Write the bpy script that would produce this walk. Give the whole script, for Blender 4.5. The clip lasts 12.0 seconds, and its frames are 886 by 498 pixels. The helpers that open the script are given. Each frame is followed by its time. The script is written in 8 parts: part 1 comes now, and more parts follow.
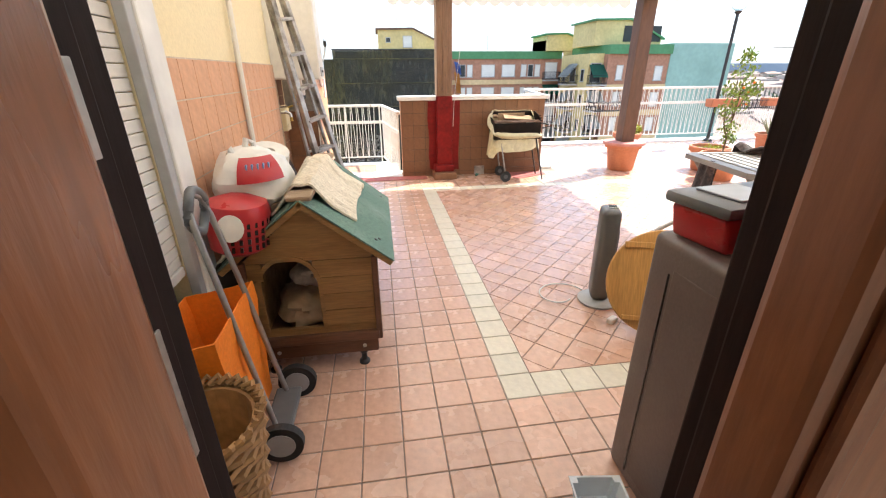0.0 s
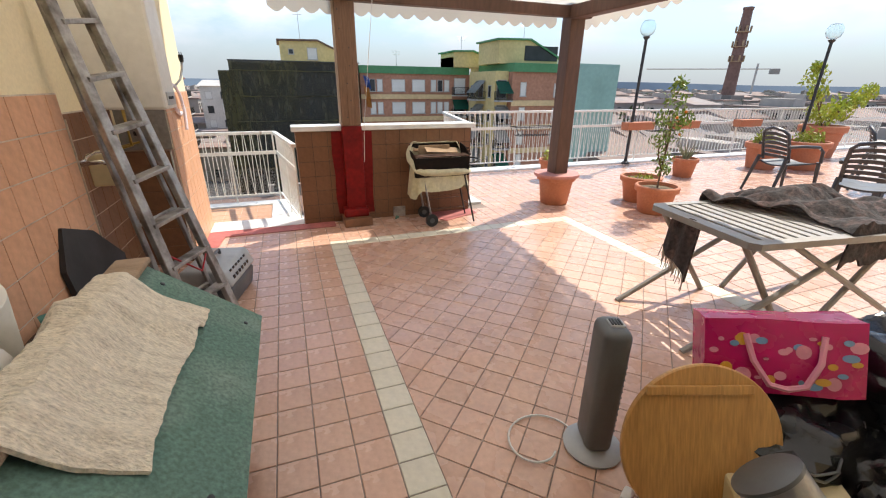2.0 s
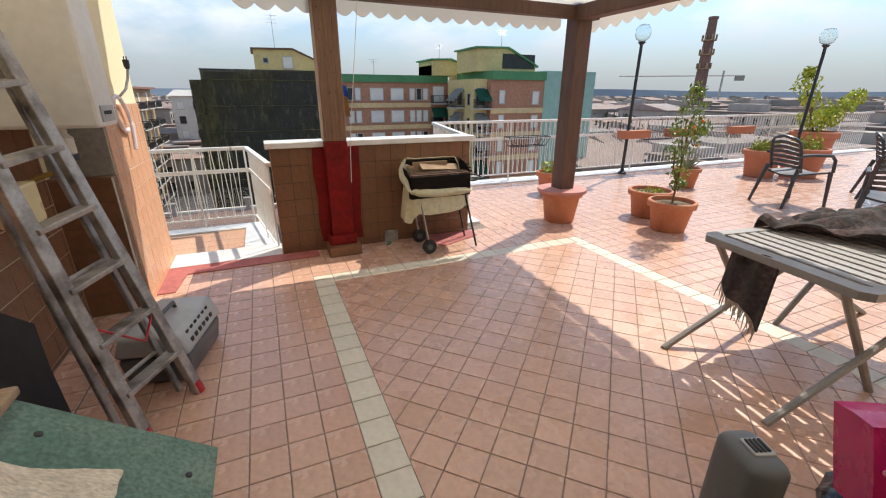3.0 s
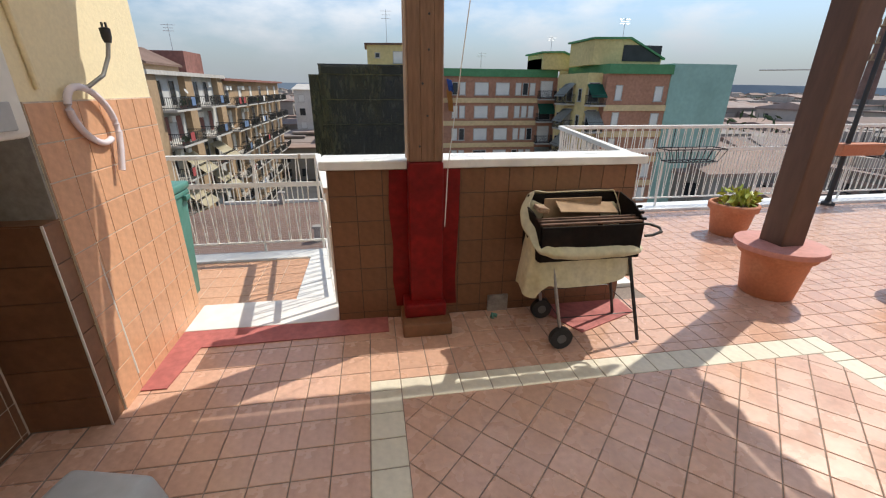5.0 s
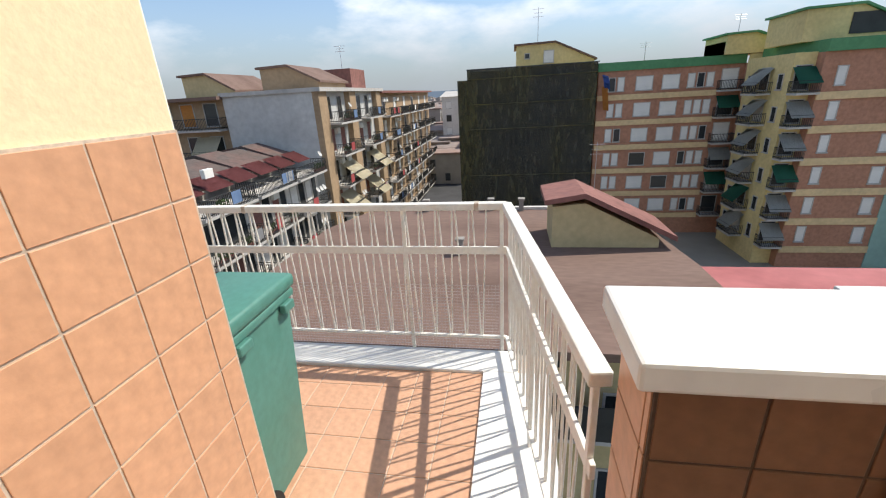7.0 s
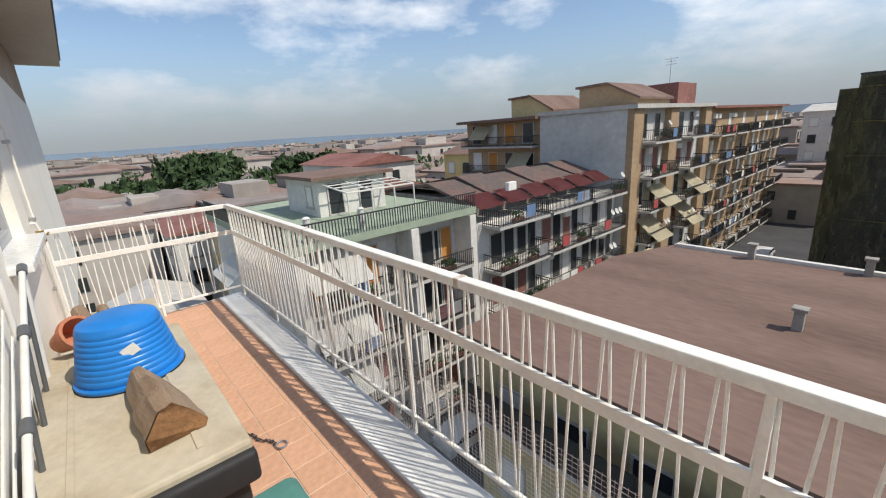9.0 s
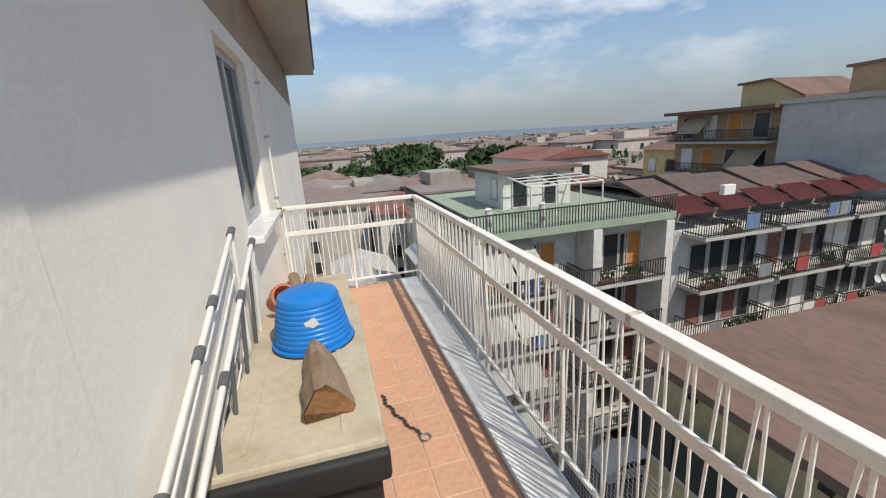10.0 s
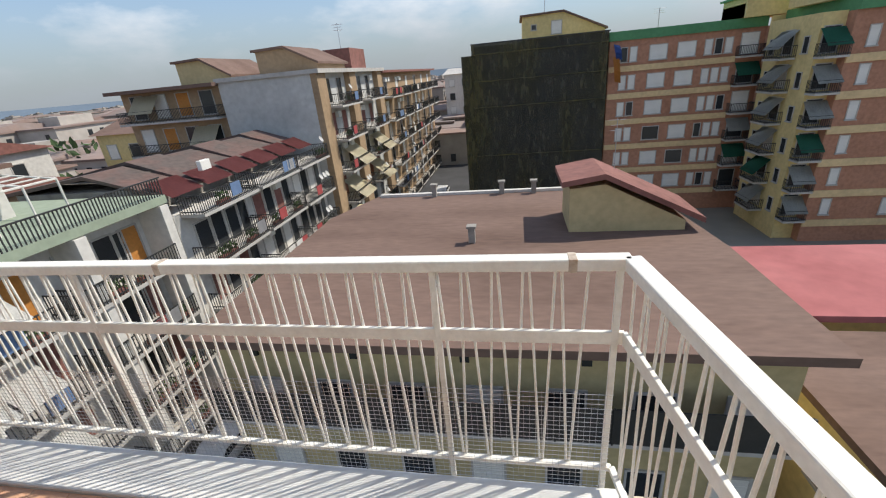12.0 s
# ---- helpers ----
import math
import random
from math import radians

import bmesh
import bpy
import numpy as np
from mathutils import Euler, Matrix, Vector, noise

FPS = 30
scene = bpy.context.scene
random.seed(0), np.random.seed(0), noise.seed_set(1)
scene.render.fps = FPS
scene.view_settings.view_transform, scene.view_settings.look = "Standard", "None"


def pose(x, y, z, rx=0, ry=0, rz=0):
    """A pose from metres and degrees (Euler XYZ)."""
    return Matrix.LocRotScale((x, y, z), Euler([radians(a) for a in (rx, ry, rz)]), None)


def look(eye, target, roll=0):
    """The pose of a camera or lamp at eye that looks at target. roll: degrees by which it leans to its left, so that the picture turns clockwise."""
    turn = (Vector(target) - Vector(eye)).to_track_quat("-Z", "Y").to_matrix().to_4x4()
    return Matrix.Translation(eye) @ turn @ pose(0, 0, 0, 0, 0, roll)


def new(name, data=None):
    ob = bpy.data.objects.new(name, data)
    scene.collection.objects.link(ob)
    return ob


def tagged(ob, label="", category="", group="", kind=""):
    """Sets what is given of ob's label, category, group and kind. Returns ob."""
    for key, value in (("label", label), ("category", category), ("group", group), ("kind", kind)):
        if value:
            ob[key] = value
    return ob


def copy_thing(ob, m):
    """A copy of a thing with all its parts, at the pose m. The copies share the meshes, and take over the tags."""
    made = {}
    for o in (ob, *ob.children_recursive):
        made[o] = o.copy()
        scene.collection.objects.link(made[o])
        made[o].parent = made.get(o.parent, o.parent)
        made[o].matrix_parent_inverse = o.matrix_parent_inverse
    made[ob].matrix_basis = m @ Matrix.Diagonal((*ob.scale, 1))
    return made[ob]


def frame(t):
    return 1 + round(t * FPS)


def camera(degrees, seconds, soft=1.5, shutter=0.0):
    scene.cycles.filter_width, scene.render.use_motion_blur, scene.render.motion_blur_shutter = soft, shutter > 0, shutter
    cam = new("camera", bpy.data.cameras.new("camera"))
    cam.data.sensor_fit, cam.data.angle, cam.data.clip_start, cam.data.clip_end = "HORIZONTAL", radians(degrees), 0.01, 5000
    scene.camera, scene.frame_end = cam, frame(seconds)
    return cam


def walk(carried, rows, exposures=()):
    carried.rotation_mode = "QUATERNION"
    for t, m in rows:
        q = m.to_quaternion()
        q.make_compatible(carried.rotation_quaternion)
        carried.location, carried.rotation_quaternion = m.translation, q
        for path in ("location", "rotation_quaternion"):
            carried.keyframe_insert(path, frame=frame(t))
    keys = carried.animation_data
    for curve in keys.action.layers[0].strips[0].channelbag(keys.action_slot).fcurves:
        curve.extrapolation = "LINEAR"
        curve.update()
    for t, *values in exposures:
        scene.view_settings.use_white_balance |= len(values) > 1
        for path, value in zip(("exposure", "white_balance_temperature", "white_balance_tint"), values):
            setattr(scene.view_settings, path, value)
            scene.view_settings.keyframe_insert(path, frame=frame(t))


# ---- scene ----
cam = camera(94.1, 12.0, soft=1.15)
PATH = [
    (0, (-0.905, 0.509, 1.41), (-0.638, 2.327, 0.621), -0.4),
    (0.5, (-0.877, 0.809, 1.411), (-0.518, 2.606, 0.61), -0.0),
    (1, (-0.867, 1.058, 1.443), (-0.407, 2.833, 0.645), 0.4),
    (1.5, (-0.799, 1.343, 1.461), (-0.246, 3.104, 0.69), 0.8),
    (2, (-0.681, 1.632, 1.527), (-0.037, 3.376, 0.791), 0.6),
    (2.5, (-0.682, 1.944, 1.533), (0.053, 3.664, 0.826), 0.2),
    (4.5, (-0.351, 3.458, 1.523), (0.24, 5.231, 0.811), 0.7),
    (5, (-0.319, 3.924, 1.516), (-0.005, 5.761, 0.79), 0.5),
    (5.5, (-0.437, 4.424, 1.493), (-0.376, 6.284, 0.76), -0.4),
    (6, (-0.549, 4.922, 1.474), (-0.678, 6.782, 0.753), -1.6),
    (6.5, (-0.661, 5.429, 1.497), (-0.916, 7.283, 0.791), -2.5),
    (8.3, (-1.247, 6.952, 1.484), (-2.076, 8.655, 0.84), -5.0),
    (8.5, (-1.268, 7.069, 1.472), (-2.273, 8.686, 0.859), -4.9),
    (9, (-1.346, 7.186, 1.474), (-2.816, 8.43, 0.931), -3.7),
    (9.5, (-1.435, 7.31, 1.499), (-3.196, 8.099, 0.975), -2.8),
    (10, (-1.473, 7.339, 1.501), (-3.339, 7.838, 0.98), -3.6),
    (10.5, (-1.476, 7.335, 1.505), (-3.322, 7.892, 0.974), -4.2),
    (11, (-1.416, 7.297, 1.492), (-3.022, 8.338, 0.912), -3.9),
    (11.5, (-1.482, 7.217, 1.459), (-2.505, 8.802, 0.793), -4.6),
    (12, (-1.2, 7.057, 1.455), (-1.561, 8.862, 0.673), -5.5),
]
walk(cam, [(t, look(eye, target, roll)) for t, eye, target, roll in PATH],
     [(0, 1.4), (0.5, 1.15), (1.0, 0.9), (1.5, 0.65), (2.0, 0.45), (2.5, 0.3), (4.5, -0.1), (5.5, 0.0), (6.5, 0.1), (8.3, -0.05), (9.5, -0.25), (11.0, -0.3), (12.0, -0.1)])

# ---- world and sun ----
SUN_DIR = Vector((0.69, 0.36, 1.02)).normalized()
world = bpy.data.worlds.new("sky")
scene.world = world
world.use_nodes = True
wn, wl = world.node_tree.nodes, world.node_tree.links
wn.clear()
w_out = wn.new("ShaderNodeOutputWorld")
w_bg = wn.new("ShaderNodeBackground")
w_sky = wn.new("ShaderNodeTexSky")
w_sky.sky_type = "NISHITA"
w_sky.sun_disc = False
w_sky.sun_elevation = math.asin(SUN_DIR.z)
w_sky.sun_rotation = math.atan2(SUN_DIR.x, SUN_DIR.y)
w_sky.air_density, w_sky.dust_density, w_sky.ozone_density = 1.0, 0.3, 2.0
w_co = wn.new("ShaderNodeTexCoord")
w_map = wn.new("ShaderNodeMapping")
w_map.inputs["Scale"].default_value = (1.5, 1.5, 3.6)
w_noise = wn.new("ShaderNodeTexNoise")
w_noise.inputs["Scale"].default_value = 2.6
w_noise.inputs["Detail"].default_value = 7.0
w_noise.inputs["Roughness"].default_value = 0.55
w_ramp = wn.new("ShaderNodeValToRGB")
w_ramp.color_ramp.elements[0].position, w_ramp.color_ramp.elements[1].position = 0.48, 0.66
w_ramp.color_ramp.elements[0].color = (0.03, 0.03, 0.03, 1)
w_ramp.color_ramp.elements[1].color = (0.8, 0.8, 0.8, 1)
w_mix = wn.new("ShaderNodeMix")
w_mix.data_type = "RGBA"
w_mix.inputs[7].default_value = (7.6, 7.9, 8.3, 1)
wl.new(w_co.outputs["Generated"], w_map.inputs[0])
wl.new(w_map.outputs[0], w_noise.inputs["Vector"])
wl.new(w_noise.outputs["Fac"], w_ramp.inputs[0])
wl.new(w_ramp.outputs[0], w_mix.inputs[0])
wl.new(w_sky.outputs[0], w_mix.inputs[6])
# thin blue-grey haze all round the horizon
w_sep = wn.new("ShaderNodeSeparateXYZ")
w_rng = wn.new("ShaderNodeMapRange")
w_rng.inputs[1].default_value, w_rng.inputs[2].default_value = 0.0, 0.22
w_rng.inputs[3].default_value, w_rng.inputs[4].default_value = 0.92, 0.0
w_rng.interpolation_type = "SMOOTHSTEP"
w_haze = wn.new("ShaderNodeMix")
w_haze.data_type = "RGBA"
w_haze.inputs[7].default_value = (2.4, 2.72, 3.1, 1)
wl.new(w_co.outputs["Generated"], w_sep.inputs[0])
wl.new(w_sep.outputs[2], w_rng.inputs[0])
wl.new(w_rng.outputs[0], w_haze.inputs[0])
wl.new(w_mix.outputs[2], w_haze.inputs[6])
wl.new(w_haze.outputs[2], w_bg.inputs[0])
w_bg.inputs[1].default_value = 0.15
wl.new(w_bg.outputs[0], w_out.inputs[0])

sun_data = bpy.data.lights.new("sun", "SUN")
sun_data.energy, sun_data.angle, sun_data.color = 4.6, radians(0.55), (1.0, 0.93, 0.81)
sun = new("sun", sun_data)
sun.matrix_world = look(SUN_DIR * 60, (0, 0, 0))


# ---- materials ----
def mat(name, color, rough=0.7, grain=40.0, amount=0.12, blotch=2.5, spots=0.15, bump=0.15, metal=0.0, per=0.0, tint=None, stretch=(1, 1, 1), gloss=0.5):
    """A paint, stone or wood: base colour with fine grain, large blotches towards tint, and fine relief. per: variation from piece to piece."""
    m = bpy.data.materials.new(name)
    m.use_nodes = True
    n, l = m.node_tree.nodes, m.node_tree.links
    b = n["Principled BSDF"]
    b.inputs["Metallic"].default_value = metal
    b.inputs["Specular IOR Level"].default_value = gloss
    co = n.new("ShaderNodeTexCoord")
    mp = n.new("ShaderNodeMapping")
    mp.inputs["Scale"].default_value = stretch
    l.new(co.outputs["Object"], mp.inputs[0])
    fine, big = n.new("ShaderNodeTexNoise"), n.new("ShaderNodeTexNoise")
    fine.inputs["Scale"].default_value, fine.inputs["Detail"].default_value = grain, 5
    big.inputs["Scale"].default_value, big.inputs["Detail"].default_value = blotch, 4
    l.new(mp.outputs[0], fine.inputs["Vector"])
    l.new(mp.outputs[0], big.inputs["Vector"])
    ramp = n.new("ShaderNodeMapRange")
    ramp.inputs[1].default_value, ramp.inputs[2].default_value = 0.3, 0.7
    ramp.inputs[3].default_value, ramp.inputs[4].default_value = 1 - amount, 1 + amount
    l.new(fine.outputs["Fac"], ramp.inputs[0])
    mix = n.new("ShaderNodeMix")
    mix.data_type = "RGBA"
    mix.inputs[6].default_value = (*color, 1)
    mix.inputs[7].default_value = (*(tint or [c * 0.6 for c in color]), 1)
    br = n.new("ShaderNodeMapRange")
    br.inputs[1].default_value, br.inputs[2].default_value = 0.45, 0.75
    br.inputs[3].default_value, br.inputs[4].default_value = 0, min(1.0, spots * 2.5)
    l.new(big.outputs["Fac"], br.inputs[0])
    l.new(br.outputs[0], mix.inputs[0])
    hsv = n.new("ShaderNodeHueSaturation")
    l.new(mix.outputs[2], hsv.inputs["Color"])
    value = ramp.outputs[0]
    if per:
        info, geo, add = n.new("ShaderNodeObjectInfo"), n.new("ShaderNodeNewGeometry"), n.new("ShaderNodeMath")
        l.new(info.outputs["Random"], add.inputs[0])
        l.new(geo.outputs["Random Per Island"], add.inputs[1])
        half = n.new("ShaderNodeMapRange")
        half.inputs[1].default_value, half.inputs[2].default_value = 0, 2
        half.inputs[3].default_value, half.inputs[4].default_value = 1 - per, 1 + per
        l.new(add.outputs[0], half.inputs[0])
        mul = n.new("ShaderNodeMath")
        mul.operation = "MULTIPLY"
        l.new(value, mul.inputs[0])
        l.new(half.outputs[0], mul.inputs[1])
        value = mul.outputs[0]
    l.new(value, hsv.inputs["Value"])
    l.new(hsv.outputs[0], b.inputs["Base Color"])
    rr = n.new("ShaderNodeMapRange")
    rr.inputs[1].default_value, rr.inputs[2].default_value = 0.3, 0.7
    rr.inputs[3].default_value, rr.inputs[4].default_value = max(0.05, rough - 0.12), min(1, rough + 0.12)
    l.new(big.outputs["Fac"], rr.inputs[0])
    l.new(rr.outputs[0], b.inputs["Roughness"])
    if bump:
        bp = n.new("ShaderNodeBump")
        bp.inputs["Strength"].default_value, bp.inputs["Distance"].default_value = bump, 0.01
        l.new(fine.outputs["Fac"], bp.inputs["Height"])
        l.new(bp.outputs[0], b.inputs["Normal"])
    return m


def wood(name, color, dark, rough=0.6, scale=9.0, stretch=(1, 1, 8), bump=0.2):
    """Wood with grain lines running across the stretched axes."""
    m = mat(name, color, rough, grain=scale * 4, amount=0.18, blotch=scale * 0.35, spots=0.3, bump=bump, tint=dark, stretch=stretch, per=0.08)
    return m


def glass(name, color=(0.9, 0.95, 0.95), rough=0.02):
    m = bpy.data.materials.new(name)
    m.use_nodes = True
    b = m.node_tree.nodes["Principled BSDF"]
    b.inputs["Base Color"].default_value = (*color, 1)
    b.inputs["Transmission Weight"].default_value = 1.0
    b.inputs["Roughness"].default_value = rough
    b.inputs["IOR"].default_value = 1.45
    return m


M_TILE = mat("terracotta_tile", (0.61, 0.375, 0.275), 0.27, 30, 0.10, 5, 0.22, 0.10, per=0.13, tint=(0.50, 0.31, 0.23), gloss=0.8)
M_TILE_W = mat("pale_tile", (0.66, 0.61, 0.50), 0.4, 30, 0.08, 5, 0.2, 0.1, per=0.08)
M_TILE_B = mat("orange_tile", (0.62, 0.355, 0.225), 0.6, 30, 0.10, 4, 0.2, 0.1, per=0.08, tint=(0.42, 0.19, 0.10))
M_TILE_P = mat("wall_tile_brown", (0.19, 0.088, 0.043), 0.5, 30, 0.12, 4, 0.25, 0.1, per=0.12)
M_TILE_R = mat("wall_tile_orange", (0.64, 0.35, 0.205), 0.5, 30, 0.10, 4, 0.25, 0.1, per=0.08)
M_GROUT = mat("grout", (0.24, 0.19, 0.16), 0.9, 60, 0.15, 3, 0.3, 0.2)
M_GROUT_D = mat("dark_grout", (0.10, 0.065, 0.045), 0.9, 60, 0.15, 3, 0.3, 0.2)
M_GROUT_L = mat("pale_grout", (0.60, 0.50, 0.40), 0.9, 60, 0.15, 3, 0.3, 0.2)
M_CREAM = mat("cream_plaster", (0.78, 0.68, 0.45), 0.9, 60, 0.05, 1.5, 0.12, 0.2, tint=(0.70, 0.60, 0.40))
M_WHITEWALL = mat("white_plaster", (0.93, 0.88, 0.78), 0.9, 60, 0.04, 1.2, 0.12, 0.15, tint=(0.72, 0.67, 0.58))
M_BEIGE = mat("beige_plaster", (0.42, 0.31, 0.22), 0.9, 60, 0.06, 1.5, 0.15, 0.2)
M_SOFFIT = mat("pale_soffit_plaster", (0.66, 0.60, 0.52), 0.9, 40, 0.06, 1.5, 0.2, 0.2, tint=(0.5, 0.44, 0.37))
M_MARBLE = mat("white_marble", (0.78, 0.78, 0.76), 0.35, 9, 0.06, 3, 0.3, 0.05, tint=(0.55, 0.56, 0.58))
M_RAIL = mat("white_rail_paint", (0.85, 0.84, 0.79), 0.45, 60, 0.05, 7, 0.12, 0.08, tint=(0.55, 0.42, 0.30))
M_RUSTP = mat("rusty_paint", (0.62, 0.55, 0.46), 0.7, 40, 0.2, 14, 0.4, 0.2, tint=(0.26, 0.13, 0.07))
M_RED = mat("red_paint", (0.20, 0.007, 0.007), 0.55, 25, 0.2, 5, 0.3, 0.2, tint=(0.10, 0.006, 0.006), gloss=0.25)
M_PINKP = mat("pink_floor_paint", (0.42, 0.13, 0.12), 0.7, 25, 0.15, 5, 0.25, 0.15)
M_POST = wood("weathered_post_paint", (0.19, 0.105, 0.062), (0.045, 0.026, 0.018), 0.6, 7, (2.2, 2.2, 0.3), 0.3)
M_POSTL = wood("bleached_bare_wood", (0.40, 0.29, 0.21), (0.22, 0.14, 0.09), 0.8, 8, (3, 3, 0.3), 0.35)
M_BEAM = wood("dark_beam_wood", (0.11, 0.055, 0.035), (0.05, 0.028, 0.02), 0.6, 6, (1, 1, 0.25))
M_AWNING = mat("awning_cloth", (0.70, 0.66, 0.55), 0.9, 90, 0.05, 2, 0.15, 0.1)
M_AWNING.node_tree.nodes["Principled BSDF"].inputs["Specular IOR Level"].default_value = 0.1
aw_n, aw_l = M_AWNING.node_tree.nodes, M_AWNING.node_tree.links
aw_t, aw_m = aw_n.new("ShaderNodeBsdfTranslucent"), aw_n.new("ShaderNodeMixShader")
aw_t.inputs[0].default_value = (0.95, 0.93, 0.89, 1)
aw_m.inputs[0].default_value = 0.62
aw_l.new(aw_n["Principled BSDF"].outputs[0], aw_m.inputs[1])
aw_l.new(aw_t.outputs[0], aw_m.inputs[2])
aw_l.new(aw_m.outputs[0], aw_n["Material Output"].inputs[0])
M_DOOR = wood("door_wood", (0.24, 0.085, 0.035), (0.14, 0.045, 0.02), 0.35, 8, (3, 3, 0.4), 0.08)
M_DARKW = wood("dark_frame_wood", (0.014, 0.006, 0.005), (0.008, 0.005, 0.004), 0.75, 8, (3, 3, 0.4), 0.08)
M_DARKW.node_tree.nodes["Principled BSDF"].inputs["Specular IOR Level"].default_value = 0.15
M_CEMENT = mat("cement", (0.33, 0.31, 0.28), 0.95, 30, 0.15, 2, 0.25, 0.3)
M_ASPHALT = mat("asphalt", (0.055, 0.055, 0.058), 0.9, 4, 0.2, 0.2, 0.2, 0.1)
M_METAL = mat("steel", (0.55, 0.55, 0.56), 0.35, 60, 0.06, 6, 0.1, 0.05, metal=0.9)
M_BLACK = mat("black_metal", (0.025, 0.025, 0.027), 0.5, 60, 0.1, 6, 0.1, 0.08)
M_GLASS = glass("clear_glass")


# ---- mesh helpers ----
def box(bm, x0, x1, y0, y1, z0, z1, m=None):
    vs = [bm.verts.new((x, y, z)) for z in (z0, z1) for y in (y0, y1) for x in (x0, x1)]
    for f in ((0, 2, 3, 1), (4, 5, 7, 6), (0, 1, 5, 4), (2, 6, 7, 3), (0, 4, 6, 2), (1, 3, 7, 5)):
        bm.faces.new([vs[i] for i in f])
    if m is not None:
        for v in vs:
            v.co = m @ v.co
    return vs


def soft(bm, w=0.006, seg=2):
    bmesh.ops.bevel(bm, geom=bm.edges[:], offset=w, segments=seg, affect="EDGES", profile=0.5)
    return bm


def rbox(x0, x1, y0, y1, z0, z1, w=0.006, m=None, seg=2):
    bm = bmesh.new()
    box(bm, x0, x1, y0, y1, z0, z1)
    soft(bm, w, seg)
    if m is not None:
        bm.transform(m)
    return bm


def rod(bm, a, b, r0, r1=None, seg=8, cap=True):
    a, b = Vector(a), Vector(b)
    r1 = r0 if r1 is None else r1
    q = (b - a).to_track_quat("Z", "Y")
    rings = []
    for p, r in ((a, r0), (b, r1)):
        rings.append([bm.verts.new(p + q @ Vector((r * math.cos(2 * math.pi * i / seg), r * math.sin(2 * math.pi * i / seg), 0))) for i in range(seg)])
    for i in range(seg):
        j = (i + 1) % seg
        bm.faces.new((rings[0][i], rings[0][j], rings[1][j], rings[1][i]))
    if cap:
        bm.faces.new(rings[0][::-1])
        bm.faces.new(rings[1])
    return bm


def tube(bm, pts, r, seg=8, closed=False):
    """A bent tube along points."""
    pts = [Vector(p) for p in pts]
    n, rings = len(pts), []
    for i, p in enumerate(pts):
        a = pts[i - 1] if (i or closed) else p
        b = pts[(i + 1) % n] if (i < n - 1 or closed) else p
        q = (b - a).to_track_quat("Z", "Y")
        rings.append([bm.verts.new(p + q @ Vector((r * math.cos(2 * math.pi * k / seg), r * math.sin(2 * math.pi * k / seg), 0))) for k in range(seg)])
    for i in range(n if closed else n - 1):
        A, B = rings[i], rings[(i + 1) % n]
        for k in range(seg):
            bm.faces.new((A[k], A[(k + 1) % seg], B[(k + 1) % seg], B[k]))
    if not closed:
        bm.faces.new(rings[0][::-1])
        bm.faces.new(rings[-1])
    return bm


def lathe(bm, profile, seg=24, m=None):
    """Turns a profile of (radius, height) round z."""
    rings = []
    for r, z in profile:
        rings.append([bm.verts.new((r * math.cos(2 * math.pi * k / seg), r * math.sin(2 * math.pi * k / seg), z)) for k in range(seg)])
    for A, B in zip(rings, rings[1:]):
        for k in range(seg):
            bm.faces.new((A[k], A[(k + 1) % seg], B[(k + 1) % seg], B[k]))
    bm.faces.new(rings[0][::-1])
    bm.faces.new(rings[-1])
    if m is not None:
        for ring in rings:
            for v in ring:
                v.co = m @ v.co
    return bm


def prism(bm, poly, z0, z1, m=None):
    """A flat polygon of (x, y) raised from z0 to z1."""
    A = [bm.verts.new((x, y, z0)) for x, y in poly]
    B = [bm.verts.new((x, y, z1)) for x, y in poly]
    bm.faces.new(A[::-1])
    bm.faces.new(B)
    for i in range(len(poly)):
        j = (i + 1) % len(poly)
        bm.faces.new((A[i], A[j], B[j], B[i]))
    if m is not None:
        for v in A + B:
            v.co = m @ v.co
    return bm


def sheet(nx, ny, f, thick=0.006):
    """A cloth from a function of (u, v) in 0..1."""
    bm = bmesh.new()
    vs = [[bm.verts.new(f(i / nx, j / ny)) for i in range(nx + 1)] for j in range(ny + 1)]
    for j in range(ny):
        for i in range(nx):
            bm.faces.new((vs[j][i], vs[j][i + 1], vs[j + 1][i + 1], vs[j + 1][i]))
    bmesh.ops.recalc_face_normals(bm, faces=bm.faces[:])
    bmesh.ops.solidify(bm, geom=bm.faces[:], thickness=thick)
    return bm


def mesh_of(bm, name, material, smooth=False):
    bmesh.ops.recalc_face_normals(bm, faces=bm.faces[:])
    me = bpy.data.meshes.new(name)
    bm.to_mesh(me)
    bm.free()
    me.materials.append(material)
    if smooth:
        me.polygons.foreach_set("use_smooth", [True] * len(me.polygons))
        me.set_sharp_from_angle(angle=radians(40))
    return me


def part(name, bm, material, parent, label="", smooth=False):
    ob = new(name, mesh_of(bm, name, material, smooth))
    ob.parent = parent
    return tagged(ob, label)


def thing(name, m, label, category, group=""):
    """An empty at a thing's base, to hold its parts."""
    ob = new(name)
    ob.empty_display_size = 0.1
    ob.matrix_world = m
    return tagged(ob, label, category, group)


def solo(name, bm, material, label, category="", kind="", group="", smooth=False):
    """A thing of one mesh."""
    return tagged(new(name, mesh_of(bm, name, material, smooth)), label, category, group, kind)


def place(name, mesh, parent, m, label=""):
    ob = new(name, mesh)
    ob.parent = parent
    ob.matrix_local = m
    return tagged(ob, label)


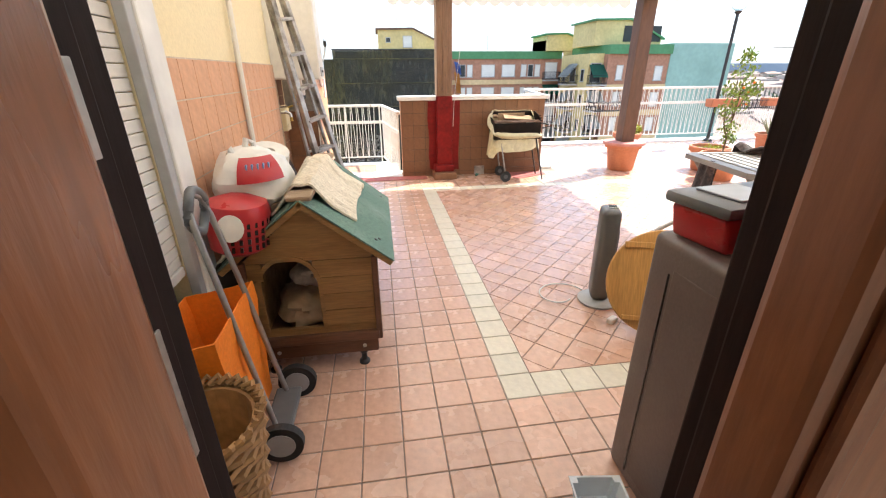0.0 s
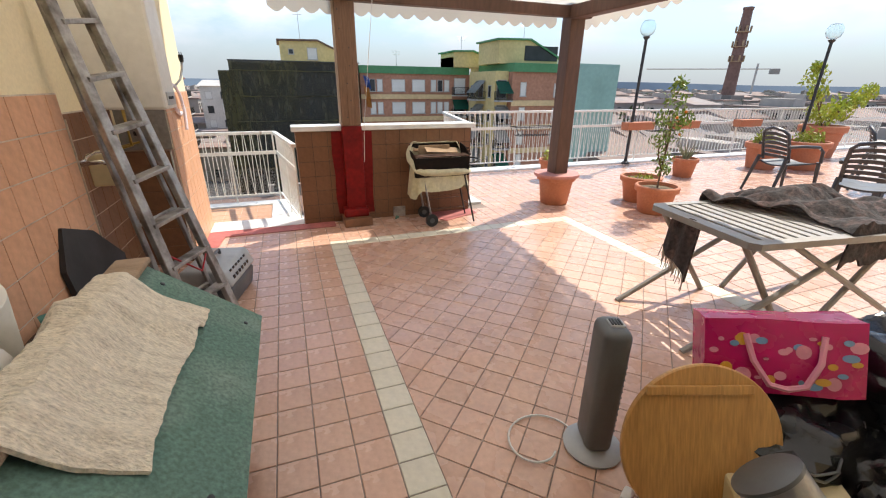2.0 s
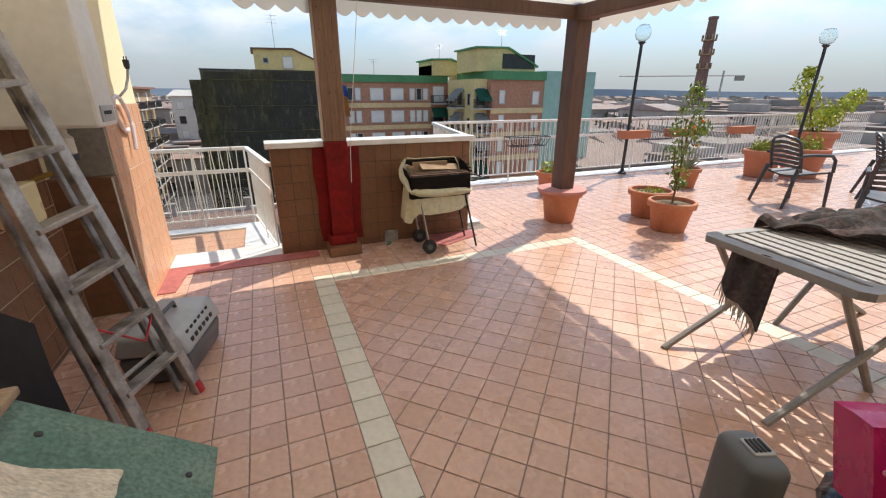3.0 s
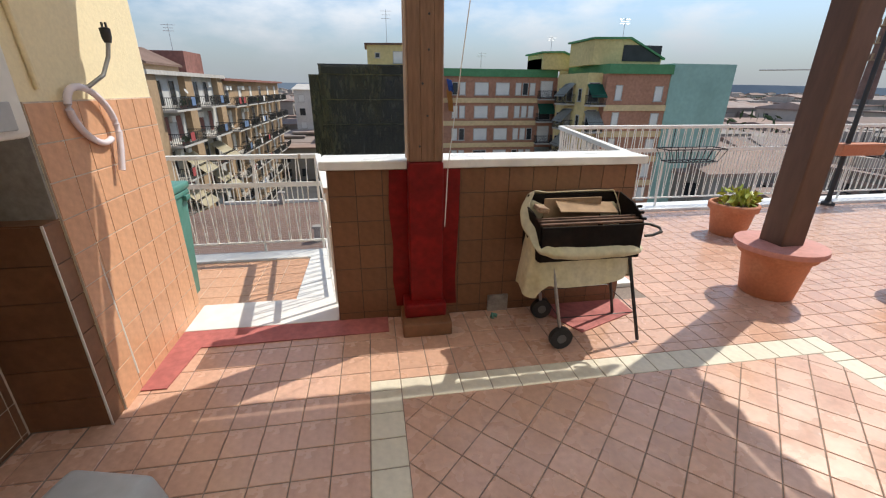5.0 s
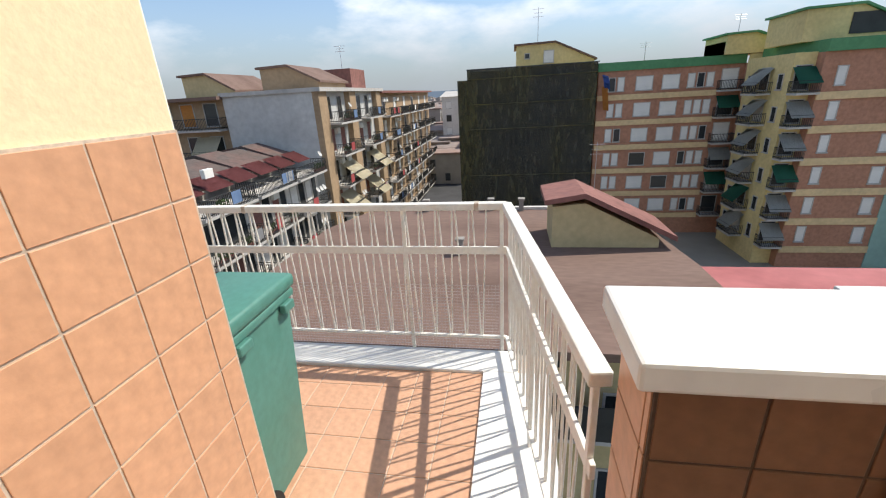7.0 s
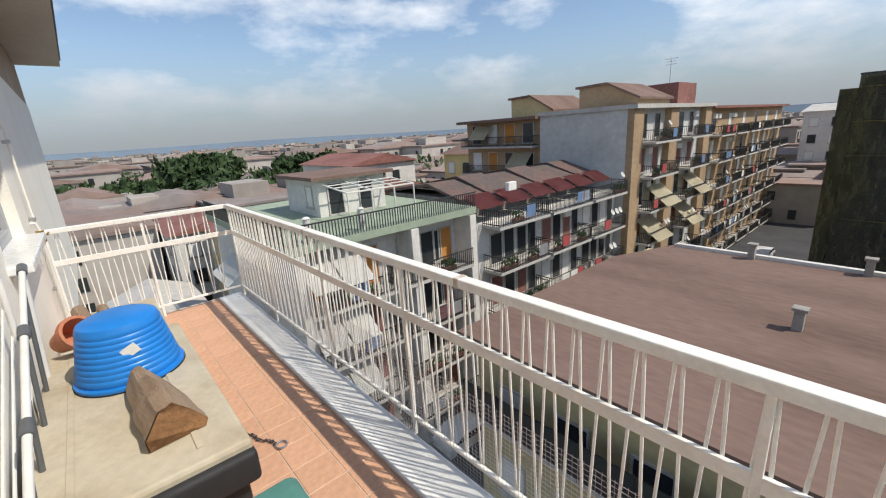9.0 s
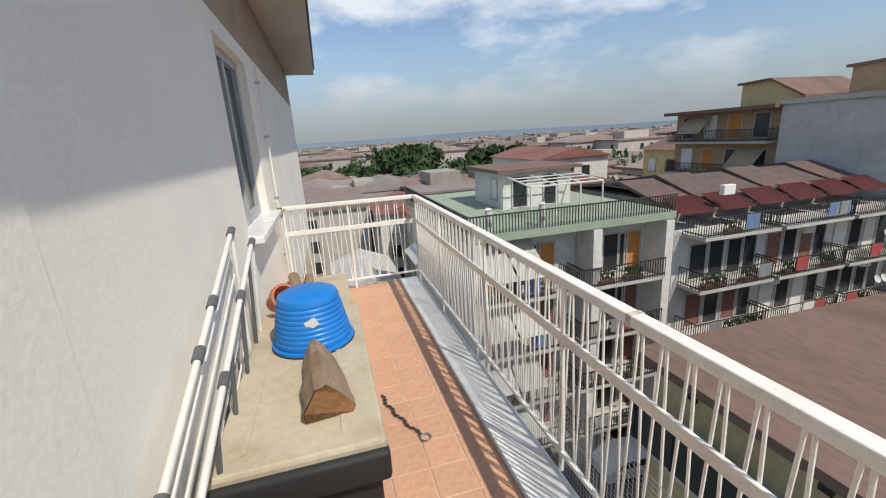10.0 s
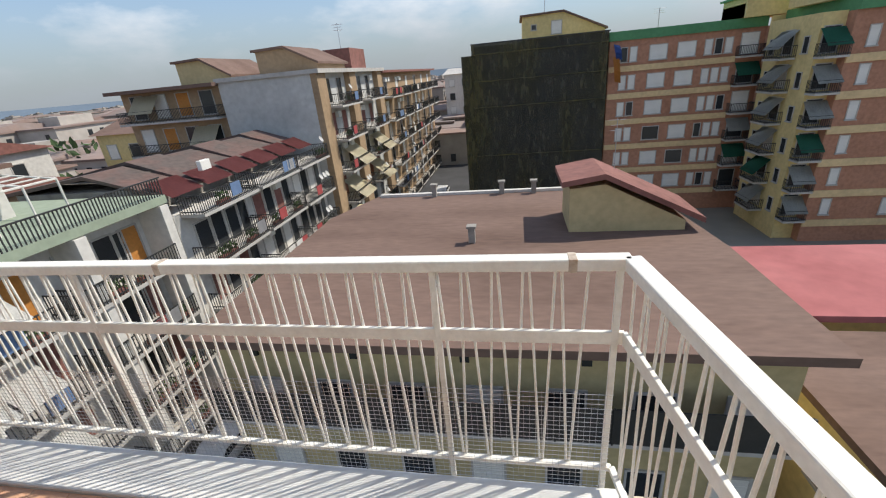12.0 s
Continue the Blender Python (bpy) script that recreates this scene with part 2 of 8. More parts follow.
def clip_poly(poly, x0, x1, y0, y1):
    for axis, lim, sign in ((0, x0, 1), (0, x1, -1), (1, y0, 1), (1, y1, -1)):
        out = []
        for i, p in enumerate(poly):
            q = poly[i - 1]
            dp, dq = (p[axis] - lim) * sign, (q[axis] - lim) * sign
            if (dp >= 0) != (dq >= 0):
                f = dq / (dq - dp)
                out.append((q[0] + (p[0] - q[0]) * f, q[1] + (p[1] - q[1]) * f))
            if dp >= 0:
                out.append(p)
        poly = out
        if len(poly) < 3:
            return []
    return poly


def tile_bm(bm, poly, z0, z1, edge=0.005):
    """One tile: an upright rim and a worn, chamfered edge round the top."""
    cx, cy = sum(p[0] for p in poly) / len(poly), sum(p[1] for p in poly) / len(poly)
    size = max(math.hypot(p[0] - cx, p[1] - cy) for p in poly)
    k = 1 - edge / max(size, 0.02)
    A = [bm.verts.new((x, y, z0)) for x, y in poly]
    B = [bm.verts.new((x, y, z1 - edge * 0.5)) for x, y in poly]
    C = [bm.verts.new((cx + (x - cx) * k, cy + (y - cy) * k, z1)) for x, y in poly]
    n = len(poly)
    for i in range(n):
        j = (i + 1) % n
        bm.faces.new((A[i], A[j], B[j], B[i]))
        bm.faces.new((B[i], B[j], C[j], C[i]))
    bm.faces.new(C)
    return bm


def structure(name, bm, material, label=""):
    return tagged(new(name, mesh_of(bm, name, material)), label, "", "", "structure")


def slab(name, material, label, *boxes):
    bm = bmesh.new()
    for b in boxes:
        box(bm, *b)
    return structure(name, bm, material, label)


# ---- terrace structure ----
P = 0.165            # floor tile pitch
BX, BY0, BY1, BX1 = -0.395, 1.945, 5.825, 2.53   # outer lines of the pale tile frame
BAL = -0.13          # balcony floor level
KERB = 8.26          # outer edge of the balcony slab, inside the railing

slab("floor", M_GROUT, "grout bed under the terrace tiles", (-2.1, 16.0, 0.95, 6.72, -0.25, -0.004), (1.4, 16.0, 6.72, 9.0, -0.25, -0.004))
floor = bpy.data.objects["floor"]
slab("floor_balcony", M_GROUT_L, "grout bed under the balcony tiles", (-6.25, -0.62, 6.8, KERB - 0.01, BAL - 0.25, BAL - 0.004))
floor_balcony = bpy.data.objects["floor_balcony"]

# wall beside the porch, with its shutter opening, and the recess near its end
slab("wall_west", M_CREAM, "cream plastered porch wall above a tiled dado",
     (-2.1, -1.74, 0.9, 1.12, -0.2, 2.9), (-2.1, -1.74, 1.12, 2.2, 2.05, 2.9), (-2.1, -1.74, 2.2, 4.32, -0.2, 2.9), (-2.3, -1.97, 4.32, 5.8, -0.2, 2.9),
     (-2.1, -1.97, 4.30, 4.32, -0.2, 2.9))
slab("wall_pier", M_CREAM, "cream plastered end pier with orange tiles below", (-2.4, -1.61, 5.8, 6.8, -0.4, 2.98))
slab("wall_pier_patch", M_CEMENT, "bare grey cement on the pier face", (-1.97, -1.612, 5.785, 5.8, 1.0, 1.45))
slab("wall_house", M_CREAM, "cream plastered house wall with the terrace door", (-2.1, -1.2, 0.7, 0.93, -0.2, 2.9), (-1.2, -0.28, 0.7, 0.93, 2.12, 2.9), (-0.28, 9.0, 0.7, 0.93, -0.2, 2.9))
slab("wall_balcony", M_WHITEWALL, "white plastered back wall along the balcony",
     (-4.4, -2.4, 6.55, 6.8, -0.4, 2.32), (-5.5, -4.4, 6.55, 6.8, -0.4, 0.9), (-5.5, -4.4, 6.55, 6.8, 2.2, 2.32), (-11.4, -5.5, 6.55, 6.8, -0.4, 2.32))
slab("wall_balcony_end", M_WHITEWALL, "white plaster on the end of the pier", (-2.4, -1.612, 6.8, 6.806, -0.3, 2.98))
slab("wall_band", M_BEIGE, "beige plaster band under the eaves", (-11.4, -2.4, 6.55, 6.79, 2.32, 2.99))
slab("roof_eaves", M_SOFFIT, "pale plastered eaves over the balcony", (-11.55, -1.2, 6.55, 7.36, 2.99, 3.09), (-11.55, -2.42, 6.3, 6.55, 2.99, 3.09))
slab("trim_eaves_edge", M_BLACK, "dark bitumen edge along the eaves", (-11.57, -1.18, 6.55, 7.39, 3.092, 3.15))
# back and side openings are unseen, added so sky light reaches the door
slab("room_shell", M_WHITEWALL, "unseen room behind the terrace door, openings added to let light in", (-2.6, 1.2, -2.6, -2.5, 0, 0.9), (-2.6, 1.2, -2.6, -2.5, 2.4, 2.7), (-2.6, -2.2, -2.6, -2.5, 0.9, 2.4), (0.8, 1.2, -2.6, -2.5, 0.9, 2.4), (-2.6, -2.5, -2.5, 0.7, 0, 2.7), (1.2, 1.3, -2.6, -1.9, 0, 2.7), (1.2, 1.3, 0.2, 0.7, 0, 2.7), (1.2, 1.3, -1.9, 0.2, 0, 0.5), (1.2, 1.3, -1.9, 0.2, 2.4, 2.7))
slab("floor_room", M_GROUT_L, "pale floor of the room", (-2.6, 1.3, -2.6, 0.95, -0.2, -0.002))
slab("ceiling", M_WHITEWALL, "white ceiling of the room", (-2.6, 1.3, -2.6, 0.7, 2.7, 2.8))

# parapet, with a marble coping and the sill of the balcony gap
slab("wall_parapet", M_GROUT_D, "low parapet wall", (-0.6, 1.47, 6.5, 6.7, -0.2, 1.05))
parapet = bpy.data.objects["wall_parapet"]
bm = rbox(-0.64, 1.52, 6.465, 6.74, 1.05, 1.105, 0.008)
structure("trim_coping", bm, M_MARBLE, "white marble coping stone on the parapet")
bm = rbox(-1.6, -0.61, 6.5, 6.86, -0.12, 0.012, 0.006)
structure("trim_sill", bm, M_MARBLE, "white marble sill at the balcony gap")
bm = rbox(-6.2, -0.80, 8.03, KERB, BAL - 0.1, BAL + 0.02, 0.01)
box(bm, -1.0, -0.62, 6.87, 8.035, BAL - 0.1, BAL + 0.016)
structure("trim_kerb", bm, M_MARBLE, "weathered white marble kerb under the railing")
bm = rbox(1.5, 16, 8.72, 9.05, -0.1, 0.035, 0.01)
box(bm, 1.42, 1.75, 6.7, 8.73, -0.1, 0.03)
structure("trim_kerb_terrace", bm, M_MARBLE, "white marble kerb under the terrace railing")

# painted waterproofing on the floor and the parapet
bm = bmesh.new()
prism(bm, [(-1.6, 5.93), (-1.47, 5.93), (-1.43, 6.3), (-0.27, 6.31), (-0.27, 6.5), (-1.6, 6.5)], 0.002, 0.008)
prism(bm, [(1.0, 6.1), (1.5, 6.3), (1.5, 6.5), (0.8, 6.5)], 0.002, 0.008)
structure("floor_paint", bm, M_PINKP, "faded pink waterproof paint along the parapet foot")


# ---- railings ----
def railing(name, a, b, top, base, label, posts, mesh=False, first=0.05):
    """A painted steel railing from a to b: top, middle and bottom bars, flat posts and zigzag rods."""
    a, b = Vector((*a, 0)), Vector((*b, 0))
    length = (b - a).length
    ang = math.atan2(b.y - a.y, b.x - a.x)
    ob = thing(name, Matrix.Translation((a.x, a.y, base)) @ Matrix.Rotation(ang, 4, "Z"), label, "railing")
    h = top - base
    part("top_bar", rbox(0, length, -0.028, 0.028, h - 0.042, h, 0.006), M_RAIL, ob)
    part("middle_bar", rbox(0, length, -0.008, 0.008, h * 0.682, h * 0.682 + 0.05, 0.003), M_RAIL, ob)
    part("bottom_bar", rbox(0, length, -0.012, 0.012, h * 0.10, h * 0.10 + 0.02, 0.003), M_RAIL, ob)
    pm = mesh_of(rbox(-0.011, 0.011, -0.009, 0.009, 0, h - 0.04, 0.003), "post", M_RAIL)
    for x in posts:
        place("post", pm, ob, Matrix.Translation((x, 0.0, 0)))
    zb, zt = h * 0.10 + 0.02, h - 0.042
    bl = bmesh.new()
    rod(bl, (0, 0.012, zb), (-0.036, 0.012, zt), 0.0055, seg=6)
    br = bmesh.new()
    rod(br, (0, 0.012, zb), (0.036, 0.012, zt), 0.0055, seg=6)
    ml, mr = mesh_of(bl, "rod", M_RAIL), mesh_of(br, "rod", M_RAIL)
    n = int((length - first) / 0.103)
    for i in range(n):
        x = first + 0.103 * i
        place("rod", ml, ob, Matrix.Translation((x - 0.006, 0, 0)))
        place("rod", mr, ob, Matrix.Translation((x + 0.006, 0, 0)))
    return ob


RT = 0.895
front_rail = railing("railing", (-6.12, 8.275), (-0.86, 8.275), RT, BAL, "white painted steel balcony railing with zigzag rods", (0.03, 1.04, 2.19, 3.15, 4.63, 5.23))
railing("railing", (-0.86, 8.275), (-0.63, 6.72), RT, BAL, "white painted steel railing beside the parapet", (0.8, 1.54))
railing("railing", (-6.12, 6.82), (-6.12, 8.275), RT, BAL, "white painted steel railing at the end of the balcony", (0.03, 0.7))
railing("railing", (1.98, 8.88), (15.5, 8.88), 1.10, 0.03, "white painted steel terrace railing with zigzag rods", (0.02, 1.5, 3.0, 4.5, 6.0, 7.5, 9.0, 10.5, 12.0))
railing("railing", (1.52, 6.73), (1.98, 8.88), 1.10, 0.03, "white painted steel railing with a rust-stained top bar", (0.03, 1.1))

for x in (-2.55, -4.1, -1.05):
    structure("trim_rail_joint", rbox(x, x + 0.028, 8.2455, 8.3045, RT - 0.044, RT + 0.0015, 0.003), M_RUSTP, "rust-stained joint sleeve of the top bar")

# wire net along the foot of the balcony railing
bm = bmesh.new()
x = -6.1
while x < -0.9:
    box(bm, x, x + 0.0011, 8.254, 8.2555, BAL + 0.02, BAL + 0.5)
    x += 0.022
z = BAL + 0.03
while z < BAL + 0.5:
    box(bm, -6.1, -0.88, 8.254, 8.2555, z, z + 0.0011)
    z += 0.022
tagged(solo("wire_net", bm, M_METAL, "fine wire net tied along the railing foot", "net"), kind="stuff")

# ---- posts and awning ----
post = thing("wooden_post", Matrix.Translation((-0.01, 6.46, 0)), "weathered brown square post on a red painted foot", "post")
part("shaft", rbox(-0.1, 0.105, -0.095, 0.095, 1.11, 2.55, 0.012), M_POST, post)
for y0, y1, x0 in ((-0.084, -0.03, -0.106), (-0.028, 0.034, -0.104), (0.036, 0.088, -0.107)):
    part("side_board", rbox(x0, -0.098, y0, y1, 1.112, 2.5, 0.003), M_POSTL, post, "bleached bare wood board")
for x0, x1 in ((-0.094, -0.03), (-0.026, 0.046), (0.05, 0.098)):
    part("front_board", rbox(x0, x1, -0.1, -0.093, 1.112, 2.5, 0.003), M_POST, post)
rk = random.Random(3)
for k in range(7):
    b = bmesh.new()
    lathe(b, [(0.007, 0.0), (0.006, 0.002), (0.002, 0.0025)], 8, Matrix.Translation((rk.uniform(-0.07, 0.08), -0.1, 1.2 + 0.17 * k)) @ Matrix.Rotation(radians(90), 4, "X"))
    part("nail", b, M_BLACK, post)
part("painted_foot", rbox(-0.105, 0.108, -0.1, 0.03, 0.1, 1.11, 0.012), M_RED, post, "glossy dark red paint")
part("painted_skirt", rbox(-0.15, 0.125, -0.16, 0.025, 0.095, 0.19, 0.014), M_RED, post, "glossy dark red paint")
part("plinth", rbox(-0.17, 0.15, -0.245, 0.03, 0.0, 0.095, 0.01), M_TILE_P, post, "bare terracotta plinth")
bm = bmesh.new()
prism(bm, [(-0.205, 0.1), (0.215, 0.09), (0.205, 0.3), (0.22, 0.7), (0.225, 1.045), (-0.225, 1.045), (-0.235, 0.8), (-0.215, 0.55), (-0.225, 0.3)], 0, 0.004, Matrix.Translation((0, 6.482, 0)) @ Matrix.Rotation(radians(90), 4, "X"))
structure("wall_red_patch", bm, M_RED, "red paint brushed on the parapet round the post")

post = thing("wooden_post", Matrix.Translation((2.77, 6.45, 0)), "dark brown wooden post standing in a clay pot", "post")
part("shaft", rbox(-0.1, 0.1, -0.1, 0.1, 0.4, 2.55, 0.012), M_BEAM, post)

awning = thing("awning", Matrix.Translation((0, 0, 0)), "cream cloth awning with a scalloped valance over the porch", "awning")
bm = bmesh.new()
v = [bm.verts.new(p) for p in ((-1.7, 0.93, 2.78), (2.95, 0.93, 2.78), (2.95, 6.52, 2.43), (-0.0, 6.52, 2.43), (-1.6, 6.52, 2.43))]
bm.faces.new(v)
bmesh.ops.solidify(bm, geom=bm.faces[:], thickness=0.004)
part("cloth", bm, M_AWNING, awning)


def valance(length, depth=0.2, step=0.165):
    bm = bmesh.new()
    n = int(length / step)
    poly = [(0, 0), ]
    for i in range(n):
        for k in range(7):
            f = k / 7
            poly.append((step * (i + f), -depth + 0.05 - 0.05 * math.sin(math.pi * f)))
    poly += [(n * step, -depth + 0.05), (n * step, 0)]
    prism(bm, poly, -0.002, 0.002)
    return bm


bm = valance(3.4, 0.24)
bm.transform(Matrix.Translation((-0.72, 6.53, 2.43)) @ Matrix.Rotation(radians(90), 4, "X"))
part("valance", bm, M_AWNING, awning)
bm = valance(5.4, 0.25)
bm.transform(Matrix.Translation((2.96, 6.52, 2.43)) @ Matrix.Rotation(radians(-3.58), 4, "X") @ Matrix.Rotation(radians(-90), 4, "Z") @ Matrix.Rotation(radians(90), 4, "X"))
part("valance", bm, M_AWNING, awning)
pergola = thing("pergola_frame", Matrix.Translation((0, 0, 0)), "dark brown timber pergola beams carrying the awning", "pergola")
part("beam", rbox(-1.6, 2.95, 6.33, 6.45, 2.3, 2.42, 0.01), M_BEAM, pergola)
part("beam", rbox(2.62, 2.78, 0.93, 6.33, 2.28, 2.42, 0.01), M_BEAM, pergola)
part("beam", rbox(-0.16, -0.06, 0.93, 6.33, 2.3, 2.42, 0.01), M_BEAM, pergola)

# ---- the town ----
GROUND = -17.0
M_BRICK = mat("brick_facade", (0.45, 0.225, 0.145), 0.9, 3, 0.15, 0.3, 0.15, 0.1)
M_OCHRE = mat("ochre_band", (0.72, 0.54, 0.30), 0.9, 3, 0.1, 0.3, 0.15, 0.1)
M_YELLOW = mat("yellow_render", (0.70, 0.57, 0.27), 0.9, 3, 0.1, 0.3, 0.2, 0.1)
M_PALEYEL = mat("pale_yellow_render", (0.56, 0.46, 0.25), 0.9, 3, 0.1, 0.3, 0.2, 0.1)
M_GREENB = mat("green_metal_edge", (0.09, 0.27, 0.12), 0.7, 3, 0.1, 0.3, 0.2, 0.1)
M_TEAL = mat("teal_render", (0.32, 0.50, 0.44), 0.9, 2, 0.08, 0.25, 0.2, 0.1)
M_NET = mat("dark_facade_net", (0.055, 0.053, 0.042), 0.95, 2.6, 0.5, 0.2, 0.3, 0.1, tint=(0.115, 0.10, 0.03), stretch=(1, 1, 0.25))
nt_n, nt_l = M_NET.node_tree.nodes, M_NET.node_tree.links
nt_t, nt_m = nt_n.new("ShaderNodeBsdfTransparent"), nt_n.new("ShaderNodeMixShader")
nt_m.inputs[0].default_value = 0.2
nt_l.new(nt_n["Principled BSDF"].outputs[0], nt_m.inputs[1])
nt_l.new(nt_t.outputs[0], nt_m.inputs[2])
nt_l.new(nt_m.outputs[0], nt_n["Material Output"].inputs[0])
M_CANOPY = mat("old_canopy_sheet", (0.11, 0.085, 0.075), 0.9, 3, 0.2, 0.6, 0.4, 0.15, tint=(0.17, 0.10, 0.085))
M_NETB = mat("net_tube", (0.085, 0.08, 0.045), 0.95, 2.2, 0.3, 0.5, 0.4, 0.1, tint=(0.17, 0.14, 0.03))
M_GREYW = mat("grey_render", (0.55, 0.55, 0.53), 0.95, 2, 0.12, 0.25, 0.25, 0.1)
M_TAN = mat("tan_render", (0.40, 0.28, 0.17), 0.9, 3, 0.12, 0.3, 0.2, 0.1)
M_WHITEB = mat("white_render", (0.66, 0.64, 0.60), 0.9, 3, 0.1, 0.3, 0.2, 0.1)
M_ROOFB = mat("brown_roof_felt", (0.19, 0.122, 0.096), 0.95, 5, 0.14, 0.4, 0.45, 0.15, tint=(0.135, 0.085, 0.066), stretch=(0.3, 1, 1))
M_ROOFR = mat("red_roof", (0.25, 0.11, 0.09), 0.9, 2.5, 0.2, 0.2, 0.3, 0.15)
M_PINKR = mat("pink_roof", (0.42, 0.14, 0.14), 0.9, 1.5, 0.08, 0.2, 0.15, 0.1)
M_GREENT = mat("green_terrace_floor", (0.31, 0.37, 0.28), 0.9, 2.5, 0.1, 0.3, 0.2, 0.1)
M_SHUT = mat("white_shutter", (0.78, 0.77, 0.73), 0.6, 12, 0.05, 1, 0.1, 0.1, per=0.06)
M_DPANE = mat("dark_window", (0.035, 0.04, 0.045), 0.15, 10, 0.1, 1, 0.1, 0.0)
M_DRAIL = mat("dark_balcony_rail", (0.035, 0.036, 0.036), 0.6, 10, 0.1, 1, 0.1, 0.0)
M_SLAB = mat("balcony_slab", (0.50, 0.48, 0.45), 0.9, 3, 0.1, 0.5, 0.2, 0.1)
M_BLIND = mat("cream_sun_blind", (0.66, 0.60, 0.44), 0.9, 10, 0.08, 1, 0.1, 0.05)
M_STRIPE = mat("grey_sun_blind", (0.42, 0.43, 0.40), 0.9, 8, 0.3, 1, 0.2, 0.05, stretch=(8, 1, 0.1))
M_GREENC = mat("green_blind", (0.03, 0.16, 0.10), 0.9, 8, 0.1, 1, 0.1, 0.05)
M_REDC = mat("dark_red_canopy", (0.15, 0.035, 0.035), 0.8, 6, 0.12, 0.6, 0.2, 0.05)
M_ORANGED = mat("orange_blind", (0.55, 0.23, 0.05), 0.8, 6, 0.1, 0.6, 0.2, 0.05)
M_LEAF = mat("leaf", (0.085, 0.14, 0.03), 0.6, 10, 0.25, 1, 0.3, 0.0, per=0.4, tint=(0.04, 0.075, 0.02))
M_FARTREE = mat("far_tree_leaf", (0.045, 0.085, 0.025), 0.8, 1, 0.25, 0.2, 0.3, 0.0, per=0.4)
M_TOWN = mat("far_house_walls", (0.46, 0.43, 0.39), 0.9, 0.5, 0.12, 0.05, 0.3, 0.0, per=0.55, tint=(0.30, 0.24, 0.20))
M_TOWNR = mat("far_house_roofs", (0.21, 0.145, 0.12), 0.9, 0.5, 0.12, 0.05, 0.4, 0.0, per=0.65, tint=(0.20, 0.20, 0.20))
# hills: the blue-grey is distance haze put into the base colour
M_HILL = mat("hill_haze_blue", (0.15, 0.20, 0.26), 1.0, 0.01, 0.05, 0.002, 0.1, 0.0)
M_GROUNDT = mat("town_ground", (0.27, 0.25, 0.21), 0.95, 0.2, 0.15, 0.02, 0.4, 0.0, tint=(0.09, 0.12, 0.05))
M_PRINT_BLUE = mat("blue_banner_cloth", (0.05, 0.11, 0.36), 0.8, 6, 0.1, 0.6, 0.2, 0.05)
M_BARK = mat("bark", (0.15, 0.10, 0.06), 0.9, 30, 0.2, 4, 0.2, 0.3)

bm = bmesh.new()
bmesh.ops.create_grid(bm, x_segments=24, y_segments=24, size=3500)
bm.transform(Matrix.Translation((0, 0, GROUND)))
structure("ground", bm, M_GROUNDT, "town ground reaching the horizon")
bm = bmesh.new()
prism(bm, [(-18.4, 5), (-12.4, 5), (-12.4, 34), (-8.0, 36), (-8.0, 160), (-16, 160), (-18.4, 60)], GROUND + 0.02, GROUND + 0.06)
prism(bm, [(-60, 9.4), (-12.4, 9.4), (-12.4, 16.4), (30, 16.4), (30, 10), (-12, 5.0), (-60, 4)], GROUND + 0.015, GROUND + 0.05)
structure("road", bm, M_ASPHALT, "grey asphalt street between the blocks")

WIN_CACHE = {}


def win_meshes(w, h, pane_mat):
    key = (w, h, pane_mat.name)
    if key not in WIN_CACHE:
        f = bmesh.new()
        for a in ((-w / 2 - 0.08, -w / 2, -h / 2 - 0.08, h / 2 + 0.08), (w / 2, w / 2 + 0.08, -h / 2 - 0.08, h / 2 + 0.08), (-w / 2, w / 2, h / 2, h / 2 + 0.08)):
            box(f, a[0], a[1], -0.02, 0.07, a[2], a[3])
        box(f, -w / 2 - 0.12, w / 2 + 0.12, -0.02, 0.16, -h / 2 - 0.12, -h / 2)
        p = bmesh.new()
        n = max(3, int(h / 0.3))
        for i in range(n):
            box(p, -w / 2, w / 2, -0.015, 0.02 + 0.012 * (i % 2), -h / 2 + h * i / n, -h / 2 + h * (i + 1) / n)
        WIN_CACHE[key] = mesh_of(f, "window", M_SLAB), mesh_of(p, "pane", pane_mat)
    return WIN_CACHE[key]


def window(bld, m, w, h, pane_mat):
    f, p = win_meshes(w, h, pane_mat)
    ob = place("window", f, bld, m)
    place("pane", p, ob, Matrix.Identity(4))


BAL_CACHE = {}


def balcony(bld, m, w, d, rail_mat=None):
    """A slab with an open rail of its own, built outwards along +y of m."""
    rail_mat = rail_mat or M_DRAIL
    key = (w, d, rail_mat.name)
    if key not in BAL_CACHE:
        s = bmesh.new()
        box(s, -w / 2, w / 2, 0, d, -0.18, 0)
        r = bmesh.new()
        for z in (0.1, 0.98):
            box(r, -w / 2, w / 2, d - 0.05, d - 0.01, z, z + 0.06)
            for x in (-w / 2, w / 2 - 0.04):
                box(r, x, x + 0.04, 0, d, z, z + 0.06)
        n = max(4, int(w / 0.16))
        for i in range(n + 1):
            x = -w / 2 + 0.015 + (w - 0.03) * i / n
            box(r, x - 0.015, x + 0.015, d - 0.045, d - 0.015, 0, 1.0)
        k = max(2, int(d / 0.16))
        for i in range(k):
            for x in (-w / 2 + 0.005, w / 2 - 0.035):
                box(r, x, x + 0.03, d * i / k, d * i / k + 0.03, 0, 1.0)
        BAL_CACHE[key] = mesh_of(s, "balcony", M_SLAB), mesh_of(r, "balcony_rail", rail_mat)
    s, r = BAL_CACHE[key]
    ob = place("balcony", s, bld, m)
    place("balcony_rail", r, ob, Matrix.Identity(4))
    return ob


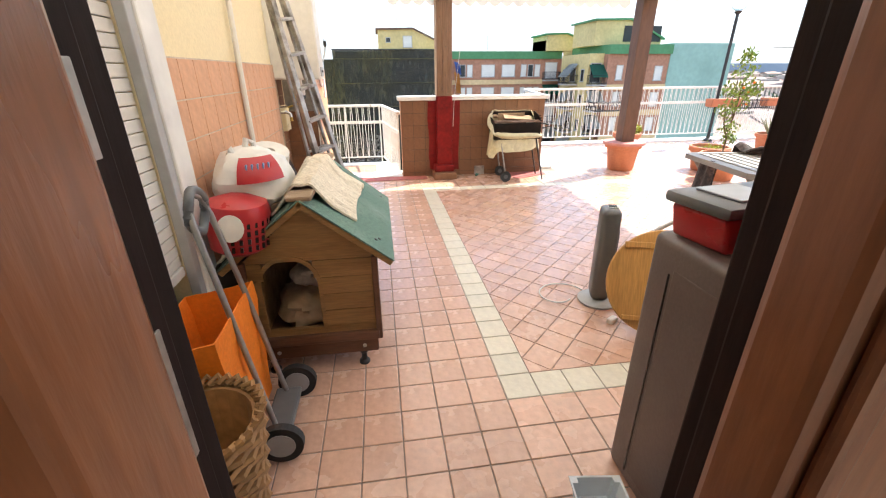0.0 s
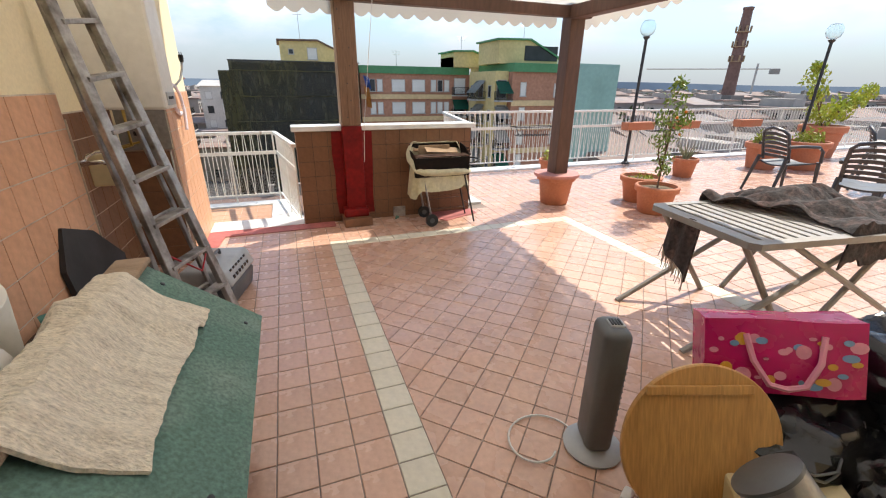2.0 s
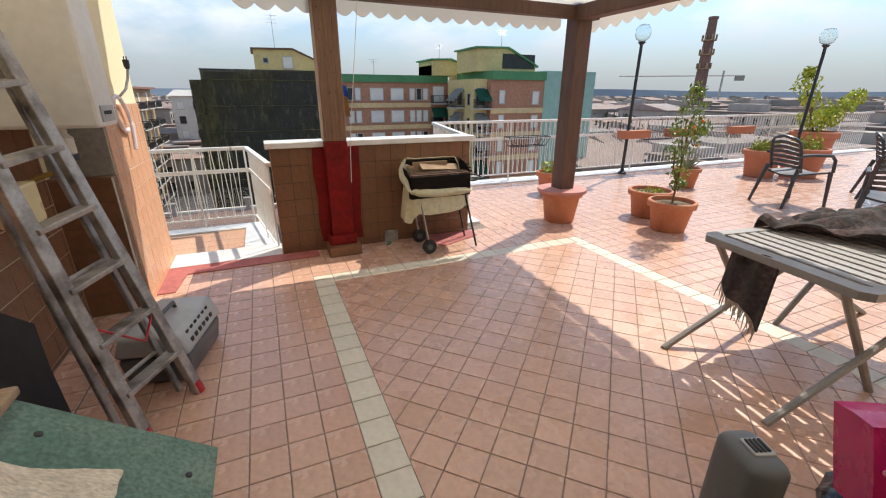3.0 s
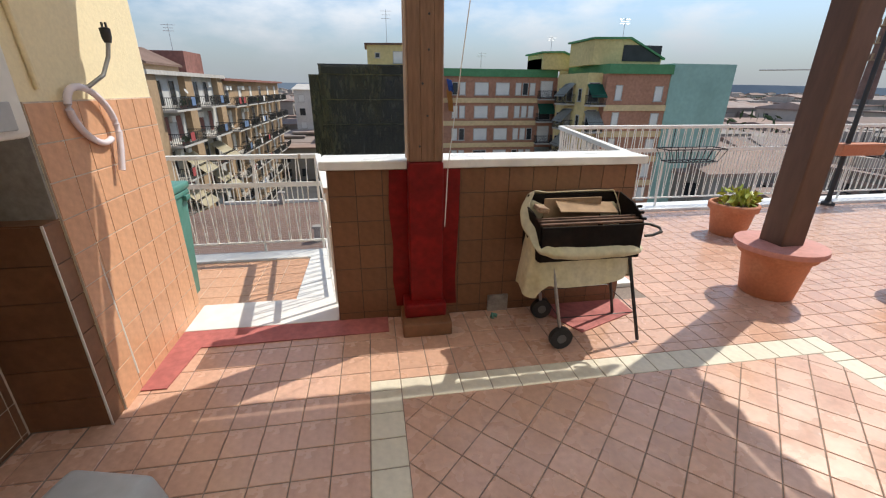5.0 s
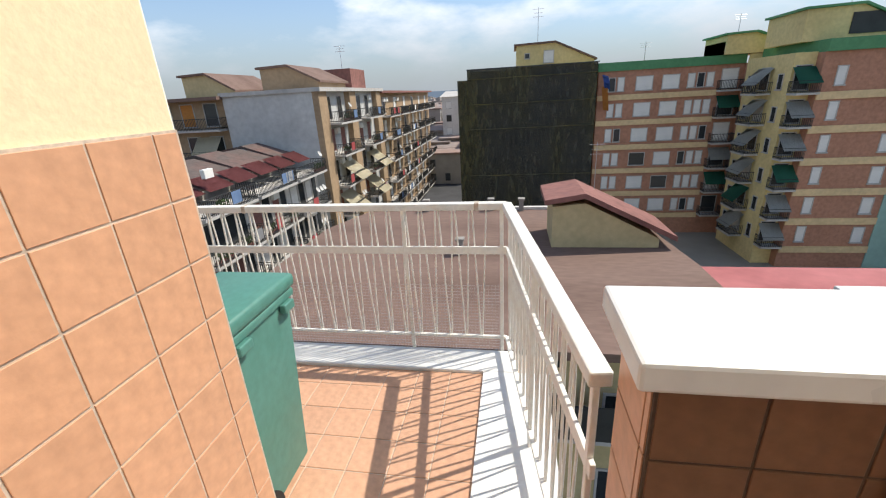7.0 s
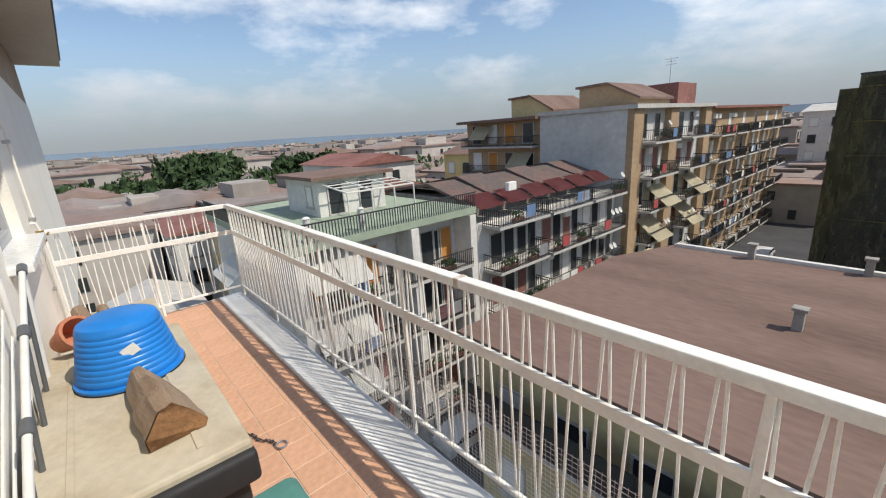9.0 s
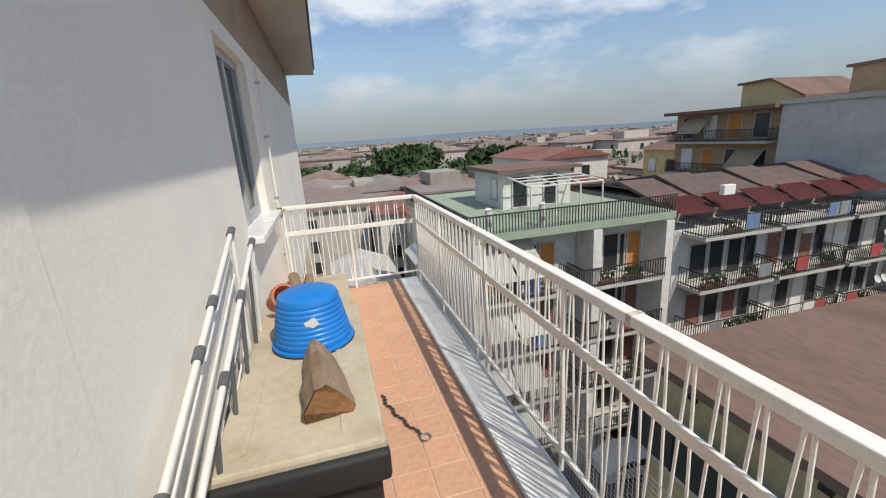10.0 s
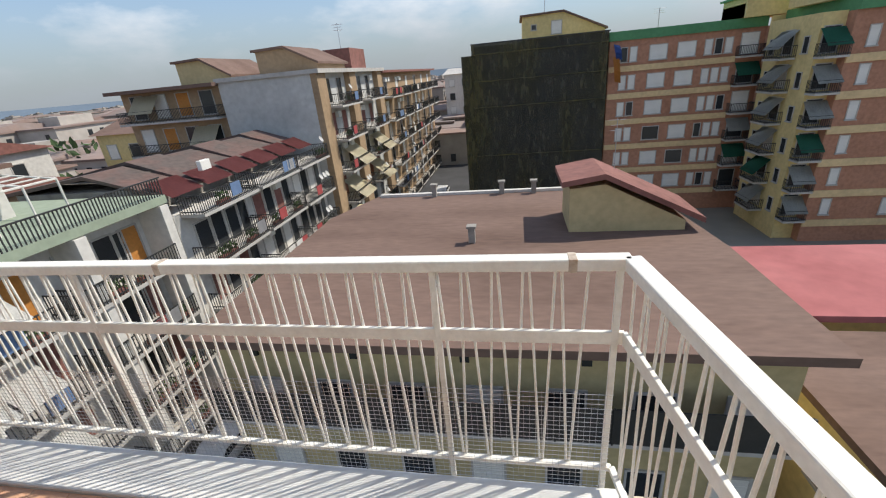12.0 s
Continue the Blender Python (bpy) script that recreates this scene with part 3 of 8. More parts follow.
def blind(bld, m, w, drop, out, material):
    """A sloping sun blind over a balcony."""
    b = bmesh.new()
    vs = [b.verts.new(p) for p in ((-w / 2, 0.05, 0), (w / 2, 0.05, 0), (w / 2, out, -drop), (-w / 2, out, -drop))]
    b.faces.new(vs)
    bmesh.ops.solidify(b, geom=b.faces[:], thickness=0.03)
    ob = part("sun_blind", b, material, bld)
    ob.matrix_local = m
    return ob


def block(name, boxes, material, label):
    """A building: an empty, with its walls as the first part."""
    ob = thing(name, Matrix.Identity(4), label, "building")
    b = bmesh.new()
    for bx in boxes:
        box(b, *bx)
    part("wall", b, material, ob)
    return ob


def roofs(bld, material, *boxes, name="roof"):
    for bx in boxes:
        b = bmesh.new()
        box(b, *bx)
        part(name, b, material, bld)


def gable(bld, material, x0, x1, y0, y1, z0, z1, z2, name="roof_room", roof=None):
    """A roof room whose top falls from z2 at its middle to z1 at its far side."""
    b = bmesh.new()
    prism(b, [(x0, z0), (x1, z0), (x1, z1), ((x0 + x1) / 2, z2), (x0, z2 - 0.1)], -y1, -y0, Matrix.Rotation(radians(90), 4, "X"))
    ob = part(name, b, material, bld)
    b = bmesh.new()
    prism(b, [(x0 - 0.3, z2 - 0.1), ((x0 + x1) / 2, z2), (x1 + 0.3, z1 - 0.1), (x1 + 0.3, z1 + 0.1), ((x0 + x1) / 2, z2 + 0.2), (x0 - 0.3, z2 + 0.1)], -y1 - 0.3, -y0 + 0.3,
          Matrix.Rotation(radians(90), 4, "X"))
    part("roof_slab", b, roof or M_ROOFB, bld)
    return ob


def south(x, y, z):
    """A pose on a wall that faces -y."""
    return Matrix.Translation((x, y, z)) @ Matrix.Rotation(radians(180), 4, "Z")


def west(x, y, z):
    """A pose on a wall that faces -x."""
    return Matrix.Translation((x, y, z)) @ Matrix.Rotation(radians(90), 4, "Z")


def east(x, y, z):
    """A pose on a wall that faces +x."""
    return Matrix.Translation((x, y, z)) @ Matrix.Rotation(radians(-90), 4, "Z")


def aerial(x, y, z, h, s=1.0):
    """A roof television aerial with its cross bars."""
    b = bmesh.new()
    rod(b, (0, 0, 0), (0, 0, h), 0.04 * s, 0.03 * s, 5)
    for k, w in ((0.95, 0.7), (0.85, 0.5), (0.75, 0.6)):
        rod(b, (-w * s, 0, h * k), (w * s, 0, h * k), 0.02 * s, seg=4)
    ob = solo("tv_aerial", b, M_METAL, "thin grey television aerial on a roof", "aerial", group="roof aerials")
    ob.matrix_world = Matrix.Translation((x, y, z))


# block with a dark netted end wall
b1 = block("apartment_block", [(-7.5, -6.2, 61.4, 74, GROUND, 3.0), (-6.2, 9.1, 61.3, 74, GROUND, 3.9)], M_YELLOW, "yellow apartment block with a dark netted end wall")
for r in range(6):
    for x in (-4.6, -3.2, -0.6, 0.9, 2.5, 5.0, 6.4, 7.8):
        window(b1, south(x, 61.3, 1.6 - 2.95 * r), 0.95, 1.6, M_DPANE)


def net_f(u, v):
    """A net hung in loose pleats, tighter at its ties."""
    x, z = -6.3 + 15.4 * u, -16 + 20.15 * v
    tie = abs(math.sin(math.pi * (z - 3.1) / 3.0))
    y = 60.75 + 0.10 * noise.noise(Vector((x * 1.5, z * 0.12, 0))) * tie + 0.05 * noise.noise(Vector((x * 4.0, z * 0.2, 5)))
    return (x, y, z + 0.05 * noise.noise(Vector((x, 0, 9))) * v)


part("facade_net", sheet(150, 40, net_f, 0.02), M_NET, b1, "dark olive scaffold net", True)
bm = bmesh.new()
box(bm, -7.56, -6.32, 60.9, 60.94, -16, 3.0)
part("facade_net", bm, M_NET, b1, "dark olive scaffold net")
for z in (3.05, 0.1, -2.9, -8.8):
    bm = bmesh.new()
    tube(bm, [(-6.3 + 1.1 * k, 60.62, z + 0.08 * noise.noise(Vector((k * 0.7, z, 0)))) for k in range(15)], 0.045, 5)
    part("tie_rope", bm, M_NETB, b1)
bm = bmesh.new()
box(bm, -6.35, 9.2, 60.6, 61.0, 4.1, 4.22)
part("net_cap", bm, M_DRAIL, b1)
gable(b1, M_YELLOW, -0.3, 9.0, 63, 70, 3.9, 4.6, 6.7)
window(b1, south(1.0, 62.98, 5.4), 0.5, 0.5, M_DPANE)
window(b1, south(3.6, 62.98, 5.2), 1.1, 1.3, M_SHUT)
aerial(2.3, 64, 6.6, 4.2)

# brick block, its stair tower and its wing
b2 = block("apartment_block", [(9.3, 28.5, 61.2, 73, GROUND, 3.0), (25.0, 28.6, 60.6, 61.2, GROUND, 3.0)], M_BRICK, "brick apartment block with ochre bands and white shutters")
roofs(b2, M_GREENB, (9.2, 25.0, 61.0, 73.2, 3.0, 3.95), name="roof_edge")
b = bmesh.new()
box(b, 25.0, 28.4, 60.5, 60.6, GROUND, 3.9)
box(b, 22.4, 28.0, 60.7, 66, 3.96, 5.3)
part("stair_tower", b, M_YELLOW, b2)
gable(b2, M_YELLOW, 22.4, 28.0, 60.4, 66, 3.97, 5.0, 6.0, roof=M_GREENB)
for r in range(6):
    z = 1.5 - 2.93 * r
    b = bmesh.new()
    box(b, 9.3, 22.4, 61.05, 61.2, z - 1.75, z - 1.15)
    part("band", b, M_OCHRE, b2)
    for x, w in ((10.9, 0.65), (11.9, 0.65), (14.5, 1.75), (17.4, 1.75), (19.6, 0.65), (20.6, 0.65), (21.6, 0.65)):
        window(b2, south(x, 61.2, z), w, 1.45, M_SHUT if (r * 7 + int(x)) % 5 else M_DPANE)
    balcony(b2, south(23.6, 61.2, z - 1.2), 2.4, 1.2)
    window(b2, south(23.6, 61.18, z), 1.6, 2.0, M_DPANE if r % 2 else M_SHUT)
    window(b2, south(25.9, 60.5, z - 0.6), 1.3, 1.3, M_DPANE)
    balcony(b2, south(27.5, 60.5, z - 1.2), 1.7, 1.1)
    window(b2, south(27.5, 60.5, z), 1.0, 2.0, M_SHUT if r % 2 else M_DPANE)
    if r in (1, 3, 4):
        blind(b2, south(23.6, 61.1, z + 1.1), 2.3, 1.3, 1.25, (M_GREENC, M_STRIPE)[r % 2 == 1 and r > 1])
aerial(15.0, 64, 3.9, 2.2)
aerial(24.5, 63, 6.0, 2.2)

b3 = block("apartment_block", [(26.0, 33.8, 50.0, 60, GROUND, 3.2)], M_BRICK, "brick wing with balconies and a teal end wall")
b = bmesh.new()
box(b, 33.8, 42.0, 49.9, 58, GROUND, 4.35)
part("teal_wall", b, M_TEAL, b3)
roofs(b3, M_GREENB, (26.0, 33.9, 49.7, 60, 3.2, 4.2), name="roof_edge")
b = bmesh.new()
box(b, 24.2, 26.0, 51.0, 59, GROUND, 3.3)
part("stair_wall", b, M_YELLOW, b3)
gable(b3, M_YELLOW, 25.0, 33.6, 52, 58, 4.2, 4.9, 6.9, roof=M_GREENB)
b = bmesh.new()
box(b, 28.6, 33.4, 51.9, 51.98, 4.6, 6.3)
part("dark_cladding", b, M_DRAIL, b3)
for r in range(6):
    z = 1.2 - 2.93 * r
    b = bmesh.new()
    box(b, 26.0, 33.8, 49.85, 50.0, z - 1.95, z - 1.3)
    part("band", b, M_OCHRE, b3)
    window(b3, south(27.6, 50, z), 0.7, 1.5, M_SHUT)
    window(b3, south(32.6, 50, z - 0.1), 0.9, 1.5, M_SHUT)
    balcony(b3, south(25.1, 51.0, z - 1.3), 1.9, 1.4)
    window(b3, south(25.1, 51.0, z), 1.2, 2.0, M_DPANE)
    blind(b3, south(25.1, 50.9, z + 0.9), 1.9, 1.4, 1.5, M_STRIPE if r % 3 else M_GREENC)
for r in range(6):
    z = 1.2 - 2.93 * r
    for y, w in ((52.4, 0.7), (57.8, 0.8)):
        window(b3, west(24.2, y, z - 0.3), w, 1.3, M_DPANE)
    balcony(b3, west(24.2, 55.1, z - 1.3), 3.0, 1.3)
    window(b3, west(24.2, 55.1, z), 1.4, 2.0, M_SHUT if r % 2 else M_DPANE)
    blind(b3, west(24.2, 55.1, z + 1.0), 2.8, 1.5, 1.5, M_STRIPE if r != 4 else M_GREENC)
aerial(29.5, 54, 6.9, 2.4)
# flags hung between the two blocks
for z0, h, mm, lab in ((-1.2, 2.6, M_ORANGED, "orange cloth banner hanging from a balcony"), (1.2, 1.5, M_PRINT_BLUE, "blue cloth banner hanging from a balcony")):
    vs_f = []
    b = bmesh.new()
    for i in range(5):
        f = i / 4
        vs_f.append((b.verts.new((9.55 + 0.35 * f, 60.3 - 0.1 * math.sin(3 * f), z0 + h * (1 - f))), b.verts.new((10.25 + 0.35 * f, 60.35 - 0.15 * math.sin(4 * f), z0 + h * (1 - f) - 0.2))))
    for (p, q), (r_, s_) in zip(vs_f, vs_f[1:]):
        b.faces.new((p, q, s_, r_))
    bmesh.ops.solidify(b, geom=b.faces[:], thickness=0.03)
    bn = part("banner", b, mm, b2, lab)

# flat roofed block across the street
b4 = block("low_block", [(-11.9, 6.6, 17.6, 33, GROUND, -6.3)], M_PALEYEL, "pale yellow block with a flat brown felt roof")
bm = bmesh.new()
prism(bm, [(-10.6, 33.6), (-12.3, 29.2), (-12.3, 16.9), (7.2, 16.9), (7.2, 24.0), (6.2, 33.6)], -6.3, -6.0)
part("roof", bm, M_ROOFB, b4, "brown weathered roofing felt")
bm = bmesh.new()
box(bm, -10.4, 6.2, 33.2, 33.5, -6.0, -5.82)
part("roof_upstand", bm, M_WHITEB, b4)
bm = bmesh.new()
prism(bm, [(1.15, -6.0), (6.2, -6.0), (6.2, -5.55), (2.7, -3.75), (1.15, -3.9)], -29.0, -26.0, Matrix.Rotation(radians(90), 4, "X"))
part("roof_hut", bm, M_PALEYEL, b4)
bm = bmesh.new()
prism(bm, [(0.75, -3.75), (2.6, -3.45), (6.9, -5.6), (6.9, -5.35), (2.6, -3.2), (0.75, -3.5)], -29.2, -25.7, Matrix.Rotation(radians(90), 4, "X"))
part("hut_roof", bm, M_ROOFR, b4)
for x, y in ((-3.35, 25.0), (-6.6, 33.0), (-0.2, 33.0), (-2.2, 33.1)):
    b = bmesh.new()
    box(b, x - 0.15, x + 0.15, y - 0.15, y + 0.15, -6.0, -5.25)
    box(b, x - 0.22, x + 0.22, y - 0.22, y + 0.22, -5.25, -5.15)
    part("vent", b, M_CEMENT, b4)
aerial(3.2, 27, -3.3, 2.3, 0.5)
for z in (-8.9, -12.2, -15.0):
    for i in range(7):
        window(b4, south(-10.2 + i * 2.6, 17.6, z), 1.1, 1.7 if z > -14 else 2.2, M_DPANE if i % 3 else M_SHUT)
bm = bmesh.new()
box(bm, -11.7, 6.4, 16.5, 17.6, -9.15, -9.0)
part("long_balcony", bm, M_SLAB, b4)
bm = bmesh.new()
box(bm, -11.7, 6.4, 16.5, 16.56, -9.0, -7.7)
part("balcony_screen", bm, M_DRAIL, b4, "dark canvas screen along the balcony")
for i in range(12):
    bm = bmesh.new()
    box(bm, -11.6 + i * 1.62, -11.55 + i * 1.62, 16.45, 16.5, -9.0, -7.6)
    part("screen_post", bm, M_DRAIL, b4)
for i in range(5):
    bm = bmesh.new()
    box(bm, -10.5 + i * 3.7, -10.2 + i * 3.7, 17.5, 17.6, -7.0, -6.75)
    part("vent", bm, M_DPANE, b4)
for i, y in enumerate((20, 24, 28)):
    for z in (-8.9, -12.2):
        ob = balcony(b4, Matrix.Translation((-11.9, y, z - 1)) @ Matrix.Rotation(radians(90), 4, "Z"), 2.6, 0.9)

b = block("low_block", [(9.6, 22, 24, 30.5, GROUND, -9.3)], M_YELLOW, "yellow low block with a pink flat roof")
roofs(b, M_PINKR, (9.3, 22.3, 23.6, 30.8, -9.3, -9.0))
b = block("low_block", [(8.6, 22, 14.5, 22.5, GROUND, -9.6)], M_YELLOW, "yellow low block with a grey roof and teal shutters")
roofs(b, M_ROOFB, (8.2, 22.3, 14.0, 23.0, -9.6, -9.3))
for z in (-11.6, -14.8):
    for i in range(3):
        window(b, Matrix.Translation((8.6, 16 + i * 2.4, z)) @ Matrix.Rotation(radians(90), 4, "Z"), 1.0, 1.6, M_DPANE)

# grey block with balconies over the street, and the block behind it
b5 = block("apartment_block", [(-27.4, -18.5, 43.0, 62, GROUND, 2.4)], M_GREYW, "grey rendered apartment block with tan piers and balconies")
roofs(b5, M_SLAB, (-27.6, -17.6, 42.8, 62.2, 2.4, 2.75), name="cornice")
gable(b5, M_TAN, -25.5, -19.5, 47, 54, 2.75, 3.4, 4.9)
b = bmesh.new()
box(b, -24.0, -19.5, 56, 61, 2.75, 5.0)
part("water_room", b, M_ROOFR, b5)
for y in (43.9, 51.5, 60.8):
    b = bmesh.new()
    box(b, -18.5, -17.9, y - 0.9, y + 0.9, GROUND, 2.4)
    part("pier", b, M_TAN, b5)
for r in range(6):
    z = 0.9 - 3.05 * r
    for y in (47.7, 56.2):
        balcony(b5, east(-18.5, y, z - 1.35), 5.6, 1.7)
        for dy in (-1.6, 1.2):
            window(b5, east(-18.5, y + dy, z), 1.2, 2.1, M_DPANE if (r + int(dy)) % 2 else M_ROOFR)
        if r in (2, 3):
            blind(b5, east(-18.4, y + (0.8 if r == 2 else -0.6), z + 0.7), 3.4, 1.8, 2.3, M_BLIND)
aerial(-22, 60, 5.0, 3)
b6 = block("apartment_block", [(-27, -18.9, 63, 100, GROUND, 2.2)], M_TAN, "brown apartment block with many balconies")
roofs(b6, M_ROOFR, (-27, -18.0, 63, 100, 2.2, 2.5), name="cornice")
for r in range(6):
    z = 0.5 - 3.05 * r
    for i in range(6):
        balcony(b6, east(-18.9, 66.5 + 6 * i, z - 1.35), 5.0, 1.6)
        window(b6, east(-18.9, 66 + 6 * i, z), 1.2, 2.1, M_SHUT if (i + r) % 3 else M_DPANE)
b7 = block("apartment_block", [(-38.4, -27.4, 43.6, 56, GROUND, 2.2)], M_TAN, "tan apartment block with long balconies and blinds")
roofs(b7, M_ROOFB, (-38.8, -27.4, 42.2, 56, 2.2, 2.5), name="cornice")
gable(b7, M_PALEYEL, -33.5, -28.0, 46, 54, 2.5, 3.0, 4.6)
for r in range(5):
    z = 0.9 - 3.05 * r
    balcony(b7, south(-33.0, 43.6, z - 1.3), 10.4, 1.4)
    for i in range(4):
        window(b7, south(-36.8 + i * 2.5, 43.6, z), 1.3, 2.0, (M_DPANE, M_SHUT, M_ORANGED, M_DPANE)[(i + r) % 4])
    blind(b7, south(-35.5 + (r % 2) * 5.5, 43.5, z + 1.0), 2.6, 1.5, 1.5, M_BLIND)

# row along the street, with roof canopies and balconies
b8 = block("terrace_row", [(-30, -19.2, 25.2, 42.9, GROUND, -4.3)], M_WHITEB, "white row of flats with dark red roof canopies and balconies")
bm = bmesh.new()
for i in range(6):
    y = 26.6 + i * 2.8
    prism(bm, [(-30, -2.7), (-24, -1.9 + 0.2 * (i % 2)), (-19.6, -3.1), (-19.6, -3.25), (-24, -2.1 + 0.2 * (i % 2)), (-30, -2.9)], -y - 1.3, -y + 1.3, Matrix.Rotation(radians(90), 4, "X"))
part("roof_canopy", bm, M_CANOPY, b8)
for i in range(6):
    blind(b8, east(-20.6, 26.6 + i * 2.8, -2.55), 2.4, 0.75, 1.6, M_REDC)
b = bmesh.new()
box(b, -29, -21.4, 25.4, 42.8, -4.3, -2.8)
part("roof_room", b, M_CEMENT, b8)
for r in range(4):
    z = -3.1 - 2.95 * r
    for i in range(3):
        balcony(b8, east(-19.2, 28.3 + i * 5.6, z - 1.25), 5.2, 1.5)
        for dy in (-1.4, 1.3):
            if r:
                window(b8, east(-19.2, 28.3 + i * 5.6 + dy, z - 0.1), 1.1, 2.0, (M_SHUT, M_DPANE, M_ROOFR)[(i + r) % 3])

# extra dark panes, standing in for the shade of the balcony recesses
for r in range(1, 4):
    for i in range(3):
        for dy in (-0.1, 2.3):
            window(b8, east(-19.2, 28.3 + i * 5.6 + dy, -3.15 - 2.95 * r), 1.0, 2.1, M_DPANE)

# white house on the green roof terrace
b9 = block("apartment_block", [(-34, -20.2, 13.6, 24.6, GROUND, -3.4), (-29.2, -24.4, 17.4, 22.0, -2.95, -0.75)], M_WHITEB, "white block with a roof house on a green terrace")
roofs(b9, M_GREENT, (-34.2, -18.8, 13.2, 24.8, -3.35, -2.95), name="roof_terrace")
roofs(b9, M_ROOFB, (-29.8, -23.9, 16.9, 22.5, -0.75, -0.55))
for y in (18.5, 20.6):
    window(b9, east(-24.4, y, -1.95), 0.9, 1.8, M_DPANE)
window(b9, south(-25.6, 17.4, -1.8), 0.8, 1.2, M_SHUT)
for y in (17.6, 19.1, 20.6, 22.0):
    for p0, p1 in (((-24.3, y, -1.0), (-21.2, y, -1.3)), ((-21.2, y, -1.3), (-21.2, y, -2.95))):
        b = bmesh.new()
        rod(b, p0, p1, 0.05, seg=5)
        part("pergola_tube", b, M_WHITEB, b9)
b = bmesh.new()
rod(b, (-21.2, 17.6, -1.3), (-21.2, 22.0, -1.3), 0.05, seg=5)
for x in (-22.0, -22.8, -23.6):
    rod(b, (x, 17.6, -1.3 + (-21.2 - x) * 0.097), (x, 22.0, -1.3 + (-21.2 - x) * 0.097), 0.035, seg=5)
part("pergola_tube", b, M_WHITEB, b9)
b = bmesh.new()
for i in range(72):
    y = 13.3 + i * 0.16
    box(b, -18.84, -18.8, y, y + 0.04, -2.95, -2.1)
for i in range(80):
    box(b, -34 + i * 0.19, -33.96 + i * 0.19, 13.22, 13.26, -2.95, -2.1)
box(b, -18.86, -18.78, 13.2, 24.8, -2.1, -2.04)
box(b, -34.2, -18.8, 13.2, 13.28, -2.1, -2.04)
part("terrace_rail", b, M_DRAIL, b9)
for r in range(4):
    z = -5.2 - 2.95 * r
    for i in range(2):
        balcony(b9, east(-20.2, 16.3 + i * 5.4, z - 1.2), 5.0, 1.6)
        window(b9, east(-20.2, 16.3 + i * 5.4 + 0.95, z + 0.05), 0.5, 1.9, M_DPANE)
        for dy, mm in ((-1.5, M_ORANGED if r == 0 else M_ROOFR), (0.2, M_DPANE), (1.6, M_ORANGED if r == 0 else M_ROOFR)):
            window(b9, east(-20.2, 16.3 + i * 5.4 + dy, z), 0.95, 2.1, mm)
    blind(b9, Matrix.Translation((-26 + r * 0.5, 13.6, z + 0.9)) @ Matrix.Rotation(radians(180), 4, "Z"), 3.6, 1.3, 1.9, M_SHUT)
for r in range(4):
    for y in (14.5, 16.1):
        blind(b9, east(-20.1, y, -3.6 - 2.95 * r), 1.5, 1.5, 2.2, M_SHUT)
for y in (14.4, 17.2):
    b = bmesh.new()
    lathe(b, [(0.16, -2.95), (0.16, -1.9), (0.2, -1.88), (0.1, -1.8)], 10, Matrix.Translation((-19.3, y, 0)))
    part("chimney_pot", b, M_WHITEB, b9)
for y in (13.6, 20.0, 24.4):
    b = bmesh.new()
    box(b, -20.2, -18.7, y - 0.25, y + 0.25, GROUND, -3.4)
    part("pier", b, M_WHITEB, b9)

# white block behind and pink low houses
for x0, x1, y0, y1, z, mm, rm, lab in ((-66, -50, 34, 44, -2.0, M_WHITEB, M_ROOFR, "white block with a red roof far along the street"), (-48, -42, 48, 56, -1.6, M_YELLOW, M_ROOFB, "small yellow house with a flat roof"),
                                       (-50, -36, 16, 24, -6.4, M_PALEYEL, M_ROOFR, "pale house with a red tiled roof"), (-64, -52, 13, 22, -7.2, M_WHITEB, M_ROOFR, "white house with a pink roof"),
                                       (-52, -38, 27, 36, -4.0, M_TAN, M_ROOFR, "tan house with a low red roof"), (-40, -32, 58, 66, -0.8, M_WHITEB, M_ROOFB, "white block with roof rooms"),
                                       (-17.5, -9, 110, 130, 1.0, M_WHITEB, M_SLAB, "white block at the end of the street"), (-46, -36, 7.0, 12.5, -11, M_WHITEB, M_SLAB, "white low house with a grey roof")):
    b = block("house", [(x0, x1, y0, y1, GROUND, z)], mm, lab)
    bm = bmesh.new()
    yc = (y0 + y1) / 2
    prism(bm, [(y0 - 0.5, z), (y1 + 0.5, z), (yc, z + 1.3)], x0 - 0.5, x1 + 0.5, Matrix(((0, 0, 1, 0), (1, 0, 0, 0), (0, 1, 0, 0), (0, 0, 0, 1))))
    part("roof", bm, rm, b)
    for i in range(int((x1 - x0) / 3)):
        for k in range(3):
            window(b, south(x0 + 1.6 + i * 3, y0, z - 1.9 - 3 * k), 1.2, 1.5, M_DPANE if (i + k) % 2 else M_SHUT)
            if y1 - y0 > 5:
                window(b, east(x1, y0 + 1.8 + (i % 3) * 2.4, z - 1.9 - 3 * k), 1.2, 1.5, M_DPANE if (i + k) % 3 else M_SHUT)

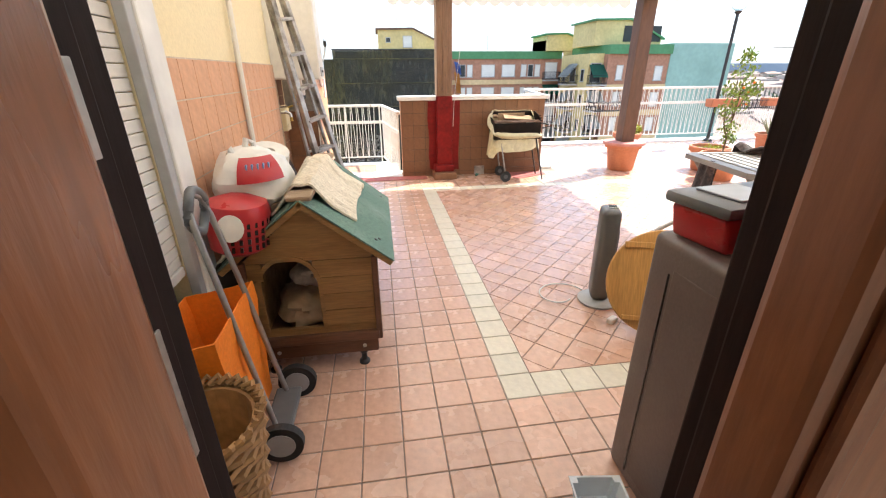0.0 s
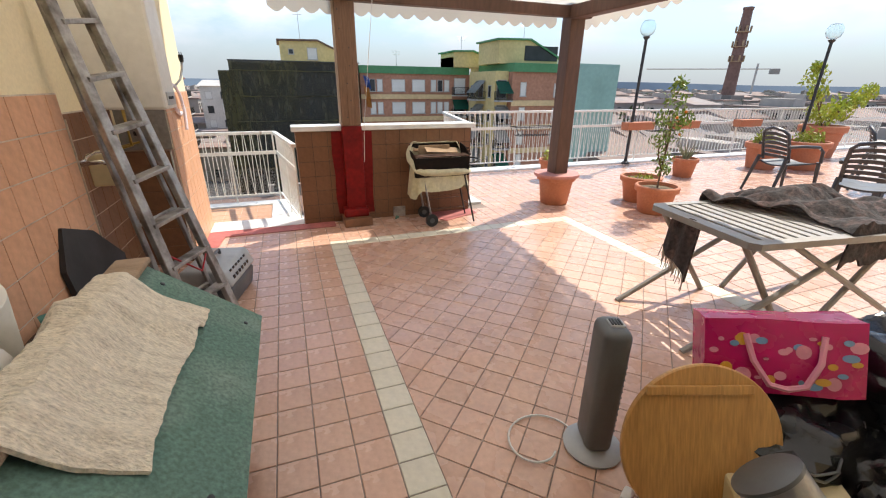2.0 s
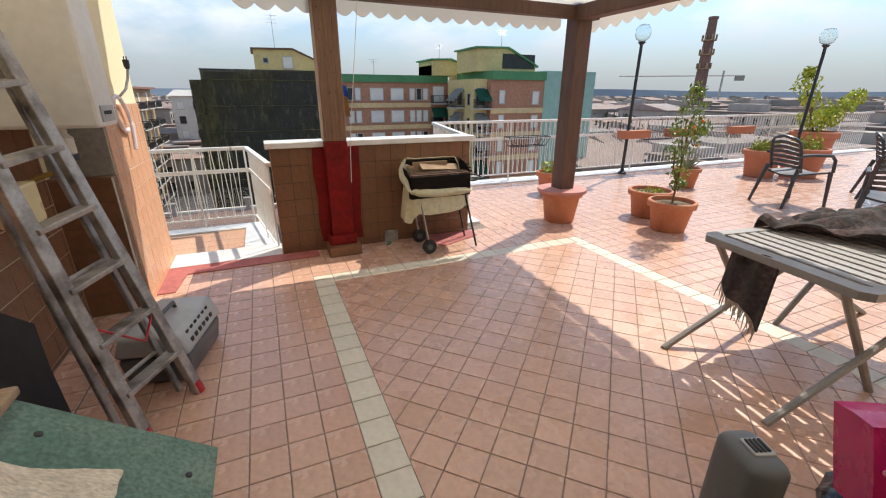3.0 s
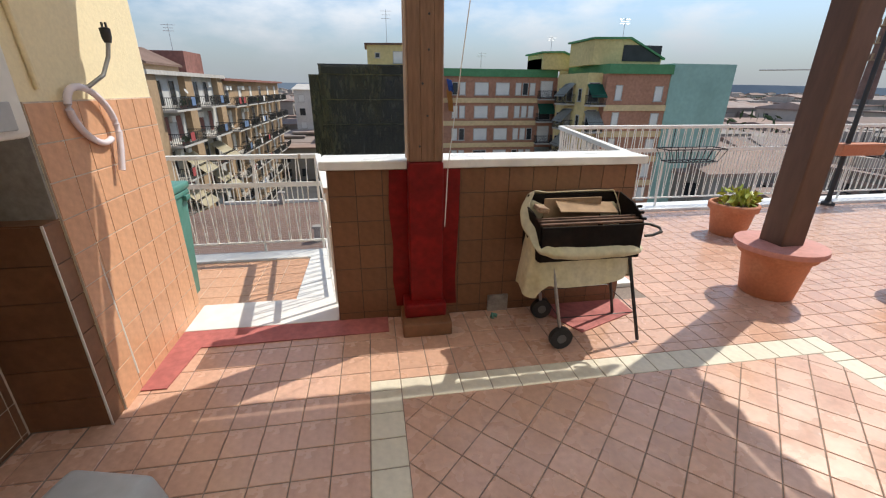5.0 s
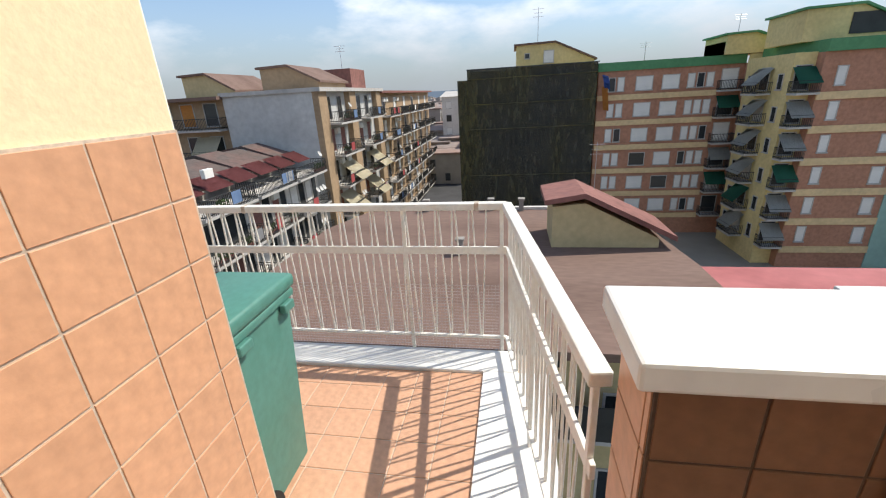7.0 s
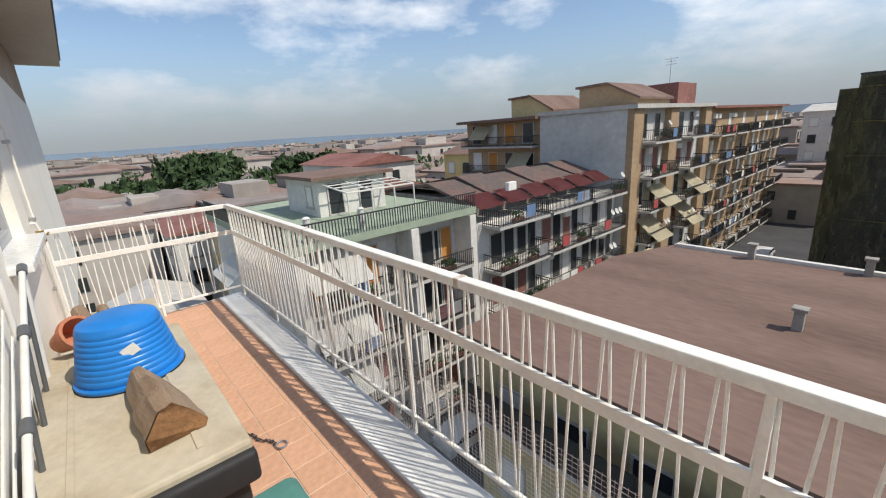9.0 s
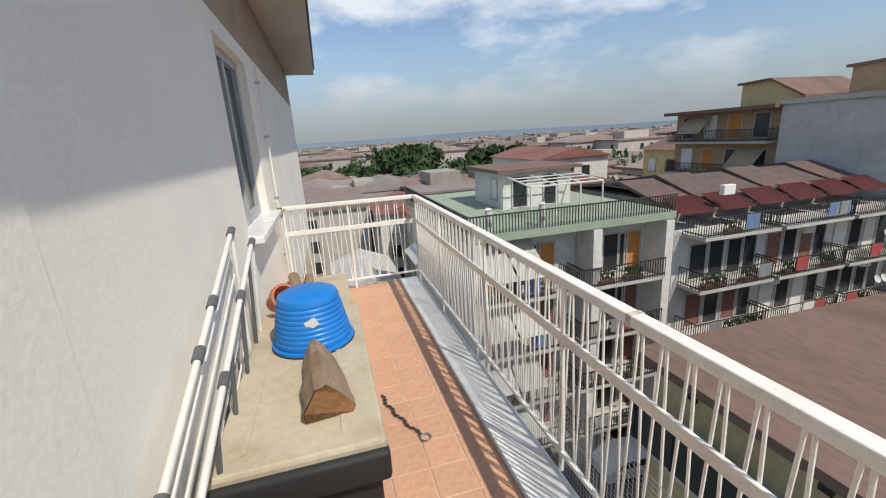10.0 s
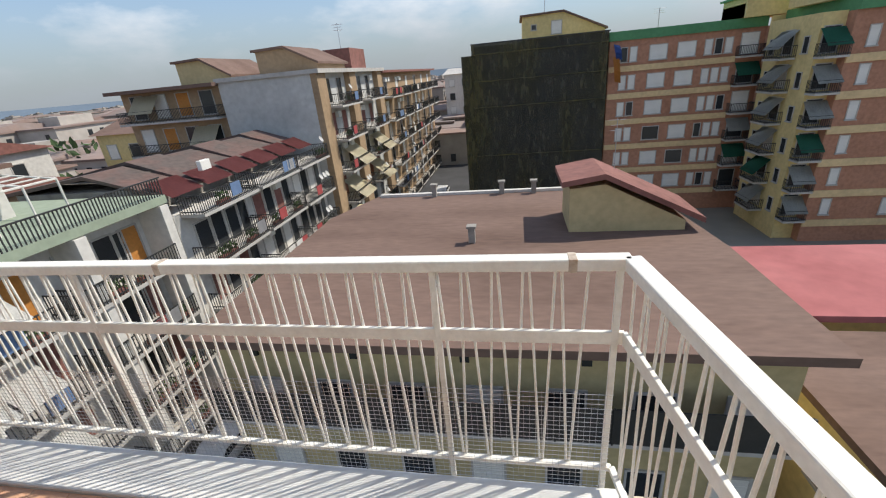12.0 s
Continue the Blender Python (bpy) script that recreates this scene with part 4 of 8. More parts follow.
# what stands and hangs on the balconies of the street fronts
crng = random.Random(21)
M_POTG = mat("balcony_plant_leaf", (0.07, 0.13, 0.03), 0.7, 8, 0.3, 2, 0.3, 0.0, per=0.4)
M_CLOTHS = [mat("laundry_" + nm, c, 0.9, 8, 0.1, 2, 0.2, 0.1) for nm, c in (("white", (0.7, 0.69, 0.66)), ("blue", (0.14, 0.22, 0.38)), ("red", (0.38, 0.07, 0.07)), ("grey", (0.25, 0.25, 0.26)))]
b = bmesh.new()
for k in range(70):
    p = Vector((crng.uniform(-0.5, 0.5), crng.uniform(-0.15, 0.15), crng.uniform(0.3, 0.75)))
    q = Euler((crng.uniform(0, 6), crng.uniform(0, 6), 0)).to_matrix()
    b.faces.new([b.verts.new(p + q @ Vector(c)) for c in ((-0.11, 0, 0), (0, -0.05, 0.02), (0.11, 0, 0), (0, 0.05, 0.02))])
plant_mesh = mesh_of(b, "plant", M_POTG)
box_mesh = mesh_of(rbox(-0.5, 0.5, -0.14, 0.14, 0.0, 0.3, 0.02), "plant_box", M_ROOFR)
unit_mesh = mesh_of(rbox(-0.4, 0.4, -0.15, 0.15, 0.0, 0.55, 0.03), "air_conditioner", M_SHUT)
b = bmesh.new()
lathe(b, [(0.0, 0.0), (0.14, 0.02), (0.26, 0.07), (0.26, 0.08), (0.14, 0.03), (0.0, 0.01)], 14, Matrix.Rotation(radians(-60), 4, "X"))
rod(b, (0, 0, -0.6), (0, 0, 0.02), 0.025, 0.025, 5)
dish_mesh = mesh_of(b, "satellite_dish", M_GREYW)
cloth_meshes = []
for mm in M_CLOTHS:
    b = bmesh.new()
    box(b, -0.45, 0.45, -0.012, 0.012, -0.75, 0.0)
    cloth_meshes.append(mesh_of(b, "laundry", mm))
for bld, x, d, ys, z0, rows_n, w in ((b8, -19.2, 1.5, (28.3, 33.9, 39.5), -4.35, 4, 5.2), (b9, -20.2, 1.6, (16.3, 21.7), -6.4, 4, 5.0), (b5, -18.5, 1.7, (47.7, 56.2), -0.45, 6, 5.6), (b6, -18.9, 1.6, (66.5, 72.5, 78.5), -0.85, 5, 5.0)):
    for r in range(rows_n):
        for y in ys:
            z = z0 - (2.95 if bld in (b8, b9) else 3.05) * r
            for k in range(crng.choice((3, 4, 4, 5))):
                yy = y + crng.uniform(-w / 2 + 0.7, w / 2 - 0.7)
                kind_ = crng.random()
                if kind_ < 0.42:
                    m = east(x + d - 0.2, yy, z)
                    ob = place("plant_box", box_mesh, bld, m)
                    place("plant", plant_mesh, ob, Matrix.Identity(4))
                elif kind_ < 0.72:
                    place("laundry", cloth_meshes[crng.randrange(4)], bld, east(x + d + 0.03, yy, z + 1.0))
                elif kind_ < 0.88:
                    place("air_conditioner", unit_mesh, bld, east(x + 0.2, yy, z + 1.9))
                else:
                    place("satellite_dish", dish_mesh, bld, east(x + d - 0.1, yy, z + 1.5))

# parked cars in the street
M_CARW = mat("white_car_paint", (0.72, 0.72, 0.72), 0.25, 10, 0.03, 1, 0.05, 0.0)
M_CARG = mat("dark_car_paint", (0.05, 0.055, 0.065), 0.25, 10, 0.03, 1, 0.05, 0.0)


def car(x, y, turn, paint, label):
    ob = thing("car", pose(x, y, GROUND + 0.06, 0, 0, turn), label, "car", "parked cars")
    side = [(-2.05, 0.3), (2.05, 0.3), (2.08, 0.75), (1.3, 0.92), (0.75, 1.42), (-1.1, 1.46), (-1.75, 0.98), (-2.08, 0.9)]
    b = bmesh.new()
    prism(b, side, -0.85, 0.85, Matrix.Rotation(radians(90), 4, "X"))
    soft(b, 0.06, 2)
    part("body", b, paint, ob, smooth=True)
    b = bmesh.new()
    prism(b, [(1.22, 0.96), (0.74, 1.36), (-1.05, 1.40), (-1.6, 1.0)], -0.865, 0.865, Matrix.Rotation(radians(90), 4, "X"))
    part("window", b, M_DPANE, ob)
    for wx in (-1.3, 1.3):
        for wy in (-0.8, 0.8):
            b = bmesh.new()
            rod(b, (wx, wy - 0.1, 0.31), (wx, wy + 0.1, 0.31), 0.31, seg=16)
            part("wheel", b, M_BLACK, ob)


car(-17.2, 21.6, 88, M_CARW, "white small car parked at the kerb")
car(-17.0, 27.0, 90, M_CARG, "dark small car parked at the kerb")
car(-13.6, 30.0, 92, M_CARW, "white hatchback parked by the yellow block")
car(-13.3, 72.0, 90, M_CARW, "white car far down the street")
car(-34.0, 9.6, 4, M_CARG, "dark car standing on the side street")

# town and trees out to the horizon
rng = random.Random(7)
walls_v, walls_f, roof_v, roof_f, win_v, win_f = [], [], [], [], [], []


def raw_box(vs, fs, x0, x1, y0, y1, z0, z1):
    k = len(vs)
    vs.extend([(x0, y0, z0), (x1, y0, z0), (x1, y1, z0), (x0, y1, z0), (x0, y0, z1), (x1, y0, z1), (x1, y1, z1), (x0, y1, z1)])
    fs.extend([(k, k + 1, k + 5, k + 4), (k + 1, k + 2, k + 6, k + 5), (k + 2, k + 3, k + 7, k + 6), (k + 3, k, k + 4, k + 7), (k + 4, k + 5, k + 6, k + 7)])


for i in range(3400):
    d = 70 * (30 ** rng.random())
    a = radians(rng.uniform(-40, 200))
    x, y = d * math.cos(a), d * math.sin(a)
    if -30 < x < 45 and y < 105 or (-70 < x < -30 and 5 < y < 70):
        continue
    w, l, h = rng.uniform(4, 12), rng.uniform(4, 12), rng.uniform(5, 15.0 if d > 140 else 10.5)
    top = GROUND + h
    raw_box(walls_v, walls_f, x - w, x + w, y - l, y + l, GROUND, top)
    raw_box(roof_v, roof_f, x - w - 0.4, x + w + 0.4, y - l - 0.4, y + l + 0.4, top, top + 0.35)
    if rng.random() < 0.45:
        k = len(roof_v)
        roof_v.extend([(x - w - 0.4, y - l - 0.4, top + 0.36), (x + w + 0.4, y - l - 0.4, top + 0.36), (x + w + 0.4, y + l + 0.4, top + 0.36), (x - w - 0.4, y + l + 0.4, top + 0.36), (x - w, y, top + 2.0), (x + w, y, top + 2.0)])
        roof_f.extend([(k, k + 1, k + 5, k + 4), (k + 2, k + 3, k + 4, k + 5), (k + 1, k + 2, k + 5), (k + 3, k, k + 4)])
    elif rng.random() < 0.6:
        raw_box(walls_v, walls_f, x - w * 0.4, x + w * 0.3, y - l * 0.4, y + l * 0.4, top + 0.35, top + 2.4)
    if d < 420:
        for storey in range(int(h / 3)):
            zc = top - 1.9 - 3 * storey
            for side in range(4):
                m = int((l if side % 2 else w) * 2 / 3.2)
                for q in range(m):
                    if rng.random() < 0.25:
                        continue
                    u = -(l if side % 2 else w) + 1.6 + 3.2 * q
                    if side % 2:
                        xf = x + (w + 0.04) * (1 if side == 1 else -1)
                        raw_box(win_v, win_f, xf - 0.04, xf + 0.04, y + u - 0.55, y + u + 0.55, zc - 0.8, zc + 0.8)
                    else:
                        yf = y + (l + 0.04) * (1 if side == 2 else -1)
                        raw_box(win_v, win_f, x + u - 0.55, x + u + 0.55, yf - 0.04, yf + 0.04, zc - 0.8, zc + 0.8)
for nm, vs_, fs_, mt, lab in (("far_town", walls_v, walls_f, M_TOWN, "pale low houses and flats out to the horizon"), ("far_roofs", roof_v, roof_f, M_TOWNR, "red and grey roofs of the far houses"),
                              ("far_windows", win_v, win_f, M_DPANE, "dark windows of the far houses")):
    me = bpy.data.meshes.new(nm)
    me.from_pydata(vs_, [], fs_)
    me.materials.append(mt)
    tagged(new(nm, me), lab, "houses", "", "stuff")


def leaf_cloud(count, centers, size, rng, flat=0.6):
    """Many small leaf faces scattered round clump centres (x, y, z, radius)."""
    vs, fs = [], []
    for _ in range(count):
        cx, cy, cz, r = centers[rng.randrange(len(centers))]
        d = Vector((rng.gauss(0, 1), rng.gauss(0, 1), rng.gauss(0, 1) * flat))
        d = d.normalized() * r * rng.random() ** 0.4
        p = Vector((cx, cy, cz)) + d
        q = Euler((rng.uniform(0, 6.3), rng.uniform(0, 6.3), rng.uniform(0, 6.3)))
        s = size * rng.uniform(0.6, 1.3)
        k = len(vs)
        for c in ((-s, 0, 0), (0, -s * 0.45, s * 0.08), (s, 0, 0), (0, s * 0.45, s * 0.08)):
            w = Vector(c)
            w.rotate(q)
            vs.append(tuple(p + w))
        fs.append((k, k + 1, k + 2, k + 3))
    return vs, fs


cl = []
for i in range(330):
    a, d = radians(rng.uniform(140, 178)), rng.uniform(78, 330)
    cl.append((d * math.cos(a), d * math.sin(a), GROUND + rng.uniform(3, 10), rng.uniform(2.5, 6.0)))
# the tall trees of the grove behind the low houses
for az, d, top, n in ((179, 120, -4.5, 7), (176.5, 115, -4.0, 8), (174, 118, -3.8, 8), (171.5, 125, -4.5, 7), (168.5, 112, -3.4, 6), (166, 108, 0.8, 12), (164.3, 112, 0.4, 12), (162, 100, -3.5, 10), (160, 96, -5.0, 10), (157.5, 104, -3.4, 9), (155.2, 118, -0.6, 9), (153.4, 124, -0.9, 8), (163, 84, -8.0, 12), (160.5, 82, -8.0, 12), (158.5, 88, -7.5, 10)):
    a = radians(az)
    for k in range(n * 2):
        r = rng.uniform(1.6, 3.0)
        cl.append((d * math.cos(a) + rng.gauss(0, 3.0), d * math.sin(a) + rng.gauss(0, 3.0), top - r - abs(rng.gauss(0, 3.2)), r))
for i in range(420):
    a, d = radians(rng.uniform(0, 200)), rng.uniform(110, 800)
    x, y = d * math.cos(a), d * math.sin(a)
    if not (-30 < x < 45 and y < 105):
        cl.append((x, y, GROUND + rng.uniform(3, 9), rng.uniform(3, 8)))
vs, fs = leaf_cloud(130000, cl, 0.95, rng, 0.85)
me = bpy.data.meshes.new("far_trees")
me.from_pydata(vs, [], fs)
me.materials.append(M_FARTREE)
tagged(new("far_trees", me), "dark green trees among the far houses", "trees", "", "stuff")

# ridge of hills on the horizon, its haze painted in by colour
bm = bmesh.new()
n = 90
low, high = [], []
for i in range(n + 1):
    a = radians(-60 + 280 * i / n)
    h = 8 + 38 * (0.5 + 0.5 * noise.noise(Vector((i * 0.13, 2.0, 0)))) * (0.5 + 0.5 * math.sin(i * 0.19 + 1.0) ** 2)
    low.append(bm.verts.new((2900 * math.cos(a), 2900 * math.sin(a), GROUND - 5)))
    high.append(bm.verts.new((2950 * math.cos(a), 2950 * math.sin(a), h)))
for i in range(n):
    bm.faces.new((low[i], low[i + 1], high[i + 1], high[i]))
structure("backdrop", bm, M_HILL, "hills on the horizon, blue distance haze put into their colour")

# brick chimney, its red greyed to carry distance haze in the colour, and crane
chim = thing("factory_chimney", Matrix.Translation((197, 151, GROUND)), "tall brick factory chimney with platforms", "chimney")
bm = bmesh.new()
lathe(bm, [(3.2, 0), (2.2, 40), (1.8, 51), (2.1, 51), (2.1, 52)], 20)
part("shaft", bm, mat("hazed_chimney_brick", (0.22, 0.13, 0.105), 0.9, 1, 0.15, 0.2, 0.2, 0.1), chim)
for z in (30, 36, 42):
    bm = bmesh.new()
    lathe(bm, [(2.2, z), (3.1, z), (3.1, z + 0.4), (2.2, z + 0.4)], 20)
    part("platform", bm, M_TAN, chim)
    for k in range(6):
        a = k * 1.05
        bm = bmesh.new()
        box(bm, 2.8 * math.cos(a) - 0.3, 2.8 * math.cos(a) + 0.3, 2.8 * math.sin(a) - 0.3, 2.8 * math.sin(a) + 0.3, z + 0.4, z + 2.6)
        part("aerial_panel", bm, M_TAN, chim)
crane = thing("tower_crane", pose(275, 195, GROUND, 0, 0, -38), "pale tower crane over the far houses", "crane")
bm = bmesh.new()
rod(bm, (0, 0, 0), (0, 0, 33), 0.6, 0.6, 4)
part("mast", bm, M_SLAB, crane)
bm = bmesh.new()
rod(bm, (-62, 0, 30), (12, 0, 30), 0.35, 0.35, 4)
part("jib", bm, M_SLAB, crane)
bm = bmesh.new()
box(bm, 7, 12, -1, 1, 27, 30)
part("counterweight", bm, M_CEMENT, crane)

# ---- materials of things ----
M_WOODD = wood("stained_dog_house_wood", (0.27, 0.145, 0.05), (0.14, 0.07, 0.025), 0.6, 7, (0.5, 6, 6))
M_WOODS = wood("dark_skirt_wood", (0.12, 0.05, 0.025), (0.06, 0.028, 0.015), 0.55, 7, (0.5, 6, 6))
M_WOODB = wood("varnished_board", (0.50, 0.27, 0.085), (0.38, 0.19, 0.055), 0.45, 5, (6, 1, 0.6), 0.08)
M_FELT = mat("green_roof_felt", (0.10, 0.18, 0.145), 0.9, 90, 0.3, 5, 0.4, 0.4, tint=(0.19, 0.26, 0.22))
M_CARPET = mat("cream_pile_carpet", (0.75, 0.67, 0.54), 1.0, 75, 0.2, 14, 0.3, 1.0, tint=(0.56, 0.48, 0.38), stretch=(1, 2.5, 1))
M_PLASTW = mat("white_plastic", (0.72, 0.70, 0.66), 0.4, 20, 0.05, 3, 0.1, 0.1)
M_PLASTR = mat("red_plastic", (0.42, 0.018, 0.025), 0.35, 20, 0.06, 4, 0.15, 0.05)
M_PLASTG = mat("grey_plastic", (0.11, 0.115, 0.12), 0.45, 20, 0.06, 4, 0.15, 0.05)
M_PLASTL = mat("light_grey_plastic", (0.42, 0.43, 0.44), 0.45, 20, 0.06, 4, 0.15, 0.05)
M_ORANGE = mat("orange_nylon", (0.80, 0.20, 0.012), 0.6, 60, 0.08, 5, 0.15, 0.15)
M_WICKER = mat("wicker", (0.36, 0.19, 0.075), 0.7, 30, 0.2, 8, 0.3, 0.2, per=0.25)
M_CABINET = mat("taupe_resin", (0.115, 0.085, 0.075), 0.45, 90, 0.08, 4, 0.15, 0.08)
M_PAPER = mat("paper_roll", (0.74, 0.72, 0.67), 0.9, 30, 0.04, 4, 0.1, 0.1)
M_BAGB = mat("black_bin_bag", (0.012, 0.012, 0.014), 0.2, 9, 0.2, 4, 0.2, 0.9)
M_BAGG = mat("green_bag", (0.16, 0.62, 0.22), 0.4, 14, 0.12, 4, 0.2, 0.5)
M_PINK = mat("pink_vinyl", (0.48, 0.010, 0.13), 0.25, 12, 0.1, 9, 0.25, 0.25, tint=(0.45, 0.008, 0.09))
M_PINKL = mat("pale_pink_print", (0.72, 0.30, 0.42), 0.3, 20, 0.08, 5, 0.2, 0.0)
M_PRINTY = mat("yellow_print", (0.70, 0.38, 0.06), 0.3, 20, 0.08, 5, 0.2, 0.0)
M_PRINTB = mat("blue_print", (0.20, 0.34, 0.58), 0.3, 20, 0.08, 5, 0.2, 0.0)
M_CREAMP = mat("cream_enamel", (0.66, 0.55, 0.32), 0.35, 20, 0.04, 4, 0.15, 0.05)
M_RUBBER = mat("black_rubber", (0.02, 0.02, 0.021), 0.7, 30, 0.1, 4, 0.1, 0.1)
M_CLAY = mat("clay_pot", (0.47, 0.17, 0.085), 0.75, 40, 0.1, 5, 0.25, 0.15, tint=(0.52, 0.25, 0.15))
M_SOIL = mat("potting_soil", (0.16, 0.12, 0.07), 1.0, 60, 0.4, 10, 0.3, 0.8)
M_LEAFY = mat("yellow_green_leaf", (0.40, 0.44, 0.05), 0.5, 10, 0.2, 1, 0.3, 0.0, per=0.45, tint=(0.14, 0.22, 0.03))
M_LEAFG = mat("lemon_leaf", (0.22, 0.33, 0.05), 0.45, 10, 0.2, 1, 0.3, 0.0, per=0.5, tint=(0.06, 0.12, 0.02))
M_ALOE = mat("aloe_leaf", (0.25, 0.27, 0.16), 0.5, 10, 0.2, 2, 0.3, 0.05, per=0.2)
M_TABLE = mat("grey_white_resin", (0.25, 0.24, 0.23), 0.5, 40, 0.08, 5, 0.25, 0.1, tint=(0.25, 0.22, 0.19))
M_RUG = mat("dark_woven_rug", (0.032, 0.026, 0.026), 1.0, 40, 0.6, 12, 0.5, 0.6, tint=(0.10, 0.062, 0.055))
M_FRINGE = mat("rug_fringe", (0.42, 0.36, 0.30), 1.0, 40, 0.2, 12, 0.3, 0.3)
M_CHAIR = mat("anthracite_resin", (0.045, 0.048, 0.055), 0.4, 40, 0.08, 5, 0.15, 0.08)
M_COATED = mat("faded_cover_cloth", (0.56, 0.53, 0.38), 0.9, 25, 0.12, 6, 0.3, 0.5, tint=(0.52, 0.48, 0.28))
M_SOOT = mat("sooty_sheet_metal", (0.010, 0.008, 0.007), 0.85, 25, 0.3, 6, 0.3, 0.3, tint=(0.035, 0.02, 0.014), gloss=0.15)
M_RUST = mat("rusty_iron", (0.13, 0.07, 0.045), 0.85, 30, 0.3, 8, 0.4, 0.3, tint=(0.05, 0.03, 0.022))
M_CHROME = mat("bright_chrome", (0.78, 0.78, 0.79), 0.14, 60, 0.03, 6, 0.05, 0.02, metal=1.0)
M_CARD = mat("brown_cardboard", (0.34, 0.23, 0.14), 0.9, 25, 0.12, 6, 0.25, 0.2)
M_BIN = mat("green_bin_plastic", (0.075, 0.22, 0.18), 0.5, 25, 0.08, 4, 0.25, 0.08, tint=(0.11, 0.26, 0.22))
M_BLUE = mat("blue_tub_plastic", (0.012, 0.20, 0.62), 0.4, 25, 0.05, 4, 0.12, 0.05)
M_LOG = wood("split_log", (0.34, 0.24, 0.16), (0.20, 0.13, 0.085), 0.9, 9, (0.6, 8, 8), 0.6)
M_LOGEND = wood("log_end", (0.33, 0.17, 0.075), (0.16, 0.08, 0.035), 0.9, 14, (1, 1, 1), 0.5)
M_CHEST = mat("weathered_cream_lid", (0.50, 0.44, 0.33), 0.8, 30, 0.08, 3, 0.4, 0.15, tint=(0.38, 0.30, 0.20))
M_HOSE = mat("milky_hose", (0.74, 0.66, 0.70), 0.25, 20, 0.04, 6, 0.15, 0.0)
M_ALU = mat("aluminium", (0.40, 0.38, 0.36), 0.45, 70, 0.12, 8, 0.4, 0.05, metal=0.6, tint=(0.10, 0.085, 0.075))
M_BRASS = mat("brass", (0.55, 0.38, 0.12), 0.35, 60, 0.08, 6, 0.15, 0.05, metal=0.9)
M_CURTAIN = mat("white_curtain", (0.75, 0.75, 0.72), 0.9, 30, 0.08, 8, 0.2, 0.2)
M_BANNER = mat("dull_steel_rim", (0.32, 0.32, 0.32), 0.4, 40, 0.1, 6, 0.2, 0.1, metal=0.7)


def blob(bm, c, r, seed, rough=0.18, flat=1.0, seg=28, rings=18, freq=1.6):
    """A soft lump with folds, for bags and cushions."""
    c, r = Vector(c), Vector(r)
    grid = []
    for i in range(rings + 1):
        th = math.pi * i / rings
        row = []
        for k in range(seg):
            ph = 2 * math.pi * k / seg
            d = Vector((math.sin(th) * math.cos(ph), math.sin(th) * math.sin(ph), math.cos(th)))
            f = 1 + rough * (noise.noise(d * freq + Vector((seed, 0, 0))) + 0.6 * noise.noise(d * freq * 2.7 + Vector((0, seed, 0))) + 0.35 * abs(noise.noise(d * freq * 6 + Vector((0, 0, seed)))))
            p = Vector((d.x * r.x * f, d.y * r.y * f, d.z * r.z * f))
            p.x = math.copysign(abs(p.x / r.x) ** flat * r.x, p.x)
            p.y = math.copysign(abs(p.y / r.y) ** flat * r.y, p.y)
            row.append(c + p)
        grid.append(row)
    low = c.z - r.z * 0.92
    rows = [[bm.verts.new((p.x, p.y, max(p.z, low))) for p in row] for row in grid]
    for A, B in zip(rows, rows[1:]):
        for k in range(seg):
            bm.faces.new((A[k], A[(k + 1) % seg], B[(k + 1) % seg], B[k]))
    bmesh.ops.remove_doubles(bm, verts=bm.verts[:], dist=0.0004)
    return bm


# ---- door ----
door = tagged(new("door_1"), "dark brown wooden terrace door standing open", "door", "", "structure")
part("door_frame", rbox(-0.35, -0.22, 0.93, 1.05, 0, 2.2, 0.006), M_DARKW, door)
part("door_frame", rbox(-0.45, -0.28, 0.815, 0.927, 0, 2.16, 0.006), M_DARKW, door)
part("rebate", rbox(-0.50, -0.29, 0.775, 0.812, 0, 2.14, 0.004), M_DARKW, door)
part("door_leaf", rbox(-0.60, -0.285, 0.70, 0.772, 0.01, 2.12, 0.012), M_DOOR, door)
part("stop_bead", rbox(-0.585, -0.56, 0.683, 0.699, 0.01, 2.12, 0.006), M_DOOR, door)
part("door_frame", rbox(-1.2, -1.128, 0.827, 0.93, 0, 2.2, 0.006), M_DARKW, door)
part("door_frame", rbox(-1.2, -1.085, 0.75, 0.825, 0, 2.16, 0.004), M_DARKW, door)
part("door_frame", rbox(-1.2, -0.28, 0.80, 0.93, 2.122, 2.2, 0.006), M_DARKW, door)
leaf = part("door_leaf", rbox(-1.14, -1.047, 0.655, 0.746, 0.01, 2.12, 0.007), M_DOOR, door)
part("door_leaf", rbox(-1.15, -1.08, 0.0, 0.654, 0.01, 1.24, 0.012), M_DOOR, door)
part("glass_pane", rbox(-1.12, -1.11, 0.0, 0.654, 1.24, 2.0, 0.002), M_GLASS, door)
part("curtain", sheet(30, 4, lambda u, v: (-1.165 + 0.012 * math.sin(u * 40), 0.01 + u * 0.63, 1.2 + v * 0.85), 0.003), M_CURTAIN, door)
for z0, z1 in ((1.36, 1.42), (1.10, 1.23)):
    part("strike_plate", rbox(-1.0845, -1.082, 0.788, 0.806, z0, z1, 0.001), M_ALU, door, "worn steel strike plate")

